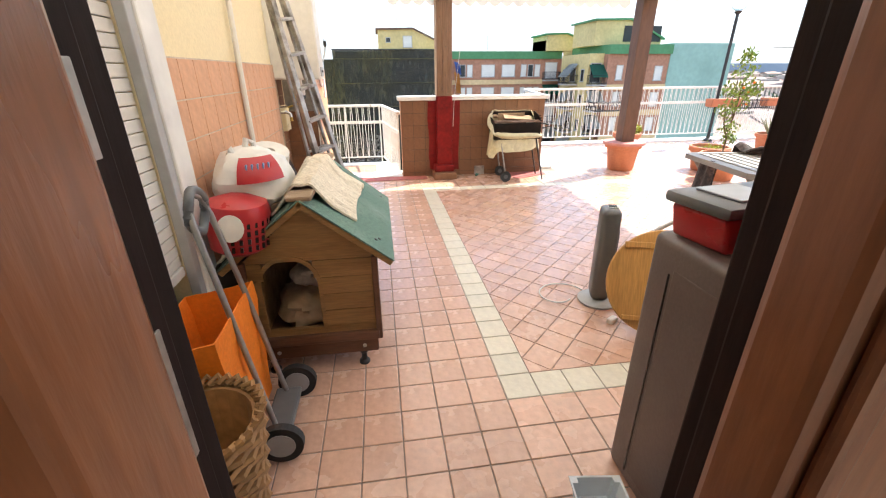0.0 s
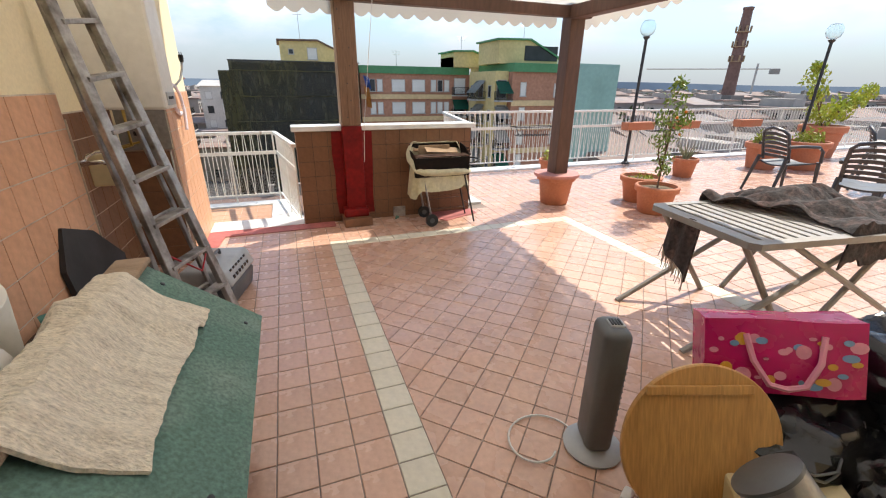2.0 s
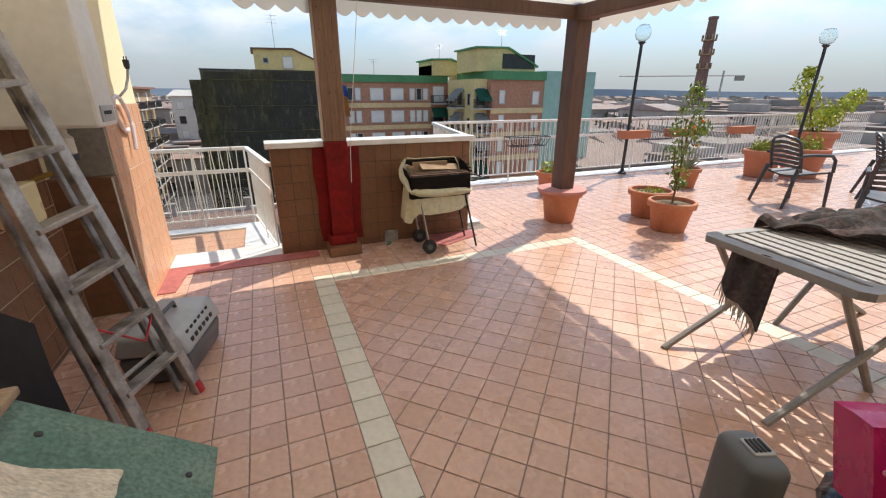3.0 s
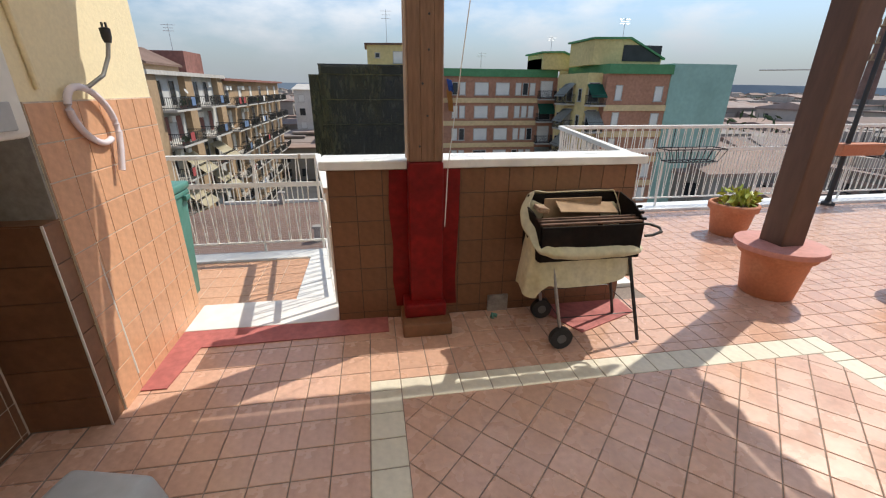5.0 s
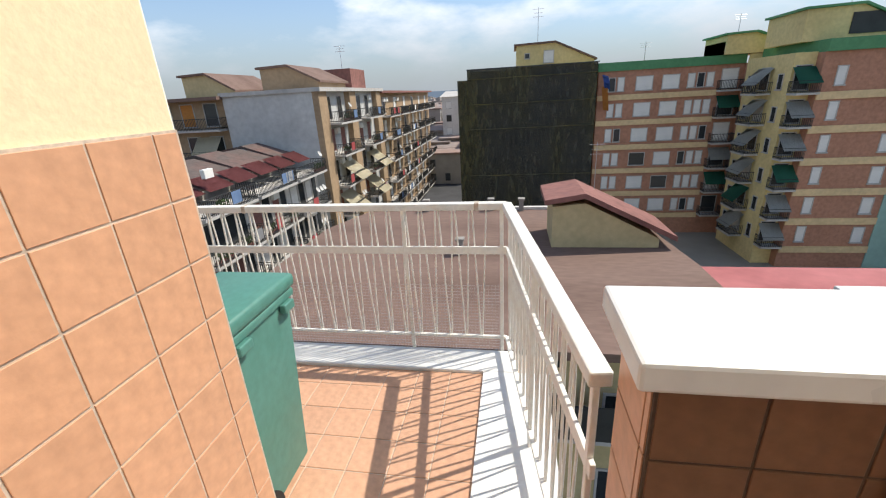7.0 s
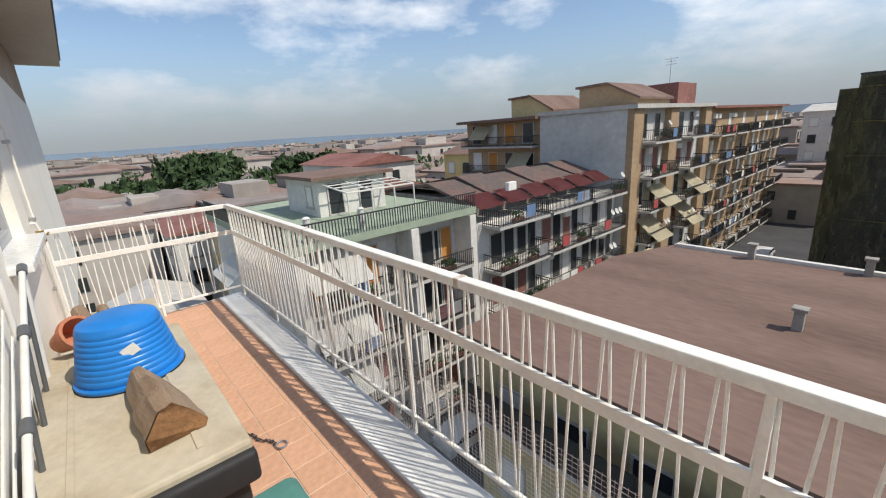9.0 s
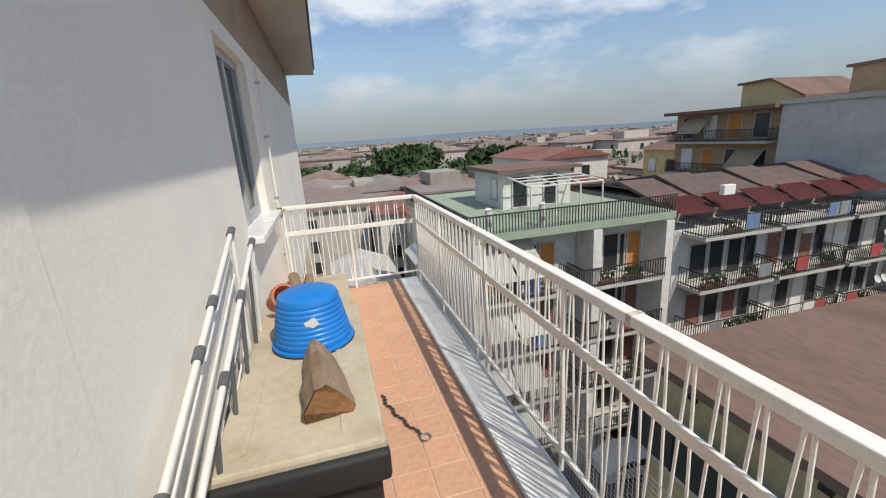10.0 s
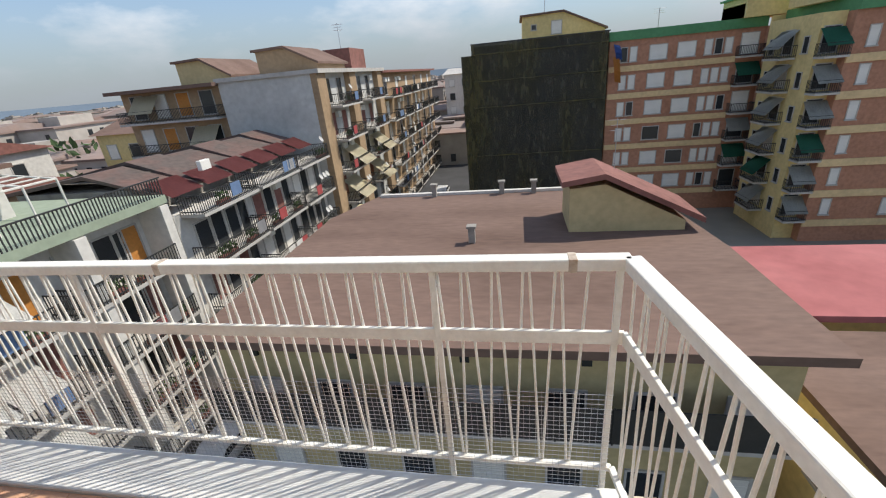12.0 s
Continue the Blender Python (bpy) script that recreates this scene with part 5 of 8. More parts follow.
# ---- roller shutter ----
sh = tagged(new("window_1"), "white roller shutter half lowered over a side window", "window", "", "structure")
for y in (1.09, 2.19):
    part("guide", rbox(-1.74, -1.70, y, y + 0.05, 0.0, 2.05, 0.004), M_PLASTL, sh)
part("jamb_stone", rbox(-1.79, -1.69, 2.24, 2.38, 0.0, 2.1, 0.008), M_MARBLE, sh, "stained marble jamb")
slat_mesh = mesh_of(rbox(-1.765, -1.752, 1.13, 2.2, 0, 0.042, 0.004), "slat", M_PLASTW)
for i in range(30):
    place("slat", slat_mesh, sh, Matrix.Translation((0, 0, 0.68 + i * 0.045)))
part("bottom_bar", rbox(-1.77, -1.745, 1.13, 2.2, 0.635, 0.675, 0.004), M_PLASTW, sh)
part("glass_pane", rbox(-1.95, -1.94, 1.12, 2.2, 0.0, 2.05, 0.002), M_DPANE, sh)

# conduit down the wall
bm = bmesh.new()
tube(bm, [(-1.71, 3.38, 2.8), (-1.71, 3.38, 1.9), (-1.71, 3.36, 1.48), (-1.705, 3.34, 1.3), (-1.703, 3.33, 0.0)], 0.016, 8)
solo("conduit", bm, M_PAPER, "paint-daubed conduit pipe down the tiled wall", "pipe", smooth=True)

# ---- dog house ----
dog = thing("dog_house", Matrix.Translation((-1.27, 2.33, 0)), "stained wooden dog house with a green felt roof", "dog house")
W2, DL = 0.29, 0.98
nrow = 5
for i in range(nrow):
    z0, z1 = 0.16 + 0.09 * i, 0.16 + 0.09 * (i + 1) - 0.003
    b = bmesh.new()
    if 0.22 < (z0 + z1) / 2 < 0.60:
        top = (z0 + z1) / 2
        half = 0.137 if top < 0.49 else 0.137 * math.sqrt(max(0.05, 1 - ((top - 0.49) / 0.13) ** 2))
        box(b, -W2, -0.10 - half, -0.015, 0.005, z0, z1)
        part("plank", b, M_WOODD, dog)
        b = bmesh.new()
        box(b, -0.10 + half, W2, -0.015, 0.005, z0, z1)
    else:
        box(b, -W2, W2, -0.015, 0.005, z0, z1)
    part("plank", b, M_WOODD, dog)
b = bmesh.new()
prism(b, [(-W2, 0.79 - 0.18), (W2, 0.79 - 0.18), (W2, 0.62), (0, 0.87), (-W2, 0.62)], 0.0, 0.012, Matrix.Rotation(radians(90), 4, "X"))
part("gable", b, M_WOODD, dog)
b = bmesh.new()
ring = [(-0.10 + 0.128 * math.cos(a), 0.485 + 0.135 * math.sin(a)) for a in [math.pi * k / 12 for k in range(13)]]
for (x0, z0), (x1, z1) in zip(ring, ring[1:]):
    prism(b, [(x0, z0), (x1, z1), (-0.10 + (x1 + 0.10) * 1.15, 0.485 + (z1 - 0.485) * 1.15), (-0.10 + (x0 + 0.10) * 1.15, 0.485 + (z0 - 0.485) * 1.15)], -0.004, 0.017, Matrix.Rotation(radians(90), 4, "X"))
box(b, -0.247, -0.228, -0.017, 0.004, 0.22, 0.485)
box(b, 0.028, 0.047, -0.017, 0.004, 0.22, 0.485)
part("door_arch", b, M_WOODD, dog)
for x0 in (-W2, W2 - 0.02):
    part("side_wall", rbox(x0, x0 + 0.02, 0.006, DL - 0.02, 0.14, 0.62, 0.004), M_WOODD, dog)
part("back_wall", rbox(-W2 + 0.02, W2 - 0.02, DL - 0.04, DL - 0.02, 0.14, 0.62, 0.004), M_WOODD, dog)
part("floor_board", rbox(-W2 + 0.02, W2 - 0.02, 0.006, DL - 0.04, 0.14, 0.17, 0.004), M_WOODS, dog)
part("front_skirt", rbox(-W2 - 0.01, W2 + 0.01, -0.045, -0.016, 0.165, 0.215, 0.006), M_WOODS, dog)
part("lower_skirt", rbox(-W2, W2, -0.03, -0.005, 0.085, 0.158, 0.006), M_WOODS, dog)
for x0 in (-0.31, 0.285):
    part("corner_post", rbox(x0, x0 + 0.03, -0.035, 0.02, 0.16, 0.62, 0.005), M_WOODS, dog)
for s in (-1, 1):
    a = math.atan2(0.31, 0.39)
    m = Matrix.Translation((0, 0, 0.905)) @ Matrix.Rotation(s * a, 4, "Y")
    x0, x1 = (0, 0.5) if s > 0 else (-0.5, 0)
    part("roof_panel", rbox(x0, x1, -0.05, DL + 0.03, -0.028, -0.002, 0.004, m), M_WOODD, dog)
    part("roof_felt", rbox(x0, x1, -0.055, DL + 0.035, 0.0, 0.008, 0.003, m), M_FELT, dog, "green mineral felt")
for x, y in ((0.40, 0.06), (0.42, 0.10), (0.44, 0.9), (0.12, 0.93)):
    b = bmesh.new()
    lathe(b, [(0.009, 0.0), (0.008, 0.004), (0.003, 0.005)], 8, Matrix.Translation((x * 0.783, y, 0.914 - x * 0.622)) @ Matrix.Rotation(math.atan2(0.31, 0.39), 4, "Y"))
    part("nail_head", b, M_BLACK, dog)
part("ridge_board", rbox(-0.055, 0.055, -0.05, DL + 0.03, 0.903, 0.925, 0.006), M_LOG, dog, "bare grey ridge board")
for x in (-0.24, 0.21):
    for y in (0.0, DL - 0.08):
        b = bmesh.new()
        lathe(b, [(0.028, 0.0), (0.028, 0.012), (0.015, 0.02), (0.013, 0.06), (0.022, 0.07), (0.022, 0.14)], 12, Matrix.Translation((x, y, 0)))
        part("foot", b, M_BLACK, dog, "black adjustable foot", True)
for x in (-0.2, 0.22):
    b = bmesh.new()
    lathe(b, [(0.011, 0), (0.009, 0.006), (0.004, 0.008)], 10, Matrix.Translation((x, -0.031, 0.125)) @ Matrix.Rotation(radians(90), 4, "X"))
    part("bolt", b, M_METAL, dog)
bm = bmesh.new()
blob(bm, (-1.35, 2.55, 0.27), (0.16, 0.18, 0.10), 3.0, 0.25)
solo("dog_blanket", bm, M_CARD, "crumpled brown blanket lying inside the dog house", "blanket", smooth=True)
bm = bmesh.new()
blob(bm, (-1.27, 2.58, 0.44), (0.13, 0.12, 0.08), 5.0, 0.25)
solo("dog_cushion", bm, M_FRINGE, "pale dusty cushion stuffed in the dog house", "cushion", smooth=True)


def over_roof(u, v):
    """Carpet lying over the ridge of the dog house."""
    x = -0.43 + u * 0.66 - 0.012 * math.sin(v * 5)
    y = 2.37 + v * 0.74 + 0.07 * u + 0.02 * math.sin(u * 7)
    a = abs(x)
    z = 0.921 - 0.795 * a + 0.05 * math.exp(-(max(0.0, a - 0.035) / 0.035) ** 2 * 0.35) * min(1.0, 0.35 + a / 0.06)
    fold = 0.03 * math.exp(-((v - 0.52 - 0.25 * u) / 0.055) ** 2) + 0.018 * math.exp(-((v - 0.3 + 0.2 * u) / 0.05) ** 2) * max(0.0, u - 0.3)
    lump = 0.006 * (1 + noise.noise(Vector((u * 7, v * 7, 0)))) + 0.004 * (1 + noise.noise(Vector((u * 30, v * 30, 3))))
    rib = 0.006 * abs(math.sin(v * 48 + u * 3))
    return (-1.27 + x, y, z + fold + lump + rib)


tagged(solo("carpet", sheet(70, 150, over_roof, 0.010), M_CARPET, "cream pile carpet thrown over the dog house roof", "carpet", smooth=True))

# things stacked between dog house and wall
bag = thing("shopping_bag", Matrix.Translation((-1.52, 2.62, 0)), "full white plastic shopping bag with a red print", "bag")
b = bmesh.new()
blob(b, (0, -0.02, 0.94), (0.175, 0.22, 0.15), 9.0, 0.2, 0.9)
part("sack", b, M_PLASTW, bag, "", True)
b = bmesh.new()
tube(b, [(0.02, 0.02, 1.04), (0.0, 0.05, 1.1), (-0.02, 0.02, 1.12), (-0.03, -0.02, 1.05)], 0.014, 8)
tube(b, [(-0.05, -0.08, 1.03), (-0.06, -0.1, 1.1), (-0.08, -0.08, 1.06)], 0.014, 8)
part("handle", b, M_PLASTW, bag, "", True)


def on_bag(u, v):
    a = radians(-92 + 62 * u)
    t = radians(42 + 40 * v)
    d = Vector((math.sin(t) * math.cos(a), math.sin(t) * math.sin(a), math.cos(t)))
    return (0.193 * d.x, -0.02 + 0.241 * d.y, 0.945 + 0.166 * d.z)


part("red_print", sheet(14, 10, on_bag, 0.002), M_PLASTR, bag, "red printed panel", True)
b = bmesh.new()
for k in range(5):
    p = Vector(on_bag(0.2 + 0.13 * k, 0.4)) * 1.0
    box(b, p.x, p.x + 0.006, p.y - 0.008, p.y + 0.008, p.z - 0.012, p.z + 0.012)
part("lettering", b, M_PRINTB, bag)
bm = bmesh.new()
lathe(bm, [(0.028, 0), (0.1, 0.0), (0.1, 0.25), (0.028, 0.25), (0.026, 0.2), (0.026, 0.02)], 28, pose(-1.55, 2.93, 0.80, 18, 14, 0))
solo("paper_roll", bm, M_PAPER, "large white kitchen paper roll leaning on the tiles", "paper roll", smooth=True)
bk = thing("red_basket", pose(-1.555, 2.33, 0.685, 0, 6, 10) @ Matrix.Diagonal((1, 1.15, 1.3, 1)), "red plastic pet-food tub with a white label", "tub")
b = bmesh.new()
lathe(b, [(0.085, 0.0), (0.12, 0.02), (0.135, 0.14), (0.12, 0.17), (0.05, 0.19)], 24)
part("tub", b, M_PLASTR, bk, "", True)
b = bmesh.new()
for k in range(13):
    for j in range(4):
        a = 0.25 * k - 1.9
        box(b, 0.128 * math.cos(a) - 0.006, 0.128 * math.cos(a) + 0.006, 0.128 * math.sin(a) - 0.006, 0.128 * math.sin(a) + 0.006, 0.03 + 0.026 * j, 0.046 + 0.026 * j)
tagged(part("grille", b, M_BAGB, bk), kind="stuff")
b = bmesh.new()
lathe(b, [(0.07, 0), (0.07, 0.004), (0.02, 0.006)], 20, Matrix.Translation((-0.012, -0.138, 0.115)) @ Matrix.Rotation(radians(82), 4, "X") @ Matrix.Diagonal((0.72, 0.62, 1, 1)))
part("label", b, M_PAPER, bk)
stand = rbox(-1.70, -1.57, 2.34, 3.15, 0.0, 0.60, 0.02)
solo("storage_box", stand, M_RUBBER, "dark storage box pushed between dog house and wall", "box")
bm = bmesh.new()
prism(bm, [(-4.40, 0.0), (-4.42, 0.36), (-4.46, 0.57), (-4.2, 0.80), (-3.93, 0.90), (-3.82, 0.72), (-3.86, 0.0)], -0.012, 0.012, Matrix.Translation((-1.66, 0, 0)) @ Matrix.Rotation(radians(-4), 4, "Y") @ Matrix(((0, 0, 1, 0), (-1, 0, 0, 0), (0, 1, 0, 0), (0, 0, 0, 1))))
solo("black_panel", bm, M_RUBBER, "black plastic panel leaning on the tiles behind the dog house", "panel")
bm = bmesh.new()
box(bm, -1.70, -1.45, 3.32, 3.72, 0.0, 0.62)
soft(bm, 0.02)
solo("storage_box", bm, M_BAGB, "black box standing by the tiled wall", "box")
bm = bmesh.new()
tube(bm, [(-1.58, 3.3, 0.74), (-1.45, 3.38, 0.76), (-1.34, 3.46, 0.75)], 0.018, 10)
solo("broom_handle", bm, M_BIN, "teal plastic handle lying on the boxes", "handle", smooth=True)

# tap in the recess
tap = thing("wall_tap", Matrix.Translation((-1.955, 4.72, 1.06)), "chrome mixer tap on the tiled recess wall", "tap")
b = bmesh.new()
lathe(b, [(0.034, 0.0), (0.034, 0.008), (0.02, 0.014), (0.019, 0.07)], 16, Matrix.Rotation(radians(90), 4, "Y"))
rod(b, (0.06, -0.02, 0), (0.06, 0.11, 0.0), 0.024, 0.022, 16)
part("body", b, M_CHROME, tap, "", True)
b = bmesh.new()
tube(b, [(0.07, 0.0, 0.0), (0.13, -0.005, 0.012), (0.2, -0.01, 0.016), (0.235, -0.01, 0.0), (0.24, -0.01, -0.03)], 0.014, 12)
part("spout", b, M_CHROME, tap, "", True)
b = bmesh.new()
tube(b, [(0.06, 0.11, 0.0), (0.075, 0.13, 0.03), (0.12, 0.15, 0.055), (0.18, 0.155, 0.06)], 0.010, 10)
part("lever", b, M_CHROME, tap, "", True)
b = bmesh.new()
rod(b, (0.24, -0.01, -0.065), (0.24, -0.01, -0.03), 0.016, 0.014, 12)
part("hose_union", b, M_BRASS, tap)

# ladder
lad = thing("step_ladder", Matrix.Translation((-1.35, 4.7, 0)), "folded aluminium step ladder leaning on the wall", "ladder")


def stile(p0, p1, w, material, label=""):
    b = bmesh.new()
    p0, p1 = Vector(p0), Vector(p1)
    q = (p1 - p0).to_track_quat("Z", "Y").to_matrix().to_4x4()
    box(b, -w / 2, w / 2, -w * 0.3, w * 0.3, 0, (p1 - p0).length, Matrix.Translation(p0) @ q)
    soft(b, 0.005)
    part("stile", b, material, lad, label)


L0, L1 = Vector((0.02, -0.50, 0)), Vector((-0.34, -0.33, 2.05))
R0, R1 = Vector((0.20, -0.20, 0)), Vector((-0.305, -0.02, 2.1))
stile(L0, L1, 0.062, M_ALU)
stile(R0, R1, 0.062, M_ALU)
off = Vector((-0.10, 0.05, 0))
stile(L0 + off, L1 + off * 0.3, 0.035, M_ALU)
stile(R0 + off, R1 + off * 0.3, 0.035, M_ALU)
for k in range(1, 8):
    f = k / 8
    a, c = L0.lerp(L1, f), R0.lerp(R1, f)
    b = bmesh.new()
    q = (c - a).to_track_quat("X", "Z").to_matrix().to_4x4()
    box(b, 0, (c - a).length, -0.03, 0.04, -0.012, 0.012, Matrix.Translation(a) @ q)
    soft(b, 0.004)
    part("tread", b, M_ALU, lad)
    if k % 2:
        b = bmesh.new()
        rod(b, a.lerp(L0 + off, 0.0) + off * (1 - f * 0.7), c + off * (1 - f * 0.7), 0.011, seg=8)
        part("brace", b, M_ALU, lad)
for a, c in ((L0, L1), (R0, R1)):
    b = bmesh.new()
    rod(b, a - Vector((0, 0, 0.0)), a.lerp(c, 0.03), 0.032, 0.03, 10)
    part("foot", b, M_PLASTR, lad, "red rubber foot")
b = bmesh.new()
tube(b, [L0.lerp(L1, 0.3), (L0.lerp(L1, 0.3) + R0.lerp(R1, 0.22)) / 2 + Vector((0.06, 0, -0.12)), R0.lerp(R1, 0.24)], 0.006, 6)
tube(b, [L0.lerp(L1, 0.97), L1 + Vector((0.02, -0.05, 0.05)), R1 + Vector((0, 0.05, 0.05)), R0.lerp(R1, 0.95)], 0.016, 8)
part("strap", b, M_PLASTR, lad, "red safety strap", True)

# pet carrier
pc = thing("pet_carrier", pose(-1.30, 4.88, 0, 0, 0, -14), "grey plastic pet carrier with a slotted top", "pet carrier")
b = bmesh.new()
prism(b, [(-0.16, 0), (0.16, 0), (0.19, 0.17), (-0.19, 0.17)], -0.24, 0.24, Matrix.Rotation(radians(90), 4, "X"))
soft(b, 0.03, 3)
part("base", b, M_PLASTG, pc, "dark grey base", True)
b = bmesh.new()
prism(b, [(-0.2, 0.175), (0.2, 0.175), (0.15, 0.31), (-0.15, 0.31)], -0.25, 0.25, Matrix.Rotation(radians(90), 4, "X"))
soft(b, 0.03, 3)
part("cover", b, M_PLASTL, pc, "light grey cover", True)
for i in range(6):
    for j in range(2):
        b = bmesh.new()
        box(b, 0.165 - 0.02 * j, 0.185 - 0.02 * j, -0.17 + 0.055 * i, -0.14 + 0.055 * i, 0.205 + 0.045 * j, 0.24 + 0.045 * j)
        part("slot", b, M_BAGB, pc)
b = bmesh.new()
tube(b, [(0, -0.1, 0.31), (0, -0.09, 0.345), (0, 0.09, 0.345), (0, 0.1, 0.31)], 0.012, 8)
part("handle", b, M_PLASTG, pc, "", True)

# boiler above the recess
bo = thing("water_heater", Matrix.Translation((-1.72, 5.45, 1.345)), "white wall-hung water heater with a control panel", "water heater")
part("case", rbox(-0.245, 0.245, -0.17, 0.17, 0.0, 0.95, 0.02), M_PLASTW, bo)
part("control_panel", rbox(0.245, 0.255, -0.13, 0.1, 0.03, 0.12, 0.004), M_PLASTL, bo)
for k in range(3):
    b = bmesh.new()
    box(b, 0.255, 0.26, -0.1 + 0.05 * k, -0.07 + 0.05 * k, 0.07, 0.09)
    part("button", b, M_BLACK, bo)
b = bmesh.new()
lathe(b, [(0.03, -0.16), (0.045, -0.15), (0.045, -0.06), (0.025, -0.04), (0.025, 0.0)], 14)
part("filter", b, M_PLASTW, bo, "white filter cup", True)
b = bmesh.new()
lathe(b, [(0.05, -0.19), (0.05, -0.16), (0.02, -0.155)], 14)
part("filter_cap", b, M_BLACK, bo)
b = bmesh.new()
tube(b, [(-0.05, -0.1, 0.0), (-0.05, -0.1, -0.25), (-0.24, -0.12, -0.3)], 0.012, 8)
part("pipe", b, M_BRASS, bo, "", True)
b = bmesh.new()
tube(b, [(-0.05, 0.12, 0.0), (-0.05, 0.12, -0.25), (-0.24, 0.12, -0.3)], 0.012, 8)
part("pipe", b, M_BRASS, bo, "", True)
solo("meter_box", rbox(-1.965, -1.83, 5.05, 5.25, 0.86, 1.08, 0.012), M_CREAMP, "cream plastic meter box on the recess wall", "box")
pl = thing("pier_ledge", Matrix.Translation((-1.79, 5.75, 0)), "dark brown tiled ledge at the pier foot", "ledge")
part("core", rbox(-0.18, 0.174, -0.044, 0.05, 0.0, 0.994, 0.004), M_GROUT_D, pl)
for k in range(6):
    part("face_tile", rbox(-0.178, 0.170, -0.05, -0.043, 0.002 + 0.166 * k, 0.164 + 0.166 * k, 0.002), M_TILE_P, pl)
    part("side_tile", rbox(0.173, 0.18, -0.046, 0.048, 0.002 + 0.166 * k, 0.164 + 0.166 * k, 0.002), M_TILE_P, pl)
part("edge_strip", rbox(0.172, 0.183, -0.053, -0.047, 0.0, 1.0, 0.002), M_PAPER, pl, "pale plastic edge strip")
part("top_tile", rbox(-0.18, 0.18, -0.05, 0.05, 0.995, 1.002, 0.002), M_TILE_P, pl)

# hose and plug on the pier
bm = bmesh.new()
pts = []
for k in range(30):
    a = radians(-40 - 11 * k)
    pts.append((-1.585 + 0.02 * k / 30, 6.15 + 0.145 * math.cos(a), 1.385 + 0.115 * math.sin(a) - 0.05 * math.cos(a)))
pts += [(-1.56, 6.292, 1.30), (-1.56, 6.27, 1.22), (-1.562, 6.235, 1.12)]
tube(bm, pts, 0.015, 10)
solo("hose", bm, M_HOSE, "coiled milky plastic hose hanging on the pier", "hose", smooth=True)
pg = thing("power_plug", Matrix.Translation((-1.59, 6.13, 1.5)), "black cable with a plug sticking out of the pier", "plug")
b = bmesh.new()
tube(b, [(-0.02, 0.0, 0.0), (0.03, 0.02, 0.01), (0.06, 0.10, 0.06), (0.08, 0.14, 0.14), (0.09, 0.15, 0.2)], 0.009, 10)
part("cable", b, M_BANNER, pg, "", True)
b = bmesh.new()
lathe(b, [(0.014, 0), (0.02, 0.02), (0.022, 0.06), (0.012, 0.065)], 12, Matrix.Translation((0.09, 0.15, 0.2)))
box(b, 0.08, 0.086, 0.145, 0.155, 0.26, 0.285)
box(b, 0.096, 0.102, 0.145, 0.155, 0.26, 0.285)
part("plug", b, M_BLACK, pg, "", True)
bm = bmesh.new()
tube(bm, [(-1.605, 5.95, 1.3), (-1.604, 5.94, 0.7), (-1.602, 5.96, 0.1)], 0.007, 6)
solo("cable", bm, M_PAPER, "thin painted cable down the pier tiles", "cable")
bm = bmesh.new()
tube(bm, [(-1.62, 5.86, 2.6), (-1.60, 5.87, 1.9), (-1.6, 5.9, 1.5)], 0.012, 8)
solo("conduit", bm, M_CREAM, "cream painted conduit on the pier", "pipe")

# ---- shopping trolley, wicker basket and tub by the door ----
tr = thing("shopping_trolley", Matrix.Translation((-1.50, 1.93, 0)), "orange nylon shopping trolley on a grey tube frame", "trolley")
b = bmesh.new()
prof = [(-0.2, -0.2), (0.05, -0.2), (0.05, 0.17), (-0.2, 0.15)]
A = [b.verts.new((x * 0.8, y * 0.85, 0.1)) for x, y in prof]
B = [b.verts.new((x * 1.1 - 0.02, y * 1.2, 0.57 + (0.05 if x > 0 else 0))) for x, y in prof]
b.faces.new(A)
for i in range(4):
    b.faces.new((A[i], A[(i + 1) % 4], B[(i + 1) % 4], B[i]))
bmesh.ops.subdivide_edges(b, edges=b.edges[:], cuts=5, use_grid_fill=True)
for v in b.verts:
    n3 = noise.noise(v.co * 9)
    v.co += Vector((n3 * 0.014, n3 * 0.012, 0.012 * n3 if v.co.z > 0.5 else 0))
bmesh.ops.solidify(b, geom=b.faces[:], thickness=0.006)
part("bag", b, M_ORANGE, tr, "orange nylon bag, open at the top", True)
b = bmesh.new()
tube(b, [(0.11, -0.09, 0.08), (0.03, -0.075, 0.62), (-0.02, -0.06, 0.95), (-0.03, -0.045, 1.02), (-0.035, 0.0, 1.05), (-0.03, 0.06, 1.02), (-0.02, 0.085, 0.95), (0.03, 0.105, 0.62), (0.11, 0.12, 0.08)], 0.011, 10)
part("handle_tube", b, M_BANNER, tr, "grey steel tube", True)
b = bmesh.new()
tube(b, [(-0.03 + 0.004 * math.sin(k), 0.012 + 0.066 * math.cos(k * math.pi / 10), 0.985 + 0.07 * math.sin(k * math.pi / 10)) for k in range(20)], 0.016, 10, True)
part("grip", b, M_PLASTG, tr, "", True)
part("axle_plate", rbox(0.06, 0.17, -0.1, 0.14, 0.075, 0.105, 0.01), M_PLASTG, tr)
for y in (-0.16, 0.2):
    b = bmesh.new()
    rod(b, (0.14, y - 0.016, 0.085), (0.14, y + 0.016, 0.085), 0.085, seg=22)
    w = part("wheel", b, M_RUBBER, tr)
    b = bmesh.new()
    rod(b, (0.14, y - 0.02, 0.085), (0.14, y + 0.02, 0.085), 0.055, seg=18)
    part("rim", b, M_PLASTL, w, "grey spoked rim")
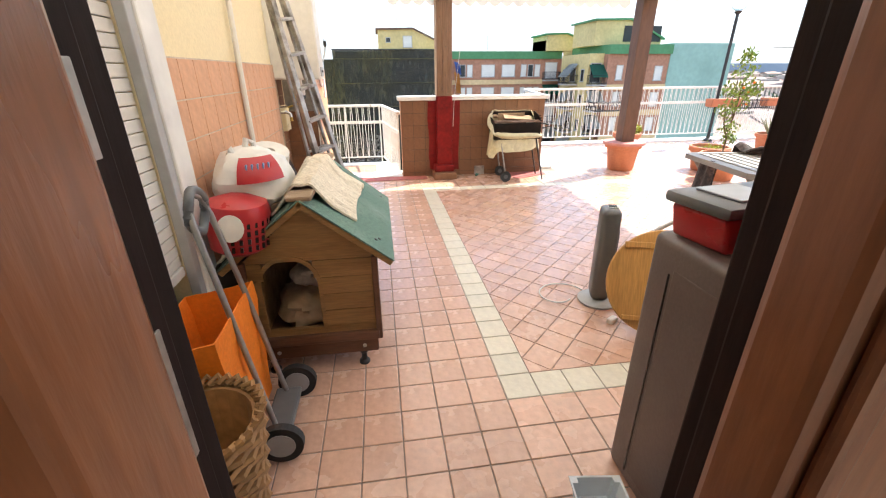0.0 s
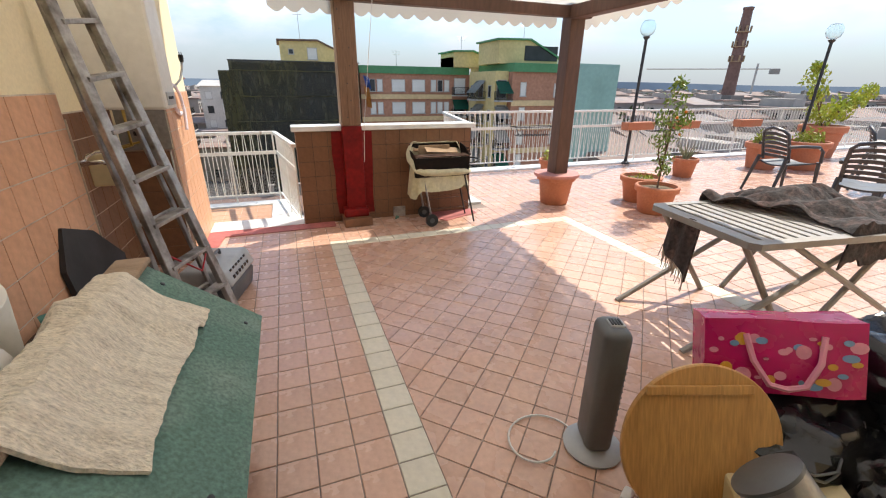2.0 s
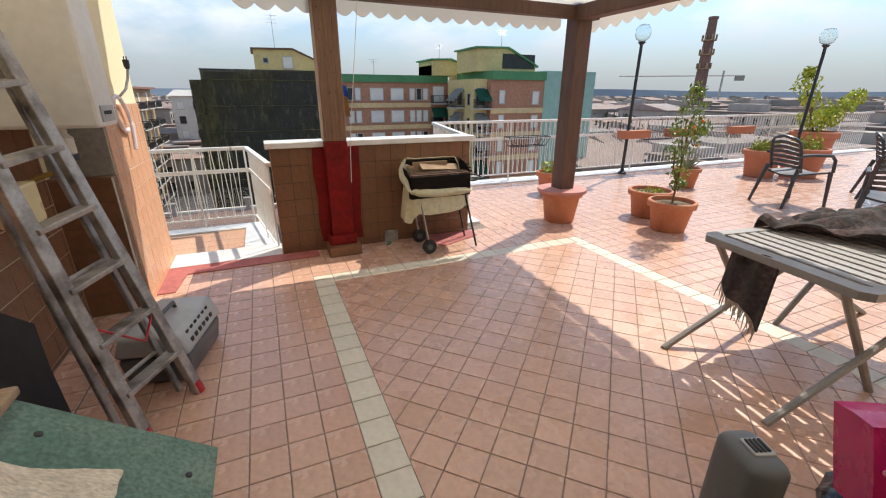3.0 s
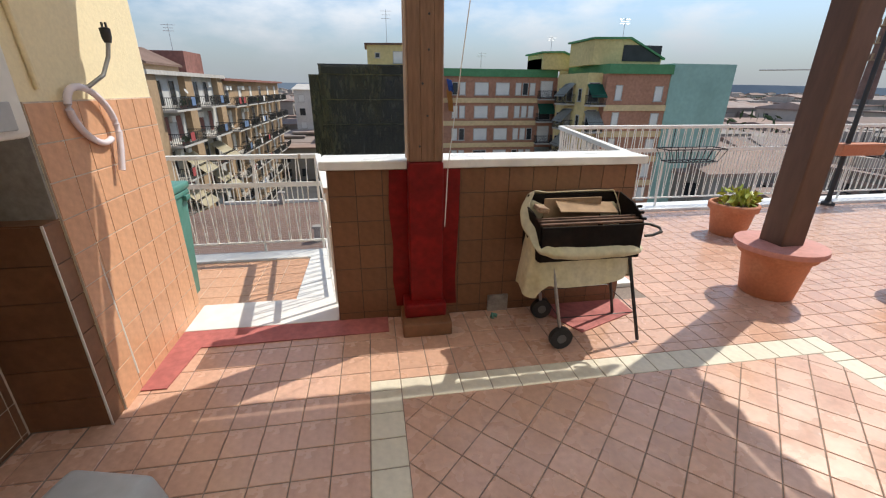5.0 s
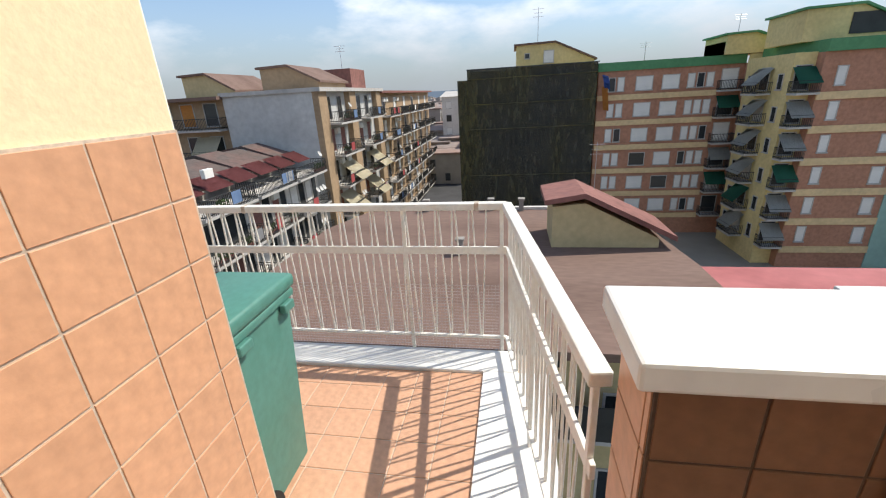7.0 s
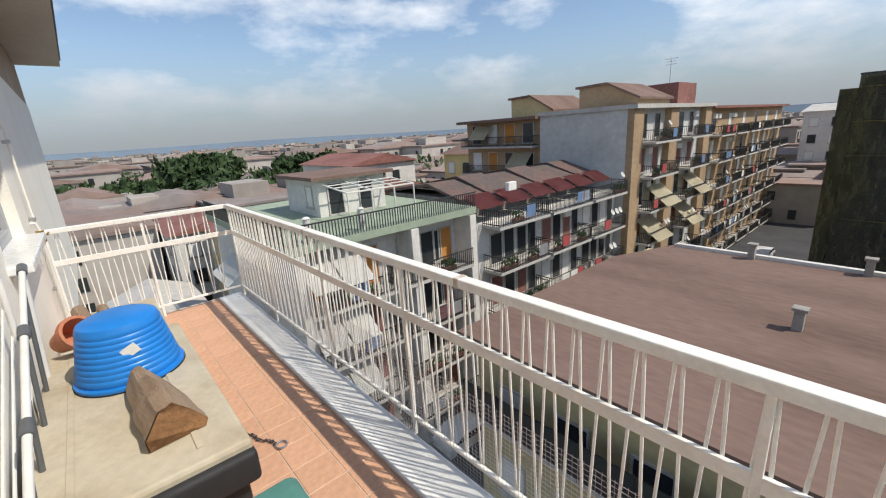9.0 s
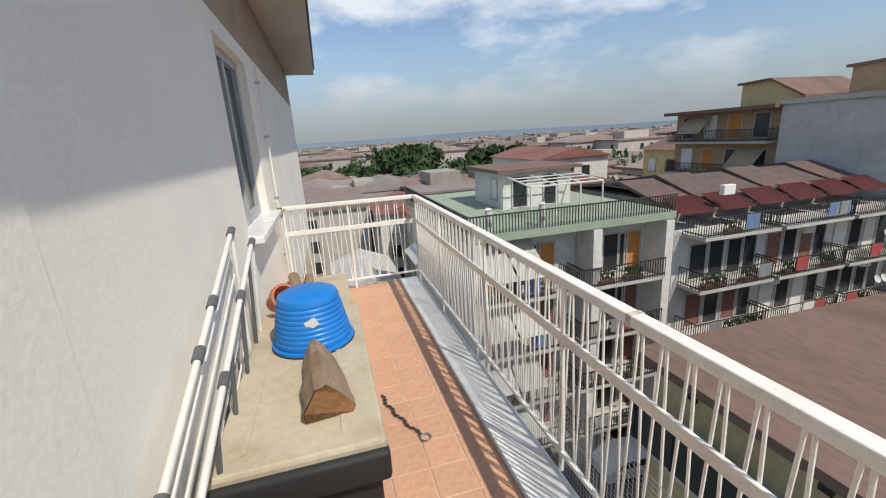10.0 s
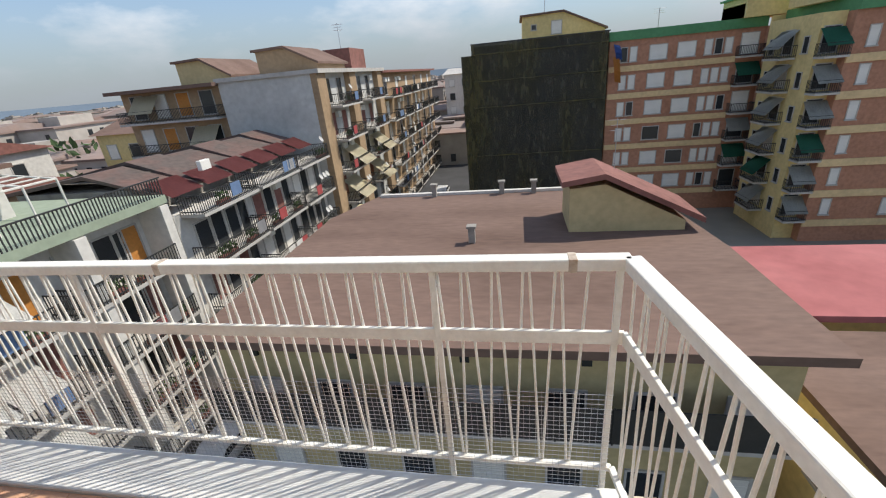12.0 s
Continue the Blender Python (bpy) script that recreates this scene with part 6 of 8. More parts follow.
wb = thing("wicker_basket", Matrix.Translation((-1.49, 1.50, 0)) @ Matrix.Diagonal((1.2, 1.2, 1.12, 1)), "tall brown wicker basket by the door", "basket")
for i in range(15):
    b = bmesh.new()
    r = 0.105 + 0.045 * i / 14
    pts = [(r * math.cos(2 * math.pi * k / 30) + 0.005 * (-1) ** (k + i) * math.cos(2 * math.pi * k / 30), r * math.sin(2 * math.pi * k / 30) + 0.005 * (-1) ** (k + i) * math.sin(2 * math.pi * k / 30), 0.02 + 0.028 * i) for k in range(30)]
    tube(b, pts, 0.011, 6, True)
    part("strand", b, M_WICKER, wb)
b = bmesh.new()
lathe(b, [(0.09, 0.005), (0.105, 0.02), (0.138, 0.42), (0.13, 0.42), (0.098, 0.03)], 24)
part("body", b, M_WICKER, wb)
b = bmesh.new()
for k in range(36):
    a0, a1 = 2 * math.pi * k / 36, 2 * math.pi * (k + 1.6) / 36
    tube(b, [(0.145 * math.cos(a0), 0.145 * math.sin(a0), 0.425), (0.158 * math.cos((a0 + a1) / 2), 0.158 * math.sin((a0 + a1) / 2), 0.445), (0.142 * math.cos(a1), 0.142 * math.sin(a1), 0.43)], 0.009, 5)
part("braided_rim", b, M_WICKER, wb)
tub = thing("plastic_tub", pose(-0.24, 1.38, 0, 0, 0, -8), "small clear plastic food tub on the floor", "tub")
b = bmesh.new()
rect = [(-0.085, -0.065), (0.085, -0.065), (0.085, 0.065), (-0.085, 0.065)]
for s0, s1, z0, z1 in ((0.86, 1.0, 0.004, 0.085), (1.0, 1.07, 0.085, 0.087)):
    A = [b.verts.new((x * s0, y * s0, z0)) for x, y in rect]
    B = [b.verts.new((x * s1, y * s1, z1)) for x, y in rect]
    for i in range(4):
        b.faces.new((A[i], A[(i + 1) % 4], B[(i + 1) % 4], B[i]))
    if z0 < 0.01:
        b.faces.new(A)
bmesh.ops.remove_doubles(b, verts=b.verts[:], dist=0.0005)
bmesh.ops.bevel(b, geom=[e for e in b.edges if abs(e.verts[0].co.z - e.verts[1].co.z) > 0.03], offset=0.02, segments=4, affect="EDGES")
bmesh.ops.solidify(b, geom=b.faces[:], thickness=0.002)
part("tub", b, mat("milky_plastic", (0.72, 0.76, 0.80), 0.3, 20, 0.03, 3, 0.1, 0.0), tub, "", True)

# ---- cabinet and what stands on it ----
cb = thing("resin_cabinet", Matrix.Translation((0.2, 1.28, 0)), "taupe resin storage cabinet against the house wall", "cabinet")
part("body", rbox(-0.29, 0.42, -0.33, 0.31, 0.0, 0.965, 0.03, None, 4), M_CABINET, cb, "", True)
part("groove", rbox(-0.2925, -0.285, 0.20, 0.207, 0.05, 0.86, 0.001), M_BAGB, cb)
part("door_panel", rbox(-0.292, -0.28, -0.28, 0.19, 0.06, 0.88, 0.004), M_CABINET, cb)
tb = thing("tool_box", pose(0.09, 1.47, 0.967, 0, 0, 8), "red plastic tool box with a grey lid", "tool box")
b = bmesh.new()
prism(b, [(-0.15, 0), (0.15, 0), (0.175, 0.10), (-0.175, 0.10)], -0.09, 0.09, Matrix.Rotation(radians(90), 4, "X"))
soft(b, 0.012, 3)
part("body", b, M_PLASTR, tb, "", True)
part("lid", rbox(-0.19, 0.19, -0.105, 0.105, 0.101, 0.135, 0.012), M_PLASTG, tb, "grey lid with a tray", True)
part("lid_tray", rbox(-0.12, 0.02, -0.07, 0.07, 0.136, 0.142, 0.002), M_PLASTL, tb)
part("handle", rbox(0.03, 0.16, -0.02, 0.02, 0.136, 0.148, 0.005), M_PLASTG, tb)
rb = thing("snack_bag", pose(-0.01, 1.26, 0.967, 0, 0, 35), "large crumpled red foil bag", "bag")
b = bmesh.new()
blob(b, (0, 0, 0.2), (0.13, 0.06, 0.2), 21.0, 0.22, 0.75, 30, 24, 2.2)
part("sack", b, mat("red_foil", (0.34, 0.014, 0.03), 0.22, 14, 0.15, 6, 0.3, 0.7, metal=0.3), rb, "", True)
b = bmesh.new()
for k in range(4):
    box(b, -0.09 + 0.03 * k, -0.07 + 0.03 * k, -0.078, -0.07, 0.12, 0.18)
part("lettering", b, M_PAPER, rb)
bt = thing("water_bottle", Matrix.Translation((0.26, 1.2, 0.967)), "clear plastic water bottle with a blue label", "bottle")
b = bmesh.new()
lathe(b, [(0.035, 0), (0.04, 0.01), (0.04, 0.15), (0.03, 0.19), (0.014, 0.21), (0.014, 0.23)], 18)
part("bottle", b, M_PLASTL, bt, "", True)
b = bmesh.new()
lathe(b, [(0.041, 0.06), (0.0415, 0.061), (0.0415, 0.12), (0.041, 0.121)], 18)
part("label", b, M_PRINTB, bt)
sk = thing("socket_box", Matrix.Translation((-0.094, 1.12, 0.72)), "white surface socket box on the cabinet side", "socket box")
part("case", rbox(-0.05, 0.0, -0.075, 0.075, -0.05, 0.05, 0.008), M_PLASTW, sk)
for y in (-0.035, 0.035):
    for dz in (-0.012, 0.0, 0.012):
        b = bmesh.new()
        rod(b, (-0.0595, y, dz), (-0.0578, y, dz), 0.003, seg=8)
        part("socket_hole", b, M_BLACK, sk)
    part("flap", rbox(-0.058, -0.05, y - 0.028, y + 0.028, -0.035, 0.035, 0.004), M_PLASTW, sk)

# ---- heater, round board, cooker and bags ----
ht = thing("tower_heater", pose(0.46, 2.73, 0, 0, 0, -20), "grey tower fan heater on a round foot", "heater")
b = bmesh.new()
lathe(b, [(0.125, 0.0), (0.13, 0.015), (0.11, 0.03), (0.03, 0.04)], 26)
part("foot", b, M_PLASTL, ht, "light grey round foot", True)
part("tower", rbox(-0.06, 0.055, -0.082, 0.082, 0.038, 0.65, 0.035, None, 4), M_PLASTG, ht, "", True)
part("grille", rbox(0.045, 0.058, -0.055, 0.055, 0.12, 0.52, 0.004), M_RUBBER, ht, "black front grille")
for k in range(12):
    part("louvre", rbox(0.057, 0.061, -0.054, 0.054, 0.14 + 0.03 * k, 0.147 + 0.03 * k, 0.001), M_PLASTG, ht)
part("control_panel", rbox(-0.025, 0.035, -0.03, 0.03, 0.645, 0.656, 0.004), M_PLASTL, ht)
for k in range(4):
    part("button", rbox(-0.02 + 0.012 * k, -0.012 + 0.012 * k, -0.022, 0.022, 0.656, 0.662, 0.002), M_BLACK, ht)
bm = bmesh.new()
tube(bm, [(0.44, 2.70, 0.012)] + [(0.31 + 0.13 * math.cos(0.22 * k - 1.0) - 0.004 * k, 2.85 + 0.13 * math.sin(0.22 * k - 1.0), 0.008 + 0.0003 * k) for k in range(30)], 0.005, 8)
solo("extension_lead", bm, M_PLASTW, "white power cord looped on the tiles", "cable", smooth=True)
bm = rbox(-0.035, 0.035, -0.02, 0.02, 0, 0.035, 0.01, pose(0.42, 2.47, 0.0, 0, 0, 30))
solo("power_plug", bm, M_PLASTW, "white mains plug lying on the tiles", "plug")
bd = thing("round_board", pose(0.60, 2.29, 0.005, -20, 0, -19), "round varnished wooden table top leaning on edge", "table top")
b = bmesh.new()
lathe(b, [(0.30, -0.011), (0.305, -0.006), (0.305, 0.006), (0.30, 0.011)], 56, Matrix.Translation((0, 0, 0.305)) @ Matrix.Rotation(radians(90), 4, "X"))
part("disc", b, M_WOODB, bd, "", False)
part("batten", rbox(-0.22, 0.18, -0.026, -0.0115, 0.50, 0.535, 0.004), M_WOODB, bd)
part("batten", rbox(-0.21, 0.21, -0.024, -0.0115, 0.08, 0.11, 0.004), M_WOODB, bd)
fr = thing("kitchen_machine", pose(0.86, 2.2, 0, 0, 0, -32), "cream enamel kitchen machine with a clear lid", "machine")
part("case", rbox(-0.2, 0.2, -0.15, 0.15, 0.03, 0.2, 0.012), M_CREAMP, fr)
part("base", rbox(-0.195, 0.195, -0.145, 0.145, 0.0, 0.03, 0.006), M_RUBBER, fr, "black base")
b = bmesh.new()
lathe(b, [(0.11, 0.2), (0.115, 0.205), (0.1, 0.215), (0.03, 0.235)], 28, Matrix.Translation((-0.04, 0, 0)))
part("lid", b, M_PLASTL, fr, "clouded round lid", True)
b = bmesh.new()
tube(b, [(-0.07, 0, 0.225), (-0.065, 0, 0.255), (-0.015, 0, 0.255), (-0.01, 0, 0.225)], 0.012, 8)
part("knob", b, M_PLASTW, fr, "", True)
ck = thing("slow_cooker", pose(0.66, 2.05, 0.285, -48, -6, 18) @ Matrix.Scale(0.82, 4), "satin steel cooker with black base leaning on a board", "cooker")
b = bmesh.new()
lathe(b, [(0.105, 0.03), (0.12, 0.03), (0.128, 0.2), (0.12, 0.2)], 30)
part("pot", b, M_BANNER, ck, "satin grey steel body", True)
b = bmesh.new()
lathe(b, [(0.09, 0.0), (0.122, 0.004), (0.124, 0.03), (0.1, 0.031)], 30)
part("base", b, M_RUBBER, ck, "black plastic base", True)
b = bmesh.new()
lathe(b, [(0.132, 0.2), (0.132, 0.215), (0.11, 0.225), (0.02, 0.232)], 30)
part("lid", b, M_PLASTG, ck, "dark grey lid", True)
for s in (-1, 1):
    part("handle", rbox(s * 0.15 - 0.03, s * 0.15 + 0.03, -0.04, 0.04, 0.15, 0.2, 0.012), M_RUBBER, ck)
bm = bmesh.new()
pts = []
for k in range(46):
    a = k * 0.32
    pts.append((0.99 + 0.10 * math.cos(a) + 0.01 * math.sin(k * 1.7), 2.22 + 0.07 * math.sin(a), 0.215 + 0.0015 * k + 0.012 * abs(math.sin(k * 0.9))))
tube(bm, pts, 0.005, 6)
solo("extension_lead", bm, M_PLASTG, "grey power cord coiled on the kitchen machine", "cable", smooth=True)
for c, r, sd, lab in (((1.16, 2.44, 0.19), (0.33, 0.29, 0.21), 31, "full shiny black bin bag under a pink bag"), ((1.62, 2.30, 0.29), (0.30, 0.28, 0.31), 35, "tall knotted black bin bag"), ((1.28, 2.02, 0.15), (0.22, 0.18, 0.16), 39, "small black bin bag on the floor")):
    bm = bmesh.new()
    blob(bm, c, r, sd, 0.3, 0.85, 40, 28, 1.9)
    solo("bin_bag", bm, M_BAGB, lab, "bag", group="black bin bags", smooth=True)
bm = bmesh.new()
blob(bm, (0.92, 1.86, 0.10), (0.18, 0.13, 0.11), 44, 0.28, 0.85, 32, 22, 2.0)
solo("plastic_bag", bm, M_BAGG, "bright green plastic bag on the floor", "bag", smooth=True)
pk = thing("travel_bag", pose(1.10, 2.47, 0.375, -16, -7, -36), "pink vinyl travel bag with a printed pattern", "bag")
b = bmesh.new()
box(b, -0.27, 0.27, -0.085, 0.085, 0.0, 0.295)
bmesh.ops.subdivide_edges(b, edges=b.edges[:], cuts=6, use_grid_fill=True)
for v in b.verts:
    s = (1 - (v.co.x / 0.28) ** 2) * (1 - abs(v.co.z - 0.13) / 0.2)
    v.co.y += math.copysign(0.03 * s, v.co.y)
    v.co.z += 0.012 * noise.noise(v.co * 8)
part("shell", b, M_PINK, pk, "", True)
b = bmesh.new()
for s in (-1, 1):
    tube(b, [(s * 0.13, -0.10, 0.24), (s * 0.11, -0.125, 0.14), (s * 0.06, -0.135, 0.05), (0, -0.135, 0.035)], 0.012, 6)
part("handle", b, M_PINKL, pk, "", True)
rr = random.Random(5)
for k in range(34):
    x, z, r = rr.uniform(-0.24, 0.24), rr.uniform(0.03, 0.23), rr.uniform(0.010, 0.030)
    bulge = 0.03 * (1 - (x / 0.28) ** 2) * (1 - abs(z - 0.13) / 0.2)
    b = bmesh.new()
    lathe(b, [(r, 0), (r, 0.002)], 14, Matrix.Translation((x, -0.0875 - bulge, z)) @ Matrix.Rotation(radians(90), 4, "X") @ Matrix.Diagonal((1, rr.uniform(0.5, 1.1), 1, 1)))
    part("print", b, (M_PINKL, M_PRINTY, M_PRINTB, M_PINKL)[k % 4], pk)

# ---- folding table, rug and chairs ----
tab = thing("folding_table", pose(2.40, 3.35, 0, 0, 0, -8), "grey-white folding garden table with a slotted top", "table")
TX, TY = 0.70, 0.44
b = bmesh.new()
CH = 0.045
oct_ = [(-TX + CH, -TY), (TX - CH, -TY), (TX, -TY + CH), (TX, TY - CH), (TX - CH, TY), (-TX + CH, TY), (-TX, TY - CH), (-TX, -TY + CH)]
for i in range(8):
    (x0, y0), (x1, y1) = oct_[i], oct_[(i + 1) % 8]
    prism(b, [(x0, y0), (x1, y1), (x1 * 0.9, y1 * 0.86), (x0 * 0.9, y0 * 0.86)], 0.695, 0.735)
part("rim", b, M_TABLE, tab)
for i in range(16):
    x = -TX * 0.9 + 0.012 + i * (TX * 1.8 - 0.024) / 15
    half = TY * 0.87
    part("slat", rbox(x - 0.028, x + 0.028, -half, half, 0.712, 0.73, 0.004), M_TABLE, tab)
for y in (-0.12, 0.12):
    part("cross_slat", rbox(-TX * 0.9, TX * 0.9, y - 0.02, y + 0.02, 0.70, 0.7115, 0.003), M_TABLE, tab)
for y in (-0.34, 0.34):
    for x0, x1 in ((-1.0, 0.35), (1.0, -0.35), (-0.62, -0.1), (0.62, 0.1)):
        b = bmesh.new()
        rod(b, (x0 * 0.9, y, 0.0), (x1 if abs(x0) == 1.0 else x0 * 1.05, y, 0.7), 0.02, 0.02, 8)
        if abs(x0) != 1.0:
            b.clear()
            rod(b, (x1, y + 0.045, 0.0), (x0, y + 0.045, 0.7), 0.02, 0.02, 8)
        part("leg", b, M_TABLE, tab)


def rug_f(u, v):
    x, y = -0.22 + (0.95 - 0.3 * abs(v - 0.5)) * u + 0.12 * math.sin(v * 5), -0.58 + 1.08 * v
    edge = max(0.0, -0.45 - y) + max(0.0, y - 0.45) * 1.0
    z = 0.745 + 0.14 * abs(noise.noise(Vector((u * 3.5, v * 3.5, 1)))) + 0.05 * abs(noise.noise(Vector((u * 9, v * 8, 4)))) + 0.05 * math.exp(-((v - 0.5 - 0.3 * u) / 0.1) ** 2)
    if y < -0.45:
        z -= (-0.45 - y) * 1.6
        y = -0.45 - (-0.45 - y) * 0.25
    if y > 0.45:
        z -= (y - 0.45) * 1.6
        y = 0.45 + (y - 0.45) * 0.25
    c, s = math.cos(radians(-5)), math.sin(radians(-5))
    return (2.53 + c * x - s * y, 3.37 + s * x + c * y, z)


rug = solo("rug", sheet(40, 40, rug_f, 0.012), M_RUG, "dark patterned woven rug thrown over the table", "rug", smooth=True)


def rug_side(u, v):
    y = 0.1 + 0.3 * u
    x = -0.73 - 0.03 * v + 0.01 * math.sin(u * 14)
    return (2.43 + x + 0.1 * u, 3.30 + y, 0.71 - (0.22 + 0.16 * (1 - u)) * v + 0.03 * math.sin(u * 6))


rug_end = thing("rug", Matrix.Identity(4), "dark fringed end of a rug hanging off the table", "rug")
part("cloth", sheet(16, 12, rug_side, 0.012), M_RUG, rug_end, "", True)
b = bmesh.new()
for k in range(30):
    p0 = Vector(rug_side(k / 29, 1.0))
    rod(b, p0, p0 + Vector((0.012 * math.sin(k * 2.1), 0.015 * math.cos(k * 1.3), -0.07 - 0.015 * (k % 3))), 0.004, 0.002, 5)
part("fringe", b, M_FRINGE, rug_end, "pale knotted fringe")


def chair(m, label):
    ch = thing("garden_chair", m, label, "chair", "dark garden chairs")
    part("seat", sheet(10, 10, lambda u, v: (-0.22 + 0.44 * u, -0.22 + 0.44 * v, 0.43 - 0.03 * math.sin(math.pi * u) + 0.02 * v), 0.02), M_CHAIR, ch, "", True)
    def back(u, v):
        return Vector((-0.21 + 0.42 * u, -0.24 - 0.10 * v + 0.05 * (2 * u - 1) ** 2, 0.45 + 0.43 * v - 0.05 * (2 * u - 1) ** 2 * v))
    b = bmesh.new()
    tube(b, [back(0, 0), back(0, 0.5), back(0.03, 0.92), back(0.15, 1.0), back(0.5, 1.02), back(0.85, 1.0), back(0.97, 0.92), back(1, 0.5), back(1, 0)], 0.02, 8)
    part("back_frame", b, M_CHAIR, ch, "", True)
    for k in range(6):
        v0 = 0.12 + 0.135 * k
        part("back_slat", sheet(8, 1, lambda u, v: back(0.03 + 0.94 * u, v0 + 0.095 * v), 0.01), M_CHAIR, ch)
    for s in (-1, 1):
        b = bmesh.new()
        tube(b, [(s * 0.24, -0.27, 0.66), (s * 0.26, -0.1, 0.67), (s * 0.26, 0.14, 0.66), (s * 0.25, 0.22, 0.60), (s * 0.25, 0.24, 0.45)], 0.02, 8)
        part("armrest", b, M_CHAIR, ch, "", True)
        b = bmesh.new()
        rod(b, (s * 0.25, 0.27, 0.0), (s * 0.24, 0.22, 0.46), 0.018, 0.026, 8)
        part("leg", b, M_CHAIR, ch)
        b = bmesh.new()
        rod(b, (s * 0.25, -0.36, 0.0), (s * 0.22, -0.24, 0.5), 0.018, 0.026, 8)
        part("leg", b, M_CHAIR, ch)
    return ch


S = Matrix.Scale(1.12, 4)
c1 = chair(pose(6.55, 5.85, 0, 0, 0, -105) @ S, "dark grey resin garden chair with armrests")
copy_thing(c1, pose(5.75, 4.45, 0, 0, 0, -70))
copy_thing(c1, pose(8.3, 5.4, 0, 0, 0, -150))
dt = thing("garden_table", Matrix.Translation((7.7, 4.6, 0)), "black garden table beyond the chairs", "table")
part("tabletop", rbox(-0.5, 0.8, -0.5, 0.45, 0.70, 0.745, 0.012), M_CHAIR, dt)
for x in (-0.42, 0.72):
    for y in (-0.42, 0.37):
        part("leg", rbox(x - 0.05, x + 0.05, y - 0.05, y + 0.05, 0, 0.70, 0.01), M_CHAIR, dt)


# ---- pots and plants ----
def pot(name, m, r, h, label, category="plant pot", soil=True, group="clay pots"):
    ob = thing(name, m, label, category, group)
    b = bmesh.new()
    lathe(b, [(r * 0.68, 0), (r * 0.72, 0.01), (r * 0.9, h * 0.78), (r * 1.02, h * 0.8), (r * 1.04, h * 0.97), (r, h), (r * 0.9, h), (r * 0.86, h * 0.86), (r * 0.3, h * 0.85)], 32)
    part("pot", b, M_CLAY, ob, "", True)
    if soil:
        b = bmesh.new()
        rng2 = random.Random(int(r * 1000))
        lathe(b, [(r * 0.86, h * 0.86), (r * 0.6, h * 0.885), (r * 0.2, h * 0.9)], 24)
        for v in b.verts:
            v.co.z += rng2.uniform(-0.006, 0.01)
        part("soil", b, M_SOIL, ob)
    return ob


def leaves(count, centers, size, seed, material, parent, flat=0.8):
    vs, fs = leaf_cloud(count, centers, size, random.Random(seed), flat)
    me = bpy.data.meshes.new("foliage")
    me.from_pydata(vs, [], fs)
    me.materials.append(material)
    ob = new("foliage", me)
    ob.parent = parent
    return ob


bp = pot("plant_pot", Matrix.Translation((2.76, 6.44, 0)), 0.255, 0.42, "large clay pot round the foot of the post", soil=False)
b = bmesh.new()
lathe(b, [(0.30, 0.385), (0.305, 0.40), (0.30, 0.425), (0.05, 0.43)], 30)
part("saucer", b, mat("pink_saucer", (0.50, 0.22, 0.19), 0.7, 30, 0.1, 4, 0.2, 0.1), bp, "pink painted saucer on the pot", True)
lt = pot("lemon_tree", Matrix.Translation((3.74, 5.62, 0)), 0.26, 0.36, "young citrus tree in a clay pot", "plant")
b = bmesh.new()
tube(b, [(0, 0, 0.3), (0.01, 0.0, 0.55), (0.05, 0.02, 0.9), (0.07, 0.03, 1.25)], 0.012, 8)
tube(b, [(0.01, 0, 0.55), (-0.06, 0.03, 0.75), (-0.10, 0.02, 0.95)], 0.008, 6)
tube(b, [(0.05, 0.02, 0.9), (0.16, 0.03, 1.08), (0.24, 0.0, 1.2)], 0.007, 6)
tube(b, [(0.04, 0.02, 0.8), (-0.05, 0.0, 1.05), (-0.04, 0.0, 1.28)], 0.007, 6)
part("stem", b, M_BARK, lt, "", True)
leaves(900, [(0.05, 0.02, 1.2, 0.20), (-0.05, 0, 1.15, 0.16), (0.02, 0, 1.42, 0.16), (0.04, 0, 1.58, 0.09), (0.22, 0.0, 1.18, 0.12), (-0.08, 0.02, 0.92, 0.13), (0.04, 0, 0.98, 0.15), (0.0, 0, 0.72, 0.13), (0.06, 0.02, 0.55, 0.09)], 0.028, 11, M_LEAFG, lt)
for x, y, z in ((0.2, 0.05, 1.14), (0.1, -0.08, 1.0), (-0.02, -0.1, 1.2), (0.16, -0.05, 1.26)):
    b = bmesh.new()
    bmesh.ops.create_icosphere(b, subdivisions=2, radius=0.017, matrix=Matrix.Translation((x, y, z)))
    part("fruit", b, M_ORANGE, lt, "small orange fruit", True)
p = pot("plant_pot", Matrix.Translation((4.0, 6.16, 0)), 0.27, 0.36, "clay pot with dry soil and seedlings")
leaves(160, [(0, 0, 0.33, 0.17), (0.08, 0, 0.34, 0.1)], 0.02, 12, M_LEAFY, p, 0.2)
al = pot("aloe_plant", Matrix.Translation((6.15, 7.3, 0)), 0.22, 0.34, "spiky aloe in a small clay pot", "plant")
for k in range(16):
    a, o = k * 2.4, 0.10 + 0.16 * (k % 4) / 3
    b = bmesh.new()
    rod(b, (0, 0, 0.3), (o * math.cos(a), o * math.sin(a), 0.5 + 0.14 * ((k * 7) % 5) / 4), 0.02, 0.003, 5)
    part("leaf", b, M_ALOE, al)
p = pot("plant_pot", Matrix.Translation((3.62, 7.78, 0)), 0.24, 0.36, "clay pot with grassy shoots by the railing")
leaves(180, [(0, 0, 0.40, 0.19), (0.1, 0.0, 0.42, 0.14)], 0.045, 13, M_LEAFY, p, 0.6)
p = pot("potted_shrub", Matrix.Translation((8.45, 7.45, 0)), 0.34, 0.52, "clay pot with a low bright green shrub", "plant")
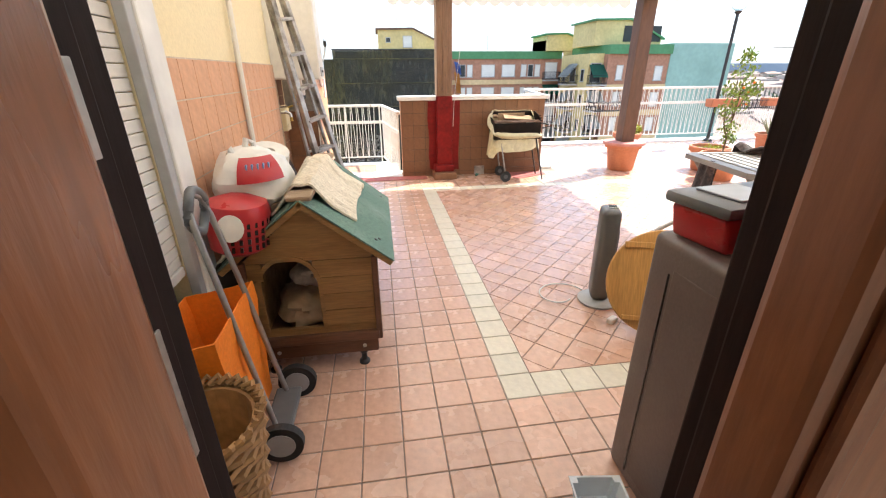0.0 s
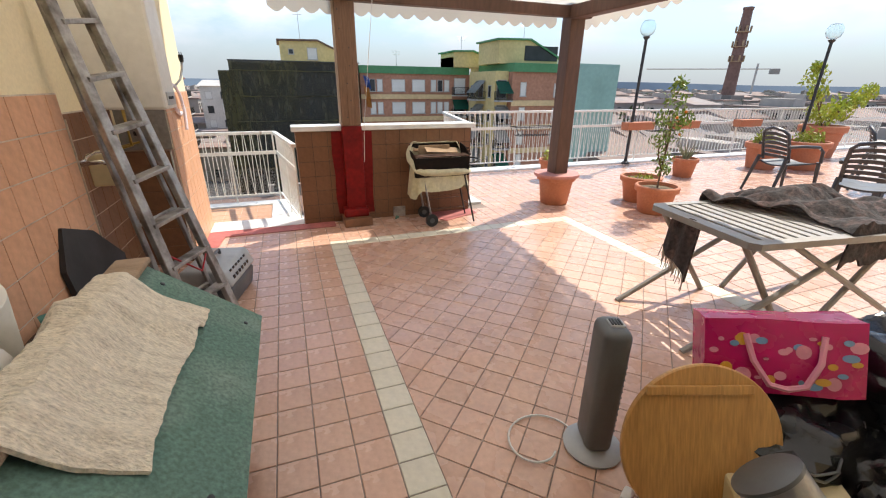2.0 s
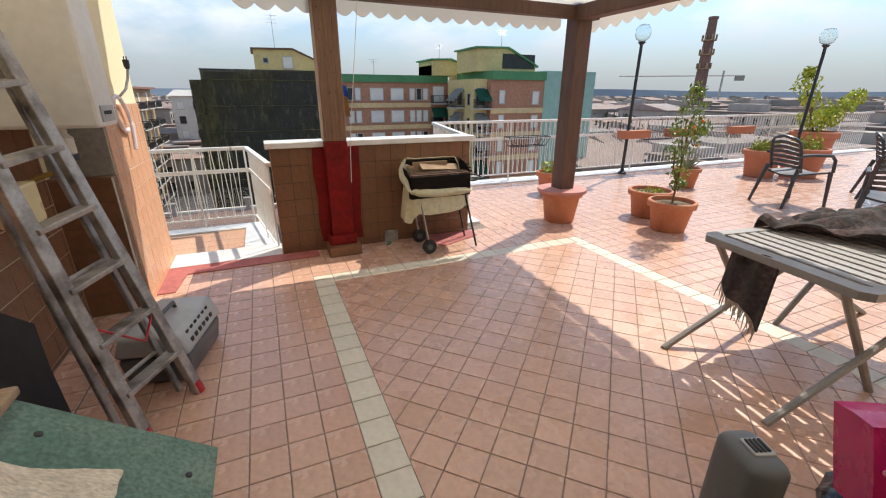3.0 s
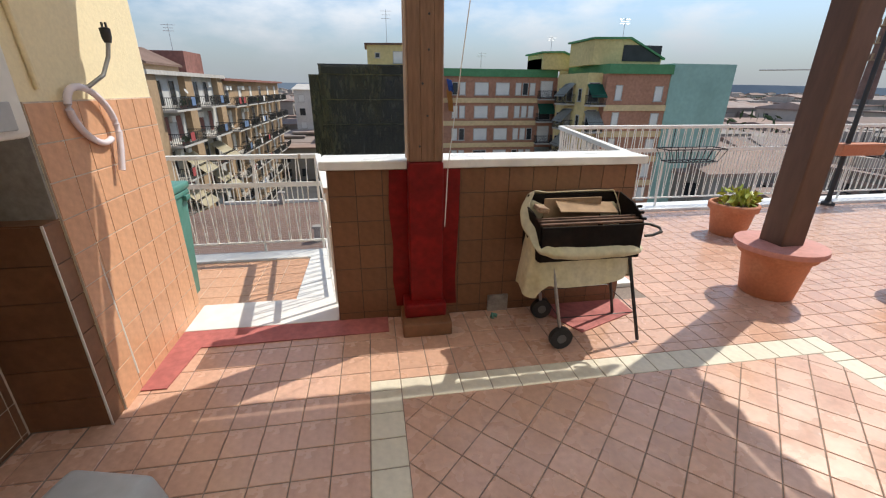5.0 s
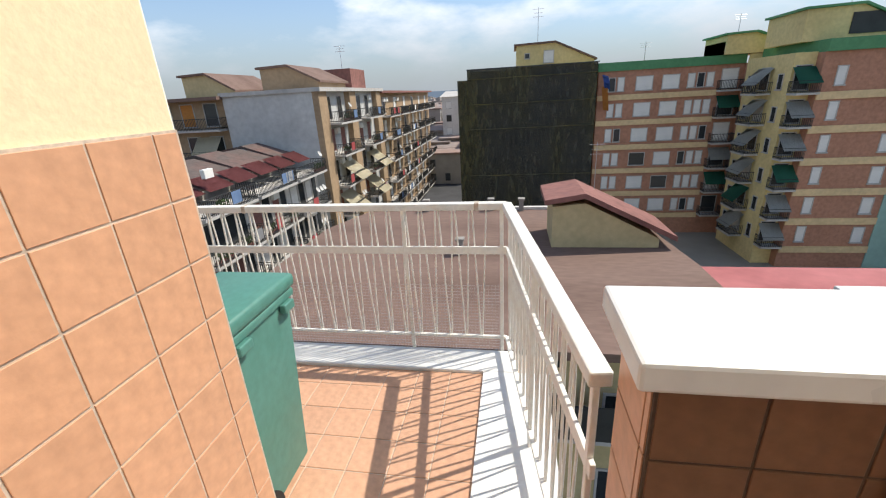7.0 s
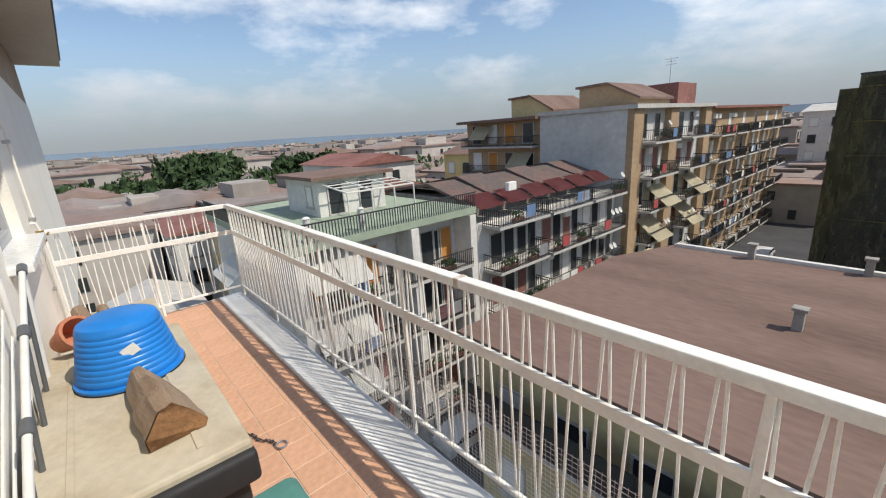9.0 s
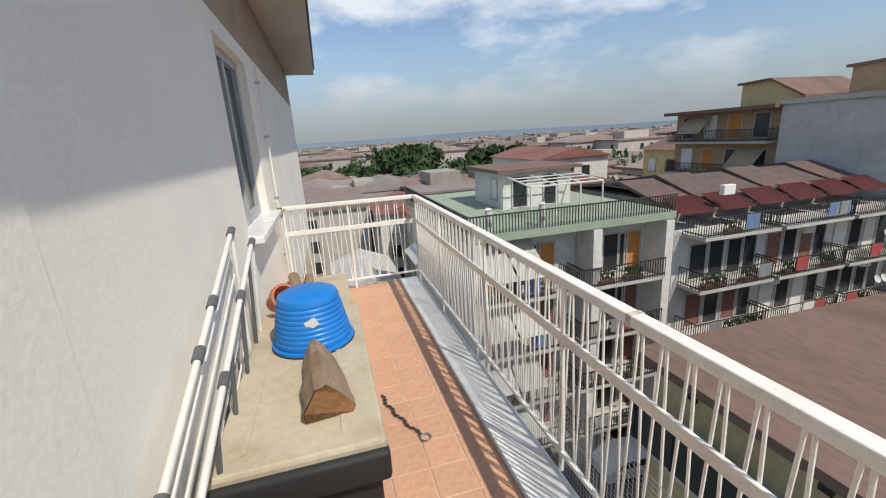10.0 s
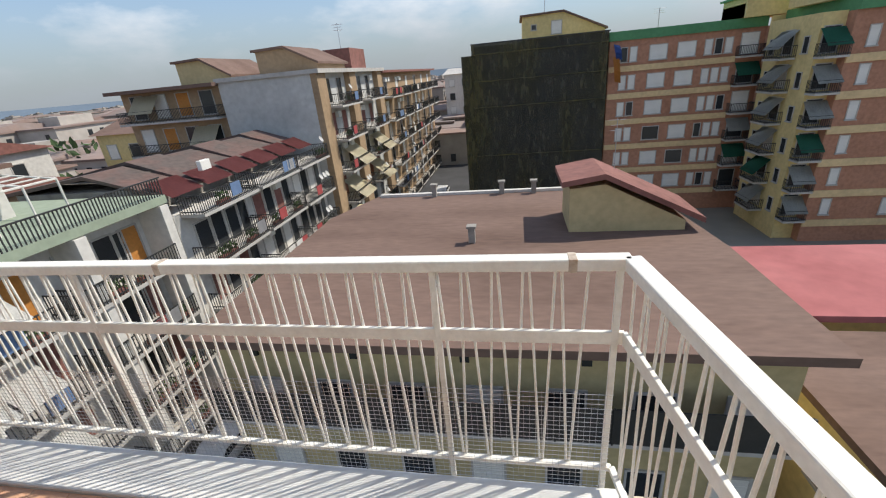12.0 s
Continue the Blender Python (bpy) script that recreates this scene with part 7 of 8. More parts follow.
leaves(420, [(0, 0, 0.58, 0.26), (0.14, 0.0, 0.57, 0.18), (-0.12, 0, 0.56, 0.16)], 0.04, 14, M_LEAFY, p, 0.55)
p = pot("potted_shrub", Matrix.Translation((9.2, 7.15, 0)), 0.40, 0.56, "wide clay pot with a low green shrub", "plant")
leaves(320, [(0, 0, 0.60, 0.26), (0.16, 0, 0.60, 0.2)], 0.04, 15, M_LEAFY, p, 0.5)
p = pot("potted_bush", Matrix.Translation((11.4, 8.15, 0)), 0.46, 0.74, "tall clay pot with a branching yellow-green bush", "plant")
b = bmesh.new()
br = [((0, 0, 0.65), (-0.4, 0.0, 1.15), (-0.75, 0.05, 1.7)), ((0, 0, 0.65), (0.3, 0, 1.0), (0.7, 0.05, 1.25)), ((0, 0, 0.65), (-0.1, 0.1, 1.0), (-0.25, 0.1, 1.4)), ((0.3, 0, 1.0), (0.75, 0, 1.15), (1.3, 0.0, 1.45))]
for q in br:
    tube(b, q, 0.018, 6)
part("stem", b, M_BARK, p, "", True)
leaves(1500, [(-0.75, 0.05, 1.75, 0.28), (-0.55, 0, 1.45, 0.2), (0.65, 0.05, 1.22, 0.32), (0.95, 0, 1.3, 0.22), (1.3, 0, 1.5, 0.2), (-0.2, 0.1, 1.05, 0.26), (0.1, 0.0, 0.95, 0.28), (0.4, 0.0, 1.05, 0.25), (-0.85, 0, 2.0, 0.14)], 0.055, 16, M_LEAFY, p, 0.85)


def planter(x, label):
    ob = thing("rail_planter", Matrix.Translation((x, 8.72, 0.70)), label, "planter", "planters on the railing")
    b = bmesh.new()
    prism(b, [(-0.09, 0), (0.09, 0), (0.11, 0.16), (-0.11, 0.16)], -0.36, 0.36, Matrix.Rotation(radians(90), 4, "X") @ Matrix.Rotation(radians(90), 4, "Y"))
    soft(b, 0.012)
    part("trough", b, M_CLAY, ob)
    b = bmesh.new()
    for sx in (-0.25, 0.25):
        tube(b, [(sx, -0.1, -0.02), (sx, 0.14, -0.02), (sx, 0.14, 0.38), (sx, 0.19, 0.38)], 0.006, 6)
    part("bracket", b, M_BLACK, ob)


for x in (6.3, 9.6, 7.6):
    planter(x, "terracotta trough hung on the terrace railing")
wbk = thing("wire_planter", Matrix.Translation((3.75, 8.74, 0.66)), "empty black wire planter hung on the railing", "planter")
for z, w, d in ((0.0, 0.34, 0.09), (0.16, 0.42, 0.12)):
    b = bmesh.new()
    tube(b, [(-w, -d, z), (w, -d, z), (w, d, z), (-w, d, z)], 0.007, 6, True)
    part("hoop", b, M_BLACK, wbk)
for k in range(9):
    b = bmesh.new()
    x = -1 + k / 4
    tube(b, [(0.42 * x, -0.12, 0.16), (0.34 * x, -0.09, 0.0), (0.34 * x, 0.09, 0.0), (0.42 * x, 0.12, 0.16)], 0.005, 5)
    part("wire", b, M_BLACK, wbk)
b = bmesh.new()
for sx in (-0.2, 0.2):
    tube(b, [(sx, 0.12, 0.16), (sx, 0.12, 0.42), (sx, 0.17, 0.42)], 0.006, 5)
part("hook", b, M_BLACK, wbk)
copy_thing(wbk, Matrix.Translation((7.0, 8.74, 0.66)))


def lamp(m):
    ob = thing("street_lamp", m, "black iron lamp post with a clear glass globe", "lamp post", "terrace lamps")
    b = bmesh.new()
    lathe(b, [(0.09, 0), (0.085, 0.03), (0.04, 0.06), (0.03, 0.12), (0.028, 2.4), (0.05, 2.42), (0.07, 2.45), (0.02, 2.46)], 16)
    part("pole", b, M_BLACK, ob, "", True)
    b = bmesh.new()
    lathe(b, [(0.05, 2.46), (0.11, 2.50), (0.14, 2.58), (0.135, 2.66), (0.09, 2.73), (0.012, 2.75), (0.01, 2.746), (0.087, 2.726), (0.131, 2.658), (0.136, 2.58), (0.107, 2.503), (0.048, 2.464)], 24)
    part("globe", b, M_GLASS, ob, "clear glass globe", True)


lamp(Matrix.Translation((6.1, 8.7, 0)))
lamp(Matrix.Translation((9.75, 7.6, 0)))

# ---- barbecue ----
bq = thing("barbecue", Matrix.Translation((0.95, 6.17, 0)), "old wheeled barbecue wrapped in a faded cover", "barbecue")
part("fire_box", rbox(-0.32, 0.30, -0.12, 0.16, 0.56, 0.64, 0.01), M_SOOT, bq)
part("front_wall", rbox(-0.33, 0.31, -0.135, -0.122, 0.56, 0.775, 0.003), M_SOOT, bq)
b = bmesh.new()
prism(b, [(-0.12, 0.56), (0.16, 0.56), (0.16, 0.90), (0.0, 0.87), (-0.11, 0.80), (-0.12, 0.775)], 0.305, 0.315, Matrix(((0, 0, 1, 0), (1, 0, 0, 0), (0, 1, 0, 0), (0, 0, 0, 1))))
part("side_wall", b, M_SOOT, bq)
b = bmesh.new()
prism(b, [(-0.12, 0.56), (0.16, 0.56), (0.16, 0.84), (0.02, 0.82), (-0.12, 0.775)], -0.335, -0.325, Matrix(((0, 0, 1, 0), (1, 0, 0, 0), (0, 1, 0, 0), (0, 0, 0, 1))))
part("side_wall", b, M_SOOT, bq)
part("wind_shield", rbox(-0.32, 0.30, 0.162, 0.17, 0.56, 0.90, 0.003), M_SOOT, bq)
for k in range(3):
    part("notch", rbox(0.304, 0.332, -0.115 + 0.03 * k, -0.10 + 0.03 * k, 0.79 + 0.03 * k, 0.805 + 0.03 * k, 0.002), M_SOOT, bq)
for y0, y1, z0 in ((-0.12, -0.095, 0.778), (-0.08, -0.06, 0.785), (-0.045, -0.03, 0.79)):
    part("grate_bar", rbox(-0.335, 0.31, y0, y1, z0, z0 + 0.014, 0.004), M_RUST, bq, "rusty brown bar")
b = bmesh.new()
tube(b, [(0.31, -0.06, 0.755), (0.38, -0.09, 0.755), (0.425, -0.12, 0.74), (0.42, -0.15, 0.725), (0.36, -0.16, 0.71), (0.31, -0.155, 0.705)], 0.009, 8)
part("handle", b, M_BLACK, bq, "", True)


def cover_f(u, v):
    """Cloth rolled outwards under the rim, then hanging as a skirt."""
    a = 2 * math.pi * u
    ca, sa = math.cos(a), math.sin(a)
    back, left = max(0.0, sa), max(0.0, -ca)
    k = min(1.0, v / 0.45)
    roll = math.sin(math.pi * k) * 0.045
    s = max(0.0, (v - 0.45) / 0.55)
    ex, ey = 0.325 + roll + 0.012 * s, 0.15 + roll + 0.02 * s
    x = ex * math.copysign(abs(ca) ** 0.45, ca)
    y = ey * math.copysign(abs(sa) ** 0.45, sa) + 0.018
    rim = 0.645 + 0.27 * min(1.0, back * 1.3) + 0.11 * left * (1 - back) * min(1.0, 0.4 + max(0.0, sa + 0.6))
    z = rim - 0.085 * k - s * (0.15 + 0.03 * math.sin(a * 3 + 1) + 0.25 * back)
    x += 0.012 * s * math.sin(a * 9) + 0.006 * noise.noise(Vector((ca * 4, sa * 4, v * 4)))
    z += 0.012 * noise.noise(Vector((ca * 3, sa * 3, v * 3)))
    if left > 0.5 and sa < 0.5:
        z -= s * 0.22 * (left - 0.5) * 2
        x -= s * 0.03 * (left - 0.5) * 2
    return (x - 0.01, y, z)


part("cover", sheet(110, 22, cover_f, 0.006), M_COATED, bq, "yellowed cloth cover rolled over the rim", True)
for x0, y0, x1, y1, wheel in ((-0.17, -0.20, -0.24, -0.11, True), (0.36, -0.21, 0.26, -0.11, False), (-0.15, 0.17, -0.24, 0.13, True), (0.39, 0.14, 0.26, 0.13, False)):
    b = bmesh.new()
    rod(b, (x0, y0, 0.012 if not wheel else 0.075), (x1, y1, 0.58), 0.011, 0.011, 8)
    part("leg", b, M_BLACK if not wheel else M_BANNER, bq)
    if wheel:
        b = bmesh.new()
        rod(b, (x0, y0 - 0.018, 0.072), (x0, y0 + 0.018, 0.072), 0.072, seg=24)
        w = part("wheel", b, M_RUBBER, bq)
        b = bmesh.new()
        rod(b, (x0, y0 - 0.022, 0.072), (x0, y0 + 0.022, 0.072), 0.03, seg=14)
        part("hub", b, M_PLASTG, w)
for p0, p1 in (((-0.185, -0.18, 0.2), (0.33, -0.18, 0.2)), ((-0.185, -0.18, 0.2), (-0.17, 0.16, 0.22)), ((0.33, -0.18, 0.2), (0.35, 0.14, 0.2)), ((-0.17, 0.16, 0.22), (0.35, 0.14, 0.24))):
    b = bmesh.new()
    rod(b, p0, p1, 0.003, seg=5)
    part("brace_wire", b, M_BLACK, bq)
solo("cardboard_piece", rbox(0.72, 1.10, 6.27, 6.282, 0.65, 0.885, 0.003, None), M_CARD, "scorched cardboard sheet standing in the barbecue", "cardboard")
bm = rbox(-0.2, 0.2, -0.006, 0.006, 0, 0.10, 0.002, pose(0.99, 6.20, 0.806, -62, 4, 4))
solo("cardboard_piece", bm, M_CARD, "torn cardboard flap on the barbecue grate", "cardboard")
bm = rbox(-0.13, 0.13, -0.03, 0.03, 0, 0.03, 0.005, pose(0.655, 6.17, 0.838, 6, 10, 74))
solo("wood_offcut", bm, M_LOG, "grey wood offcut on the barbecue rim", "wood")
bm = rbox(0.45, 0.60, 6.475, 6.498, 0.0, 0.125, 0.004)
solo("drain_grille", bm, M_ALU, "small white mesh drain cover in the parapet", "drain cover")
bm = bmesh.new()
tube(bm, [(0.45, 6.36, 0.012), (0.46, 6.38, 0.03), (0.49, 6.37, 0.02)], 0.016, 8)
solo("plastic_bung", bm, M_BIN, "small teal plastic cap on the floor", "cap", smooth=True)
bm = bmesh.new()
tube(bm, [(0.27, 6.3, 2.35), (0.2, 6.3, 1.8), (0.115, 6.31, 1.1), (0.1, 6.32, 0.72)], 0.003, 6)
solo("cord", bm, M_PLASTW, "thin white cord hanging beside the post", "cord")

# ---- balcony things ----
gb = thing("wheelie_bin", Matrix.Translation((-1.905, 7.14, BAL)) @ Matrix.Diagonal((0.59, 0.92, 0.97, 1)), "green plastic wheelie bin behind the pier", "bin")
b = bmesh.new()
A = [b.verts.new((x, y, 0.06)) for x, y in ((-0.22, -0.17), (0.20, -0.17), (0.20, 0.17), (-0.22, 0.17))]
B = [b.verts.new((x, y, 0.92)) for x, y in ((-0.27, -0.23), (0.26, -0.23), (0.26, 0.22), (-0.27, 0.22))]
b.faces.new(A[::-1])
b.faces.new(B)
for i in range(4):
    b.faces.new((A[i], A[(i + 1) % 4], B[(i + 1) % 4], B[i]))
soft(b, 0.02, 3)
part("body", b, M_BIN, gb, "", True)
part("rim", rbox(-0.29, 0.28, -0.25, 0.24, 0.90, 0.935, 0.01), M_BIN, gb)
part("lid", rbox(-0.30, 0.29, -0.26, 0.26, 0.937, 1.0, 0.025, None, 3), M_BIN, gb, "", True)
for s in (-0.16, 0.16):
    part("grip", rbox(0.26, 0.31, s - 0.04, s + 0.04, 0.86, 0.90, 0.008), M_BIN, gb)
    b = bmesh.new()
    rod(b, (s * 1.3 - 0.03, -0.2, 0.09), (s * 1.3 + 0.03, -0.2, 0.09), 0.09, seg=20)
    part("wheel", b, M_RUBBER, gb)

chest = thing("storage_chest", Matrix.Translation((-3.35, 7.145, BAL)), "long chest with a weathered cream lid and black trim", "chest")
part("body", rbox(-0.64, 0.64, -0.25, 0.25, 0.0, 0.58, 0.02), M_RUBBER, chest, "dark grey body")
part("lid", rbox(-0.69, 0.66, -0.29, 0.28, 0.60, 0.65, 0.014), M_CHEST, chest, "weathered cream lid")
part("front_trim", rbox(0.62, 0.69, -0.29, 0.285, 0.50, 0.62, 0.02, None, 3), M_RUBBER, chest, "black front trim", True)
part("lid_rib", rbox(-0.60, 0.58, 0.13, 0.15, 0.6505, 0.655, 0.002), M_CHEST, chest)
part("lid_rib", rbox(-0.60, 0.58, -0.20, -0.18, 0.6505, 0.655, 0.002), M_CHEST, chest)
TOPZ = BAL + 0.651
bt2 = thing("blue_tub", Matrix.Translation((-3.57, 7.17, TOPZ)), "upturned ribbed blue plastic tub on the chest", "tub")
b = bmesh.new()
prof = [(0.200, 0.0), (0.206, 0.004), (0.206, 0.018), (0.190, 0.022)]
for k in range(9):
    z = 0.03 + 0.024 * k
    r = 0.192 - 0.0048 * k
    prof += [(r, z), (r + 0.0018, z + 0.010), (r - 0.0006, z + 0.020)]
prof += [(0.145, 0.262), (0.12, 0.275), (0.03, 0.278)]
lathe(b, prof, 44)
part("shell", b, M_BLUE, bt2, "", True)
b = bmesh.new()
box(b, -0.03, 0.03, -0.001, 0.001, -0.022, 0.022, Matrix.Translation((0.172, 0.012, 0.16)) @ Matrix.Rotation(radians(82), 4, "Z") @ Matrix.Rotation(radians(-28), 4, "Y"))
part("price_tag", b, M_PAPER, bt2, "white paper price tag")
# black ring painting in the contact shadow under the tub rim
b = bmesh.new()
lathe(b, [(0.19, -0.0005), (0.209, 0.0), (0.209, 0.006), (0.19, 0.006)], 40)
part("rim_shadow_ring", b, M_RUBBER, bt2)
lg = thing("split_log", pose(-3.08, 7.22, TOPZ, 0, 0, 6), "split firewood log lying on the chest lid", "log")
b = bmesh.new()
prof2 = [(-0.085, 0.002), (0.085, 0.0), (0.095, 0.03), (0.05, 0.10), (0.0, 0.16), (-0.04, 0.14), (-0.09, 0.05)]
n = 10
rows = []
for i in range(n + 1):
    f = i / n
    x = 0.21 - 0.46 * f
    k = 1 - 0.35 * f ** 2
    tw = 0.35 * f
    rows.append([b.verts.new((x + 0.06 * (z / 0.16) * (0.5 - f), (y * math.cos(tw * 0.4)) * k + 0.01 * noise.noise(Vector((x * 9, y * 20, 0))), max(0.002, z * k * (1 + 0.15 * noise.noise(Vector((x * 12, y * 30, z * 30))))))) for y, z in prof2])
for R0_, R1_ in zip(rows, rows[1:]):
    for k in range(7):
        b.faces.new((R0_[k], R0_[(k + 1) % 7], R1_[(k + 1) % 7], R1_[k]))
b.faces.new(rows[-1])
part("bark_side", b, M_LOG, lg)
b = bmesh.new()
vs = [b.verts.new(v) for v in [(0.2105 + 0.03 * (z / 0.16), y, max(0.002, z)) for y, z in prof2]]
b.faces.new(vs)
bmesh.ops.solidify(b, geom=b.faces[:], thickness=0.004)
part("sawn_end", b, M_LOGEND, lg, "sawn end with a crack")
sm = thing("storage_chest", Matrix.Translation((-4.62, 7.14, BAL)), "second low chest with driftwood on it", "chest")
part("body", rbox(-0.36, 0.36, -0.26, 0.26, 0.0, 0.56, 0.02), M_CHEST, sm)
bm = bmesh.new()
rod(bm, (-4.9, 6.98, 0.475), (-4.35, 7.05, 0.475), 0.045, 0.03, 9)
rod(bm, (-4.85, 7.1, 0.47), (-4.3, 7.12, 0.47), 0.035, 0.04, 9)
solo("firewood", bm, M_LOG, "weathered branches lying on the far chest", "wood")
bm = bmesh.new()
lathe(bm, [(0.05, 0), (0.075, 0.12), (0.085, 0.12), (0.085, 0.15), (0.07, 0.15), (0.045, 0.02)], 20, pose(-4.05, 6.93, 0.575, 0, 62, 40))
solo("flower_pot", bm, M_CLAY, "small clay flower pot tipped on its side", "flower pot", smooth=True)

rack = thing("drying_rack", Matrix.Translation((-2.9, 6.9, BAL)), "folded white laundry rack with grey joints leaning on the wall", "drying rack")
A0, A1 = Vector((-0.74, -0.04, 1.25)), Vector((0.98, -0.03, 0.68))
B0, B1 = Vector((-0.92, 0.01, 1.15)), Vector((0.95, 0.02, 0.60))
for a, c in ((A0, A1), (B0, B1), (A0, (-0.70, -0.07, 0.02)), (A1, (0.99, -0.02, 0.02)), (B0, (-0.88, -0.07, 0.02)), (B1, (0.97, 0.05, 0.02))):
    b = bmesh.new()
    rod(b, a, c, 0.0115, seg=10)
    part("frame_tube", b, M_PLASTW, rack, "white enamelled tube", True)
for k in range(7):
    b = bmesh.new()
    rod(b, A0 + Vector((0.0, -0.02, -0.1 - 0.11 * k)), A1 + Vector((0.0, 0.0, -0.07 - 0.075 * k)), 0.005, seg=6)
    part("wire", b, M_PLASTW, rack)
for k in range(6):
    f = (k + 0.5) / 6
    b = bmesh.new()
    p = B0.lerp(B1, f)
    rod(b, p, Vector((p.x + 0.04, -0.065, 0.1)), 0.009, seg=8)
    part("cross_bar", b, M_PLASTG, rack, "dark grey bar")
for q0, q1, fs_j in ((A0, A1, (0.0, 0.3, 0.45, 0.72, 1.0)), (B0, B1, (0.0, 0.25, 0.5, 0.75, 1.0))):
    for f in fs_j:
        p, d = q0.lerp(q1, f), (q1 - q0).normalized() * 0.03
        b = bmesh.new()
        rod(b, p - d, p + d, 0.018, seg=12)
        part("joint", b, M_PLASTG, rack, "grey plastic joint", True)

ch = thing("dog_chain", Matrix.Translation((-3.62, 7.57, BAL + 0.006)), "thin metal dog chain dropped on the tiles", "chain")
for k in range(26):
    f = k / 25
    x = -0.28 + 0.45 * f
    y = -0.06 + 0.16 * f ** 1.5 + 0.008 * math.sin(k * 0.9)
    b = bmesh.new()
    a = math.atan2(0.16 * 1.5 * f ** 0.5, 0.45) + (1.3 if k % 2 else 0)
    tube(b, [(x + 0.012 * math.cos(t_) * math.cos(a) - 0.006 * math.sin(t_) * math.sin(a), y + 0.012 * math.cos(t_) * math.sin(a) + 0.006 * math.sin(t_) * math.cos(a), 0.004) for t_ in [k2 * math.pi / 4 for k2 in range(8)]], 0.003, 5, True)
    part("link", b, M_BLACK, ch)
b = bmesh.new()
tube(b, [(0.2 + 0.03 * math.cos(t_), 0.12 + 0.03 * math.sin(t_), 0.005) for t_ in [k2 * math.pi / 6 for k2 in range(12)]], 0.005, 6, True)
part("ring", b, M_METAL, ch)

win = tagged(new("window_2"), "grey-framed balcony window in the white wall", "window", "", "structure")
for x0, x1, z0, z1 in ((-5.5, -5.43, 0.95, 2.2), (-4.47, -4.4, 0.95, 2.2), (-4.98, -4.92, 1.02, 2.13), (-5.43, -4.47, 2.13, 2.2), (-5.43, -4.47, 0.95, 1.02)):
    part("window_frame", rbox(x0, x1, 6.67, 6.735, z0, z1, 0.005), M_PLASTL, win)
for x0, x1 in ((-5.43, -4.98), (-4.92, -4.47)):
    part("glass_pane", rbox(x0, x1, 6.69, 6.70, 1.02, 2.13, 0.002), M_DPANE, win)
part("window_sill", rbox(-5.57, -4.33, 6.6, 6.90, 0.90, 0.948, 0.008), M_MARBLE, win)
part("shutter_box", rbox(-5.5, -4.4, 6.60, 6.668, 1.9, 2.2, 0.006), M_TAN, win, "tan shutter box")
pp = thing("wall_pipe", Matrix.Translation((-6.0, 6.83, 0.9)), "thin painted gas pipe clipped to the wall", "pipe")
b = bmesh.new()
tube(b, [(0, 0, -1.0), (0, 0, 1.2), (0.02, 0, 1.35), (0.3, 0, 1.36)], 0.012, 8)
part("pipe", b, M_WHITEWALL, pp, "", True)
for z in (-0.5, 0.1, 0.7, 1.2):
    part("clip", rbox(-0.02, 0.02, -0.03, 0.016, z, z + 0.025, 0.004), M_METAL, pp)
gv = thing("gas_valve", Matrix.Translation((-5.75, 6.82, 0.85)), "brass valve with pipes on the white wall", "valve")
b = bmesh.new()
tube(b, [(0, 0, 0.15), (0, 0.03, 0.15), (0, 0.04, 0.1), (0, 0.04, -0.98)], 0.012, 8)
part("pipe", b, M_PLASTW, gv)
b = bmesh.new()
rod(b, (0, 0.04, 0.0), (0, 0.04, 0.09), 0.025, seg=12)
part("valve_body", b, M_BRASS, gv)
b = bmesh.new()
rod(b, (-0.05, 0.08, 0.06), (0.05, 0.08, 0.06), 0.008, seg=8)
part("lever", b, M_BRASS, gv)

# ---- tiles of walls and floors ----
def wall_tiles(parent, corner, ux, uz, w, h, pitch, material, count_x=None, name="tile"):
    """Tiles on a wall: corner, the ways along and up it, and its size; each tile is a part of the wall."""
    ux, uz = Vector(ux), Vector(uz)
    nrm = ux.cross(uz)
    m0 = Matrix((ux, uz, nrm)).transposed().to_4x4()
    m0.translation = Vector(corner)
    cache = {}
    z = h
    while z > 0.02:
        z0 = max(0, z - pitch)
        x = 0.0
        while x < w - 0.02:
            x1 = min(w, x + pitch)
            key = (round(x1 - x, 3), round(z - z0, 3))
            if key not in cache:
                b = bmesh.new()
                tile_bm(b, [(0.003, 0.003), (key[0] - 0.003, 0.003), (key[0] - 0.003, key[1] - 0.003), (0.003, key[1] - 0.003)], 0, 0.003, 0.0015)
                cache[key] = mesh_of(b, name, material)
            place(name, cache[key], parent, m0 @ Matrix.Translation((x, z0, 0)))
            x = x1
        z = z0


grout = slab("wall_dado_bed", M_GROUT_L, "mortar bed behind the porch wall tiles", (-1.74, -1.728, 2.38, 4.32, 0, 1.475))
wall_tiles(grout, (-1.728, 2.385, 0), (0, 1, 0), (0, 0, 1), 1.93, 1.472, 0.1655, M_TILE_R)
grout = slab("wall_recess_bed", M_GROUT_L, "mortar bed behind the recess tiles", (-1.97, -1.96, 4.32, 5.7, 0, 1.35), (-1.965, -1.72, 4.321, 4.325, 0, 1.35))
wall_tiles(grout, (-1.96, 4.33, 0), (0, 1, 0), (0, 0, 1), 1.36, 1.345, 0.1655, M_TILE_P)
grout = slab("wall_pier_bed", M_GROUT_L, "mortar bed behind the pier tiles", (-1.61, -1.602, 5.8, 6.8, -0.13, 1.455))
wall_tiles(grout, (-1.602, 5.80, 0.0), (0, 1, 0), (0, 0, 1), 0.995, 1.452, 0.154, M_TILE_R)
wall_tiles(parapet, (-0.598, 6.5, 0.0), (1, 0, 0), (0, 0, 1), 2.065, 1.048, 0.165, M_TILE_P)
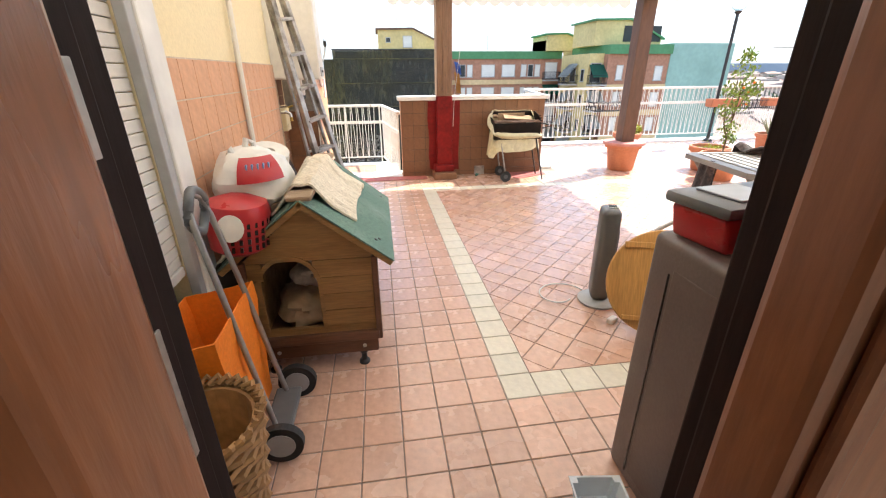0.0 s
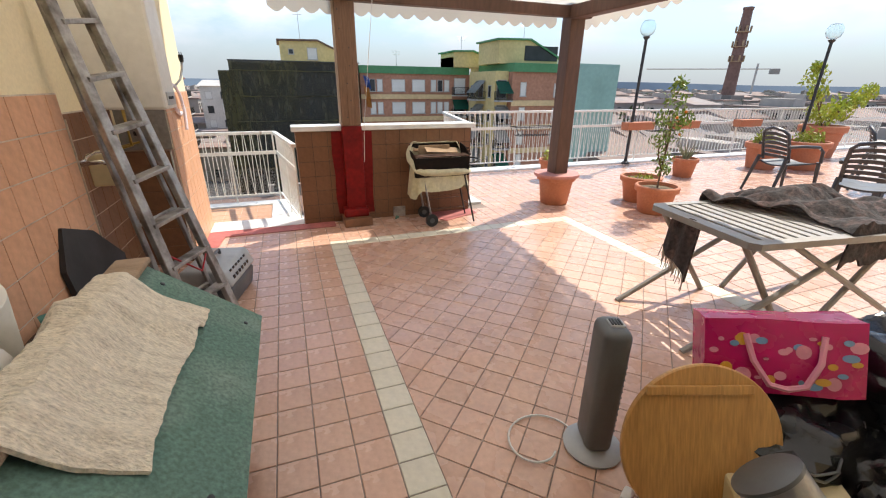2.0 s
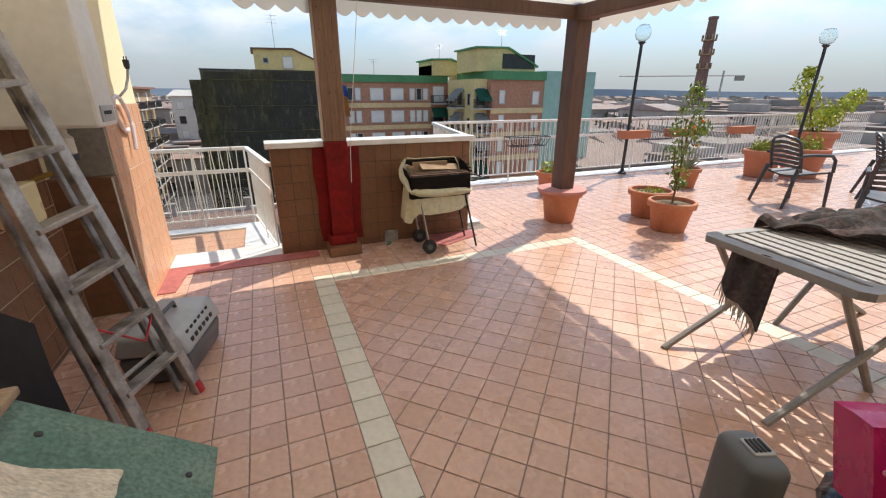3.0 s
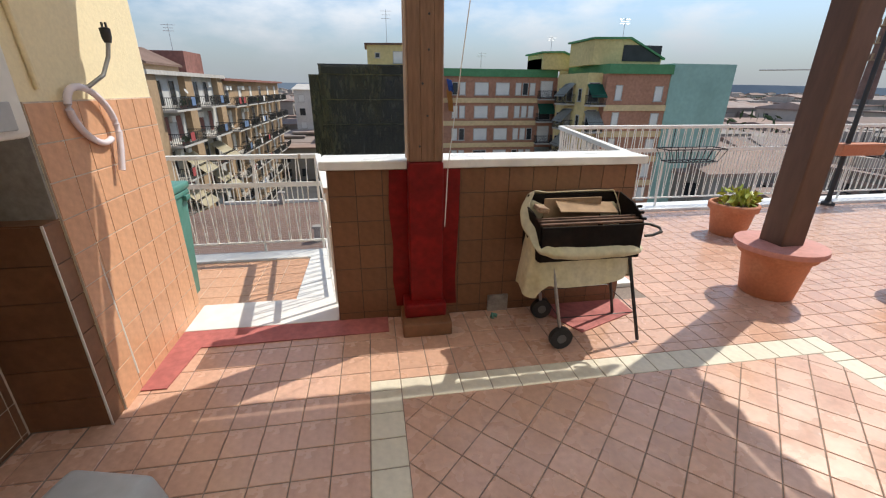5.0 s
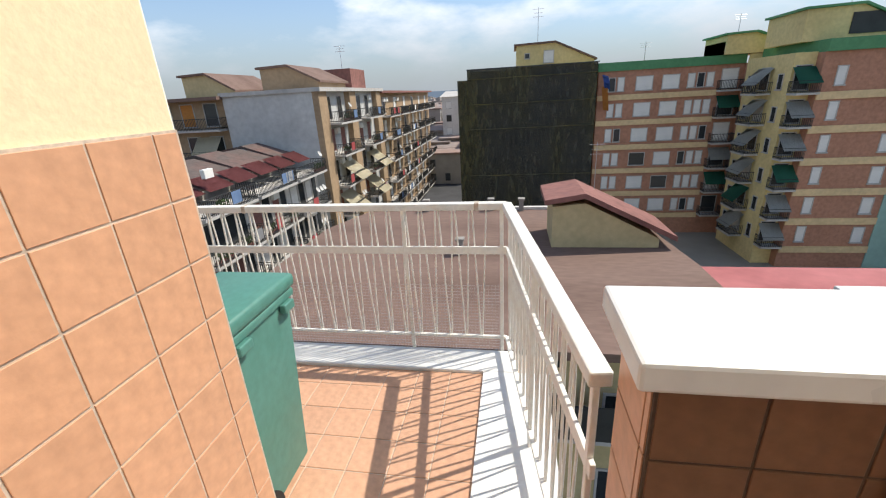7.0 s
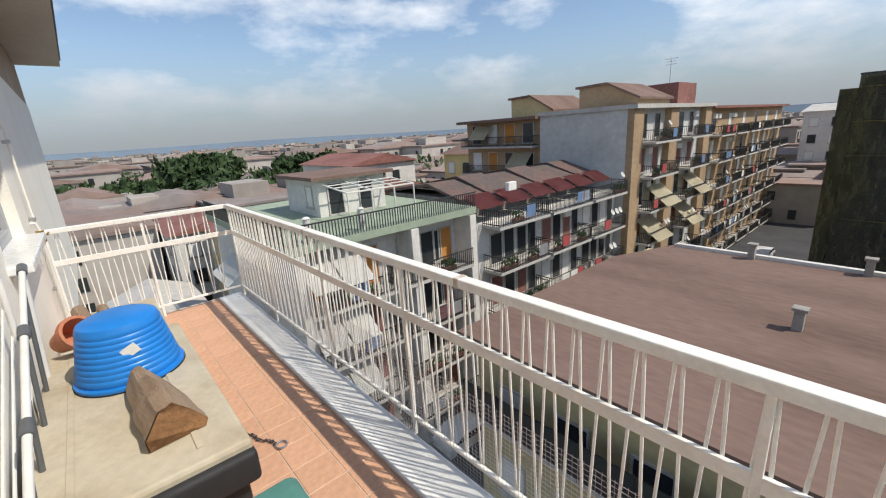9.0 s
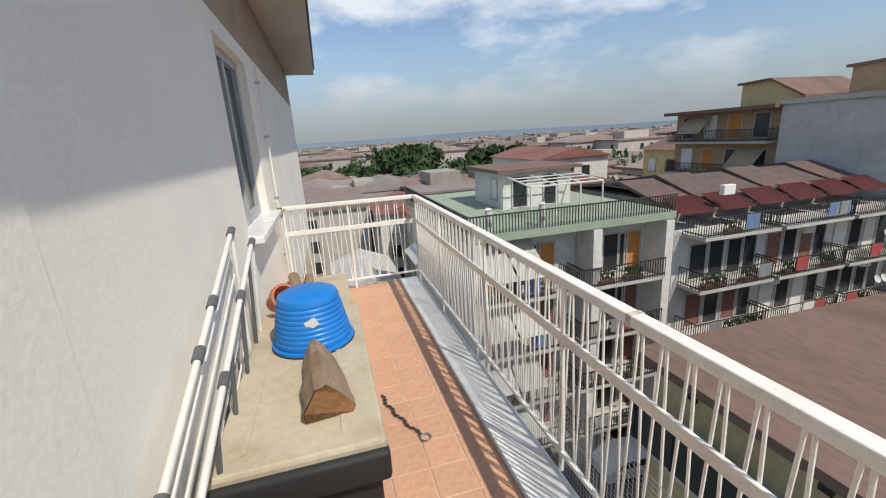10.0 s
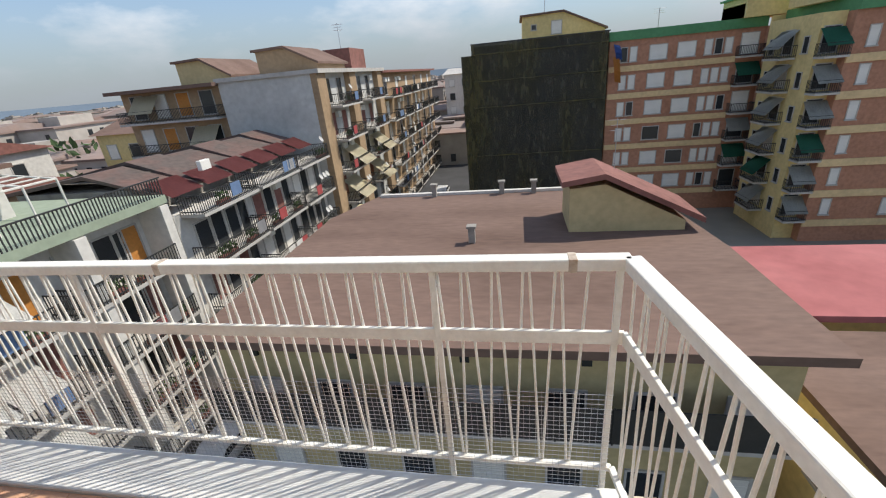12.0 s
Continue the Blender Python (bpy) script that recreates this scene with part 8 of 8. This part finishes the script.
wall_tiles(parapet, (1.47, 6.505, 0.0), (0, 1, 0), (0, 0, 1), 0.19, 1.048, 0.165, M_TILE_P)
wall_tiles(parapet, (-0.6, 6.695, 0.0), (0, -1, 0), (0, 0, 1), 0.19, 1.048, 0.165, M_TILE_R)

cache = {}


def floor_tile(parent, x, y, w, l, z, material, name="tile"):
    key = (round(w, 3), round(l, 3), material.name)
    if key not in cache:
        b = bmesh.new()
        tile_bm(b, [(0.0025, 0.0025), (w - 0.0025, 0.0025), (w - 0.0025, l - 0.0025), (0.0025, l - 0.0025)], -0.008, 0.0, 0.004)
        cache[key] = mesh_of(b, name, material)
    place(name, cache[key], parent, Matrix.Translation((x, y, z)))


def field(name, parent, polys, z, material):
    vs, fs = [], []
    for poly in polys:
        b = len(vs)
        n = len(poly)
        cx, cy = sum(p[0] for p in poly) / n, sum(p[1] for p in poly) / n
        for s, zz in ((0.970, z - 0.008), (0.970, z - 0.002), (0.945, z)):
            vs.extend([(cx + (p[0] - cx) * s, cy + (p[1] - cy) * s, zz) for p in poly])
        for r in (0, n):
            for i in range(n):
                j = (i + 1) % n
                fs.append((b + r + i, b + r + j, b + r + n + j, b + r + n + i))
        fs.append(tuple(b + 2 * n + i for i in range(n)))
    me = bpy.data.meshes.new(name)
    me.from_pydata(vs, [], fs)
    me.materials.append(material)
    ob = new(name, me)
    ob.parent = parent
    tagged(ob, "", "", "", "stuff")


# pale frame tiles and the strip beside the dog house, one by one
y = BY0
while y < BY1 - 0.02:
    floor_tile(floor, BX, y, P, min(P, BY1 - y), 0.0, M_TILE_W, "pale_tile")
    y += P
x = BX + P
while x < BX1 - 0.02:
    w = min(P, BX1 - x)
    floor_tile(floor, x, BY0, w, P, 0.0, M_TILE_W, "pale_tile")
    floor_tile(floor, x, BY1 - P, w, P, 0.0, M_TILE_W, "pale_tile")
    x += P
y = BY0 + P
while y < BY1 - P - 0.02:
    floor_tile(floor, BX1 - P, y, P, min(P, BY1 - P - y), 0.0, M_TILE_W, "pale_tile")
    y += P
n = 0
for j in range(-1, 28):
    for i in range(1, 9):
        x0, y0 = BX - i * P, BY0 + P * 0.0 + j * P
        if x0 > -1.72 and y0 < 6.48 and n < 232:
            floor_tile(floor, x0, y0, P, P, 0.0, M_TILE)
            n += 1


def square_polys(x0, x1, y0, y1, ox, oy, pitch, skip=None):
    out = []
    i0, i1 = math.floor((x0 - ox) / pitch), math.ceil((x1 - ox) / pitch)
    j0, j1 = math.floor((y0 - oy) / pitch), math.ceil((y1 - oy) / pitch)
    for i in range(i0, i1):
        for j in range(j0, j1):
            a, b = ox + i * pitch, oy + j * pitch
            if skip and skip(a + pitch / 2, b + pitch / 2):
                continue
            poly = clip_poly([(a, b), (a + pitch, b), (a + pitch, b + pitch), (a, b + pitch)], x0, x1, y0, y1)
            if poly and max(p[0] for p in poly) - min(p[0] for p in poly) > 0.02 and max(p[1] for p in poly) - min(p[1] for p in poly) > 0.02:
                out.append(poly)
    return out


field("tile_field", floor, square_polys(-1.72, BX, 0.95, BY0 - P, BX, BY0, P), 0.0, M_TILE)
field("tile_field", floor, square_polys(-1.72, BX, BY0 + 28 * P, 6.5, BX, BY0, P), 0.0, M_TILE)
field("tile_field", floor, square_polys(-1.95, -1.72, 4.33, 5.7, BX, BY0, P), 0.0, M_TILE)
field("tile_field", floor, square_polys(BX, BX1, BY1, 6.5, BX, BY0, P), 0.0, M_TILE)
field("tile_field", floor, square_polys(BX, BX1, 0.95, BY0, BX, BY0, P), 0.0, M_TILE)
field("tile_field", floor, square_polys(BX1, 15.9, 1.0, 6.5, BX1, BY0, P), 0.0, M_TILE)
field("tile_field", floor, square_polys(1.75, 15.9, 6.5, 8.72, BX1, BY0, P), 0.0, M_TILE)
polys = []
D = P * math.sqrt(0.5)
x0, x1, y0, y1 = BX + P, BX1 - P, BY0 + P, BY1 - P
for i in range(-60, 60):
    for j in range(-60, 60):
        cx, cy = x0 + (i + j) * D, y0 + (i - j) * D
        if x0 - D < cx < x1 + D and y0 - D < cy < y1 + D:
            poly = clip_poly([(cx - D, cy), (cx, cy - D), (cx + D, cy), (cx, cy + D)], x0, x1, y0, y1)
            if len(poly) >= 3:
                polys.append(poly)
field("tile_field", floor, polys, 0.0, M_TILE)


for i in range(26):
    for j in range(6):
        xx, yy = -1.0 - (i + 1) * 0.2, 6.86 + j * 0.2
        floor_tile(floor_balcony, xx, yy, 0.2, min(0.2, 8.03 - yy), BAL, M_TILE_B)
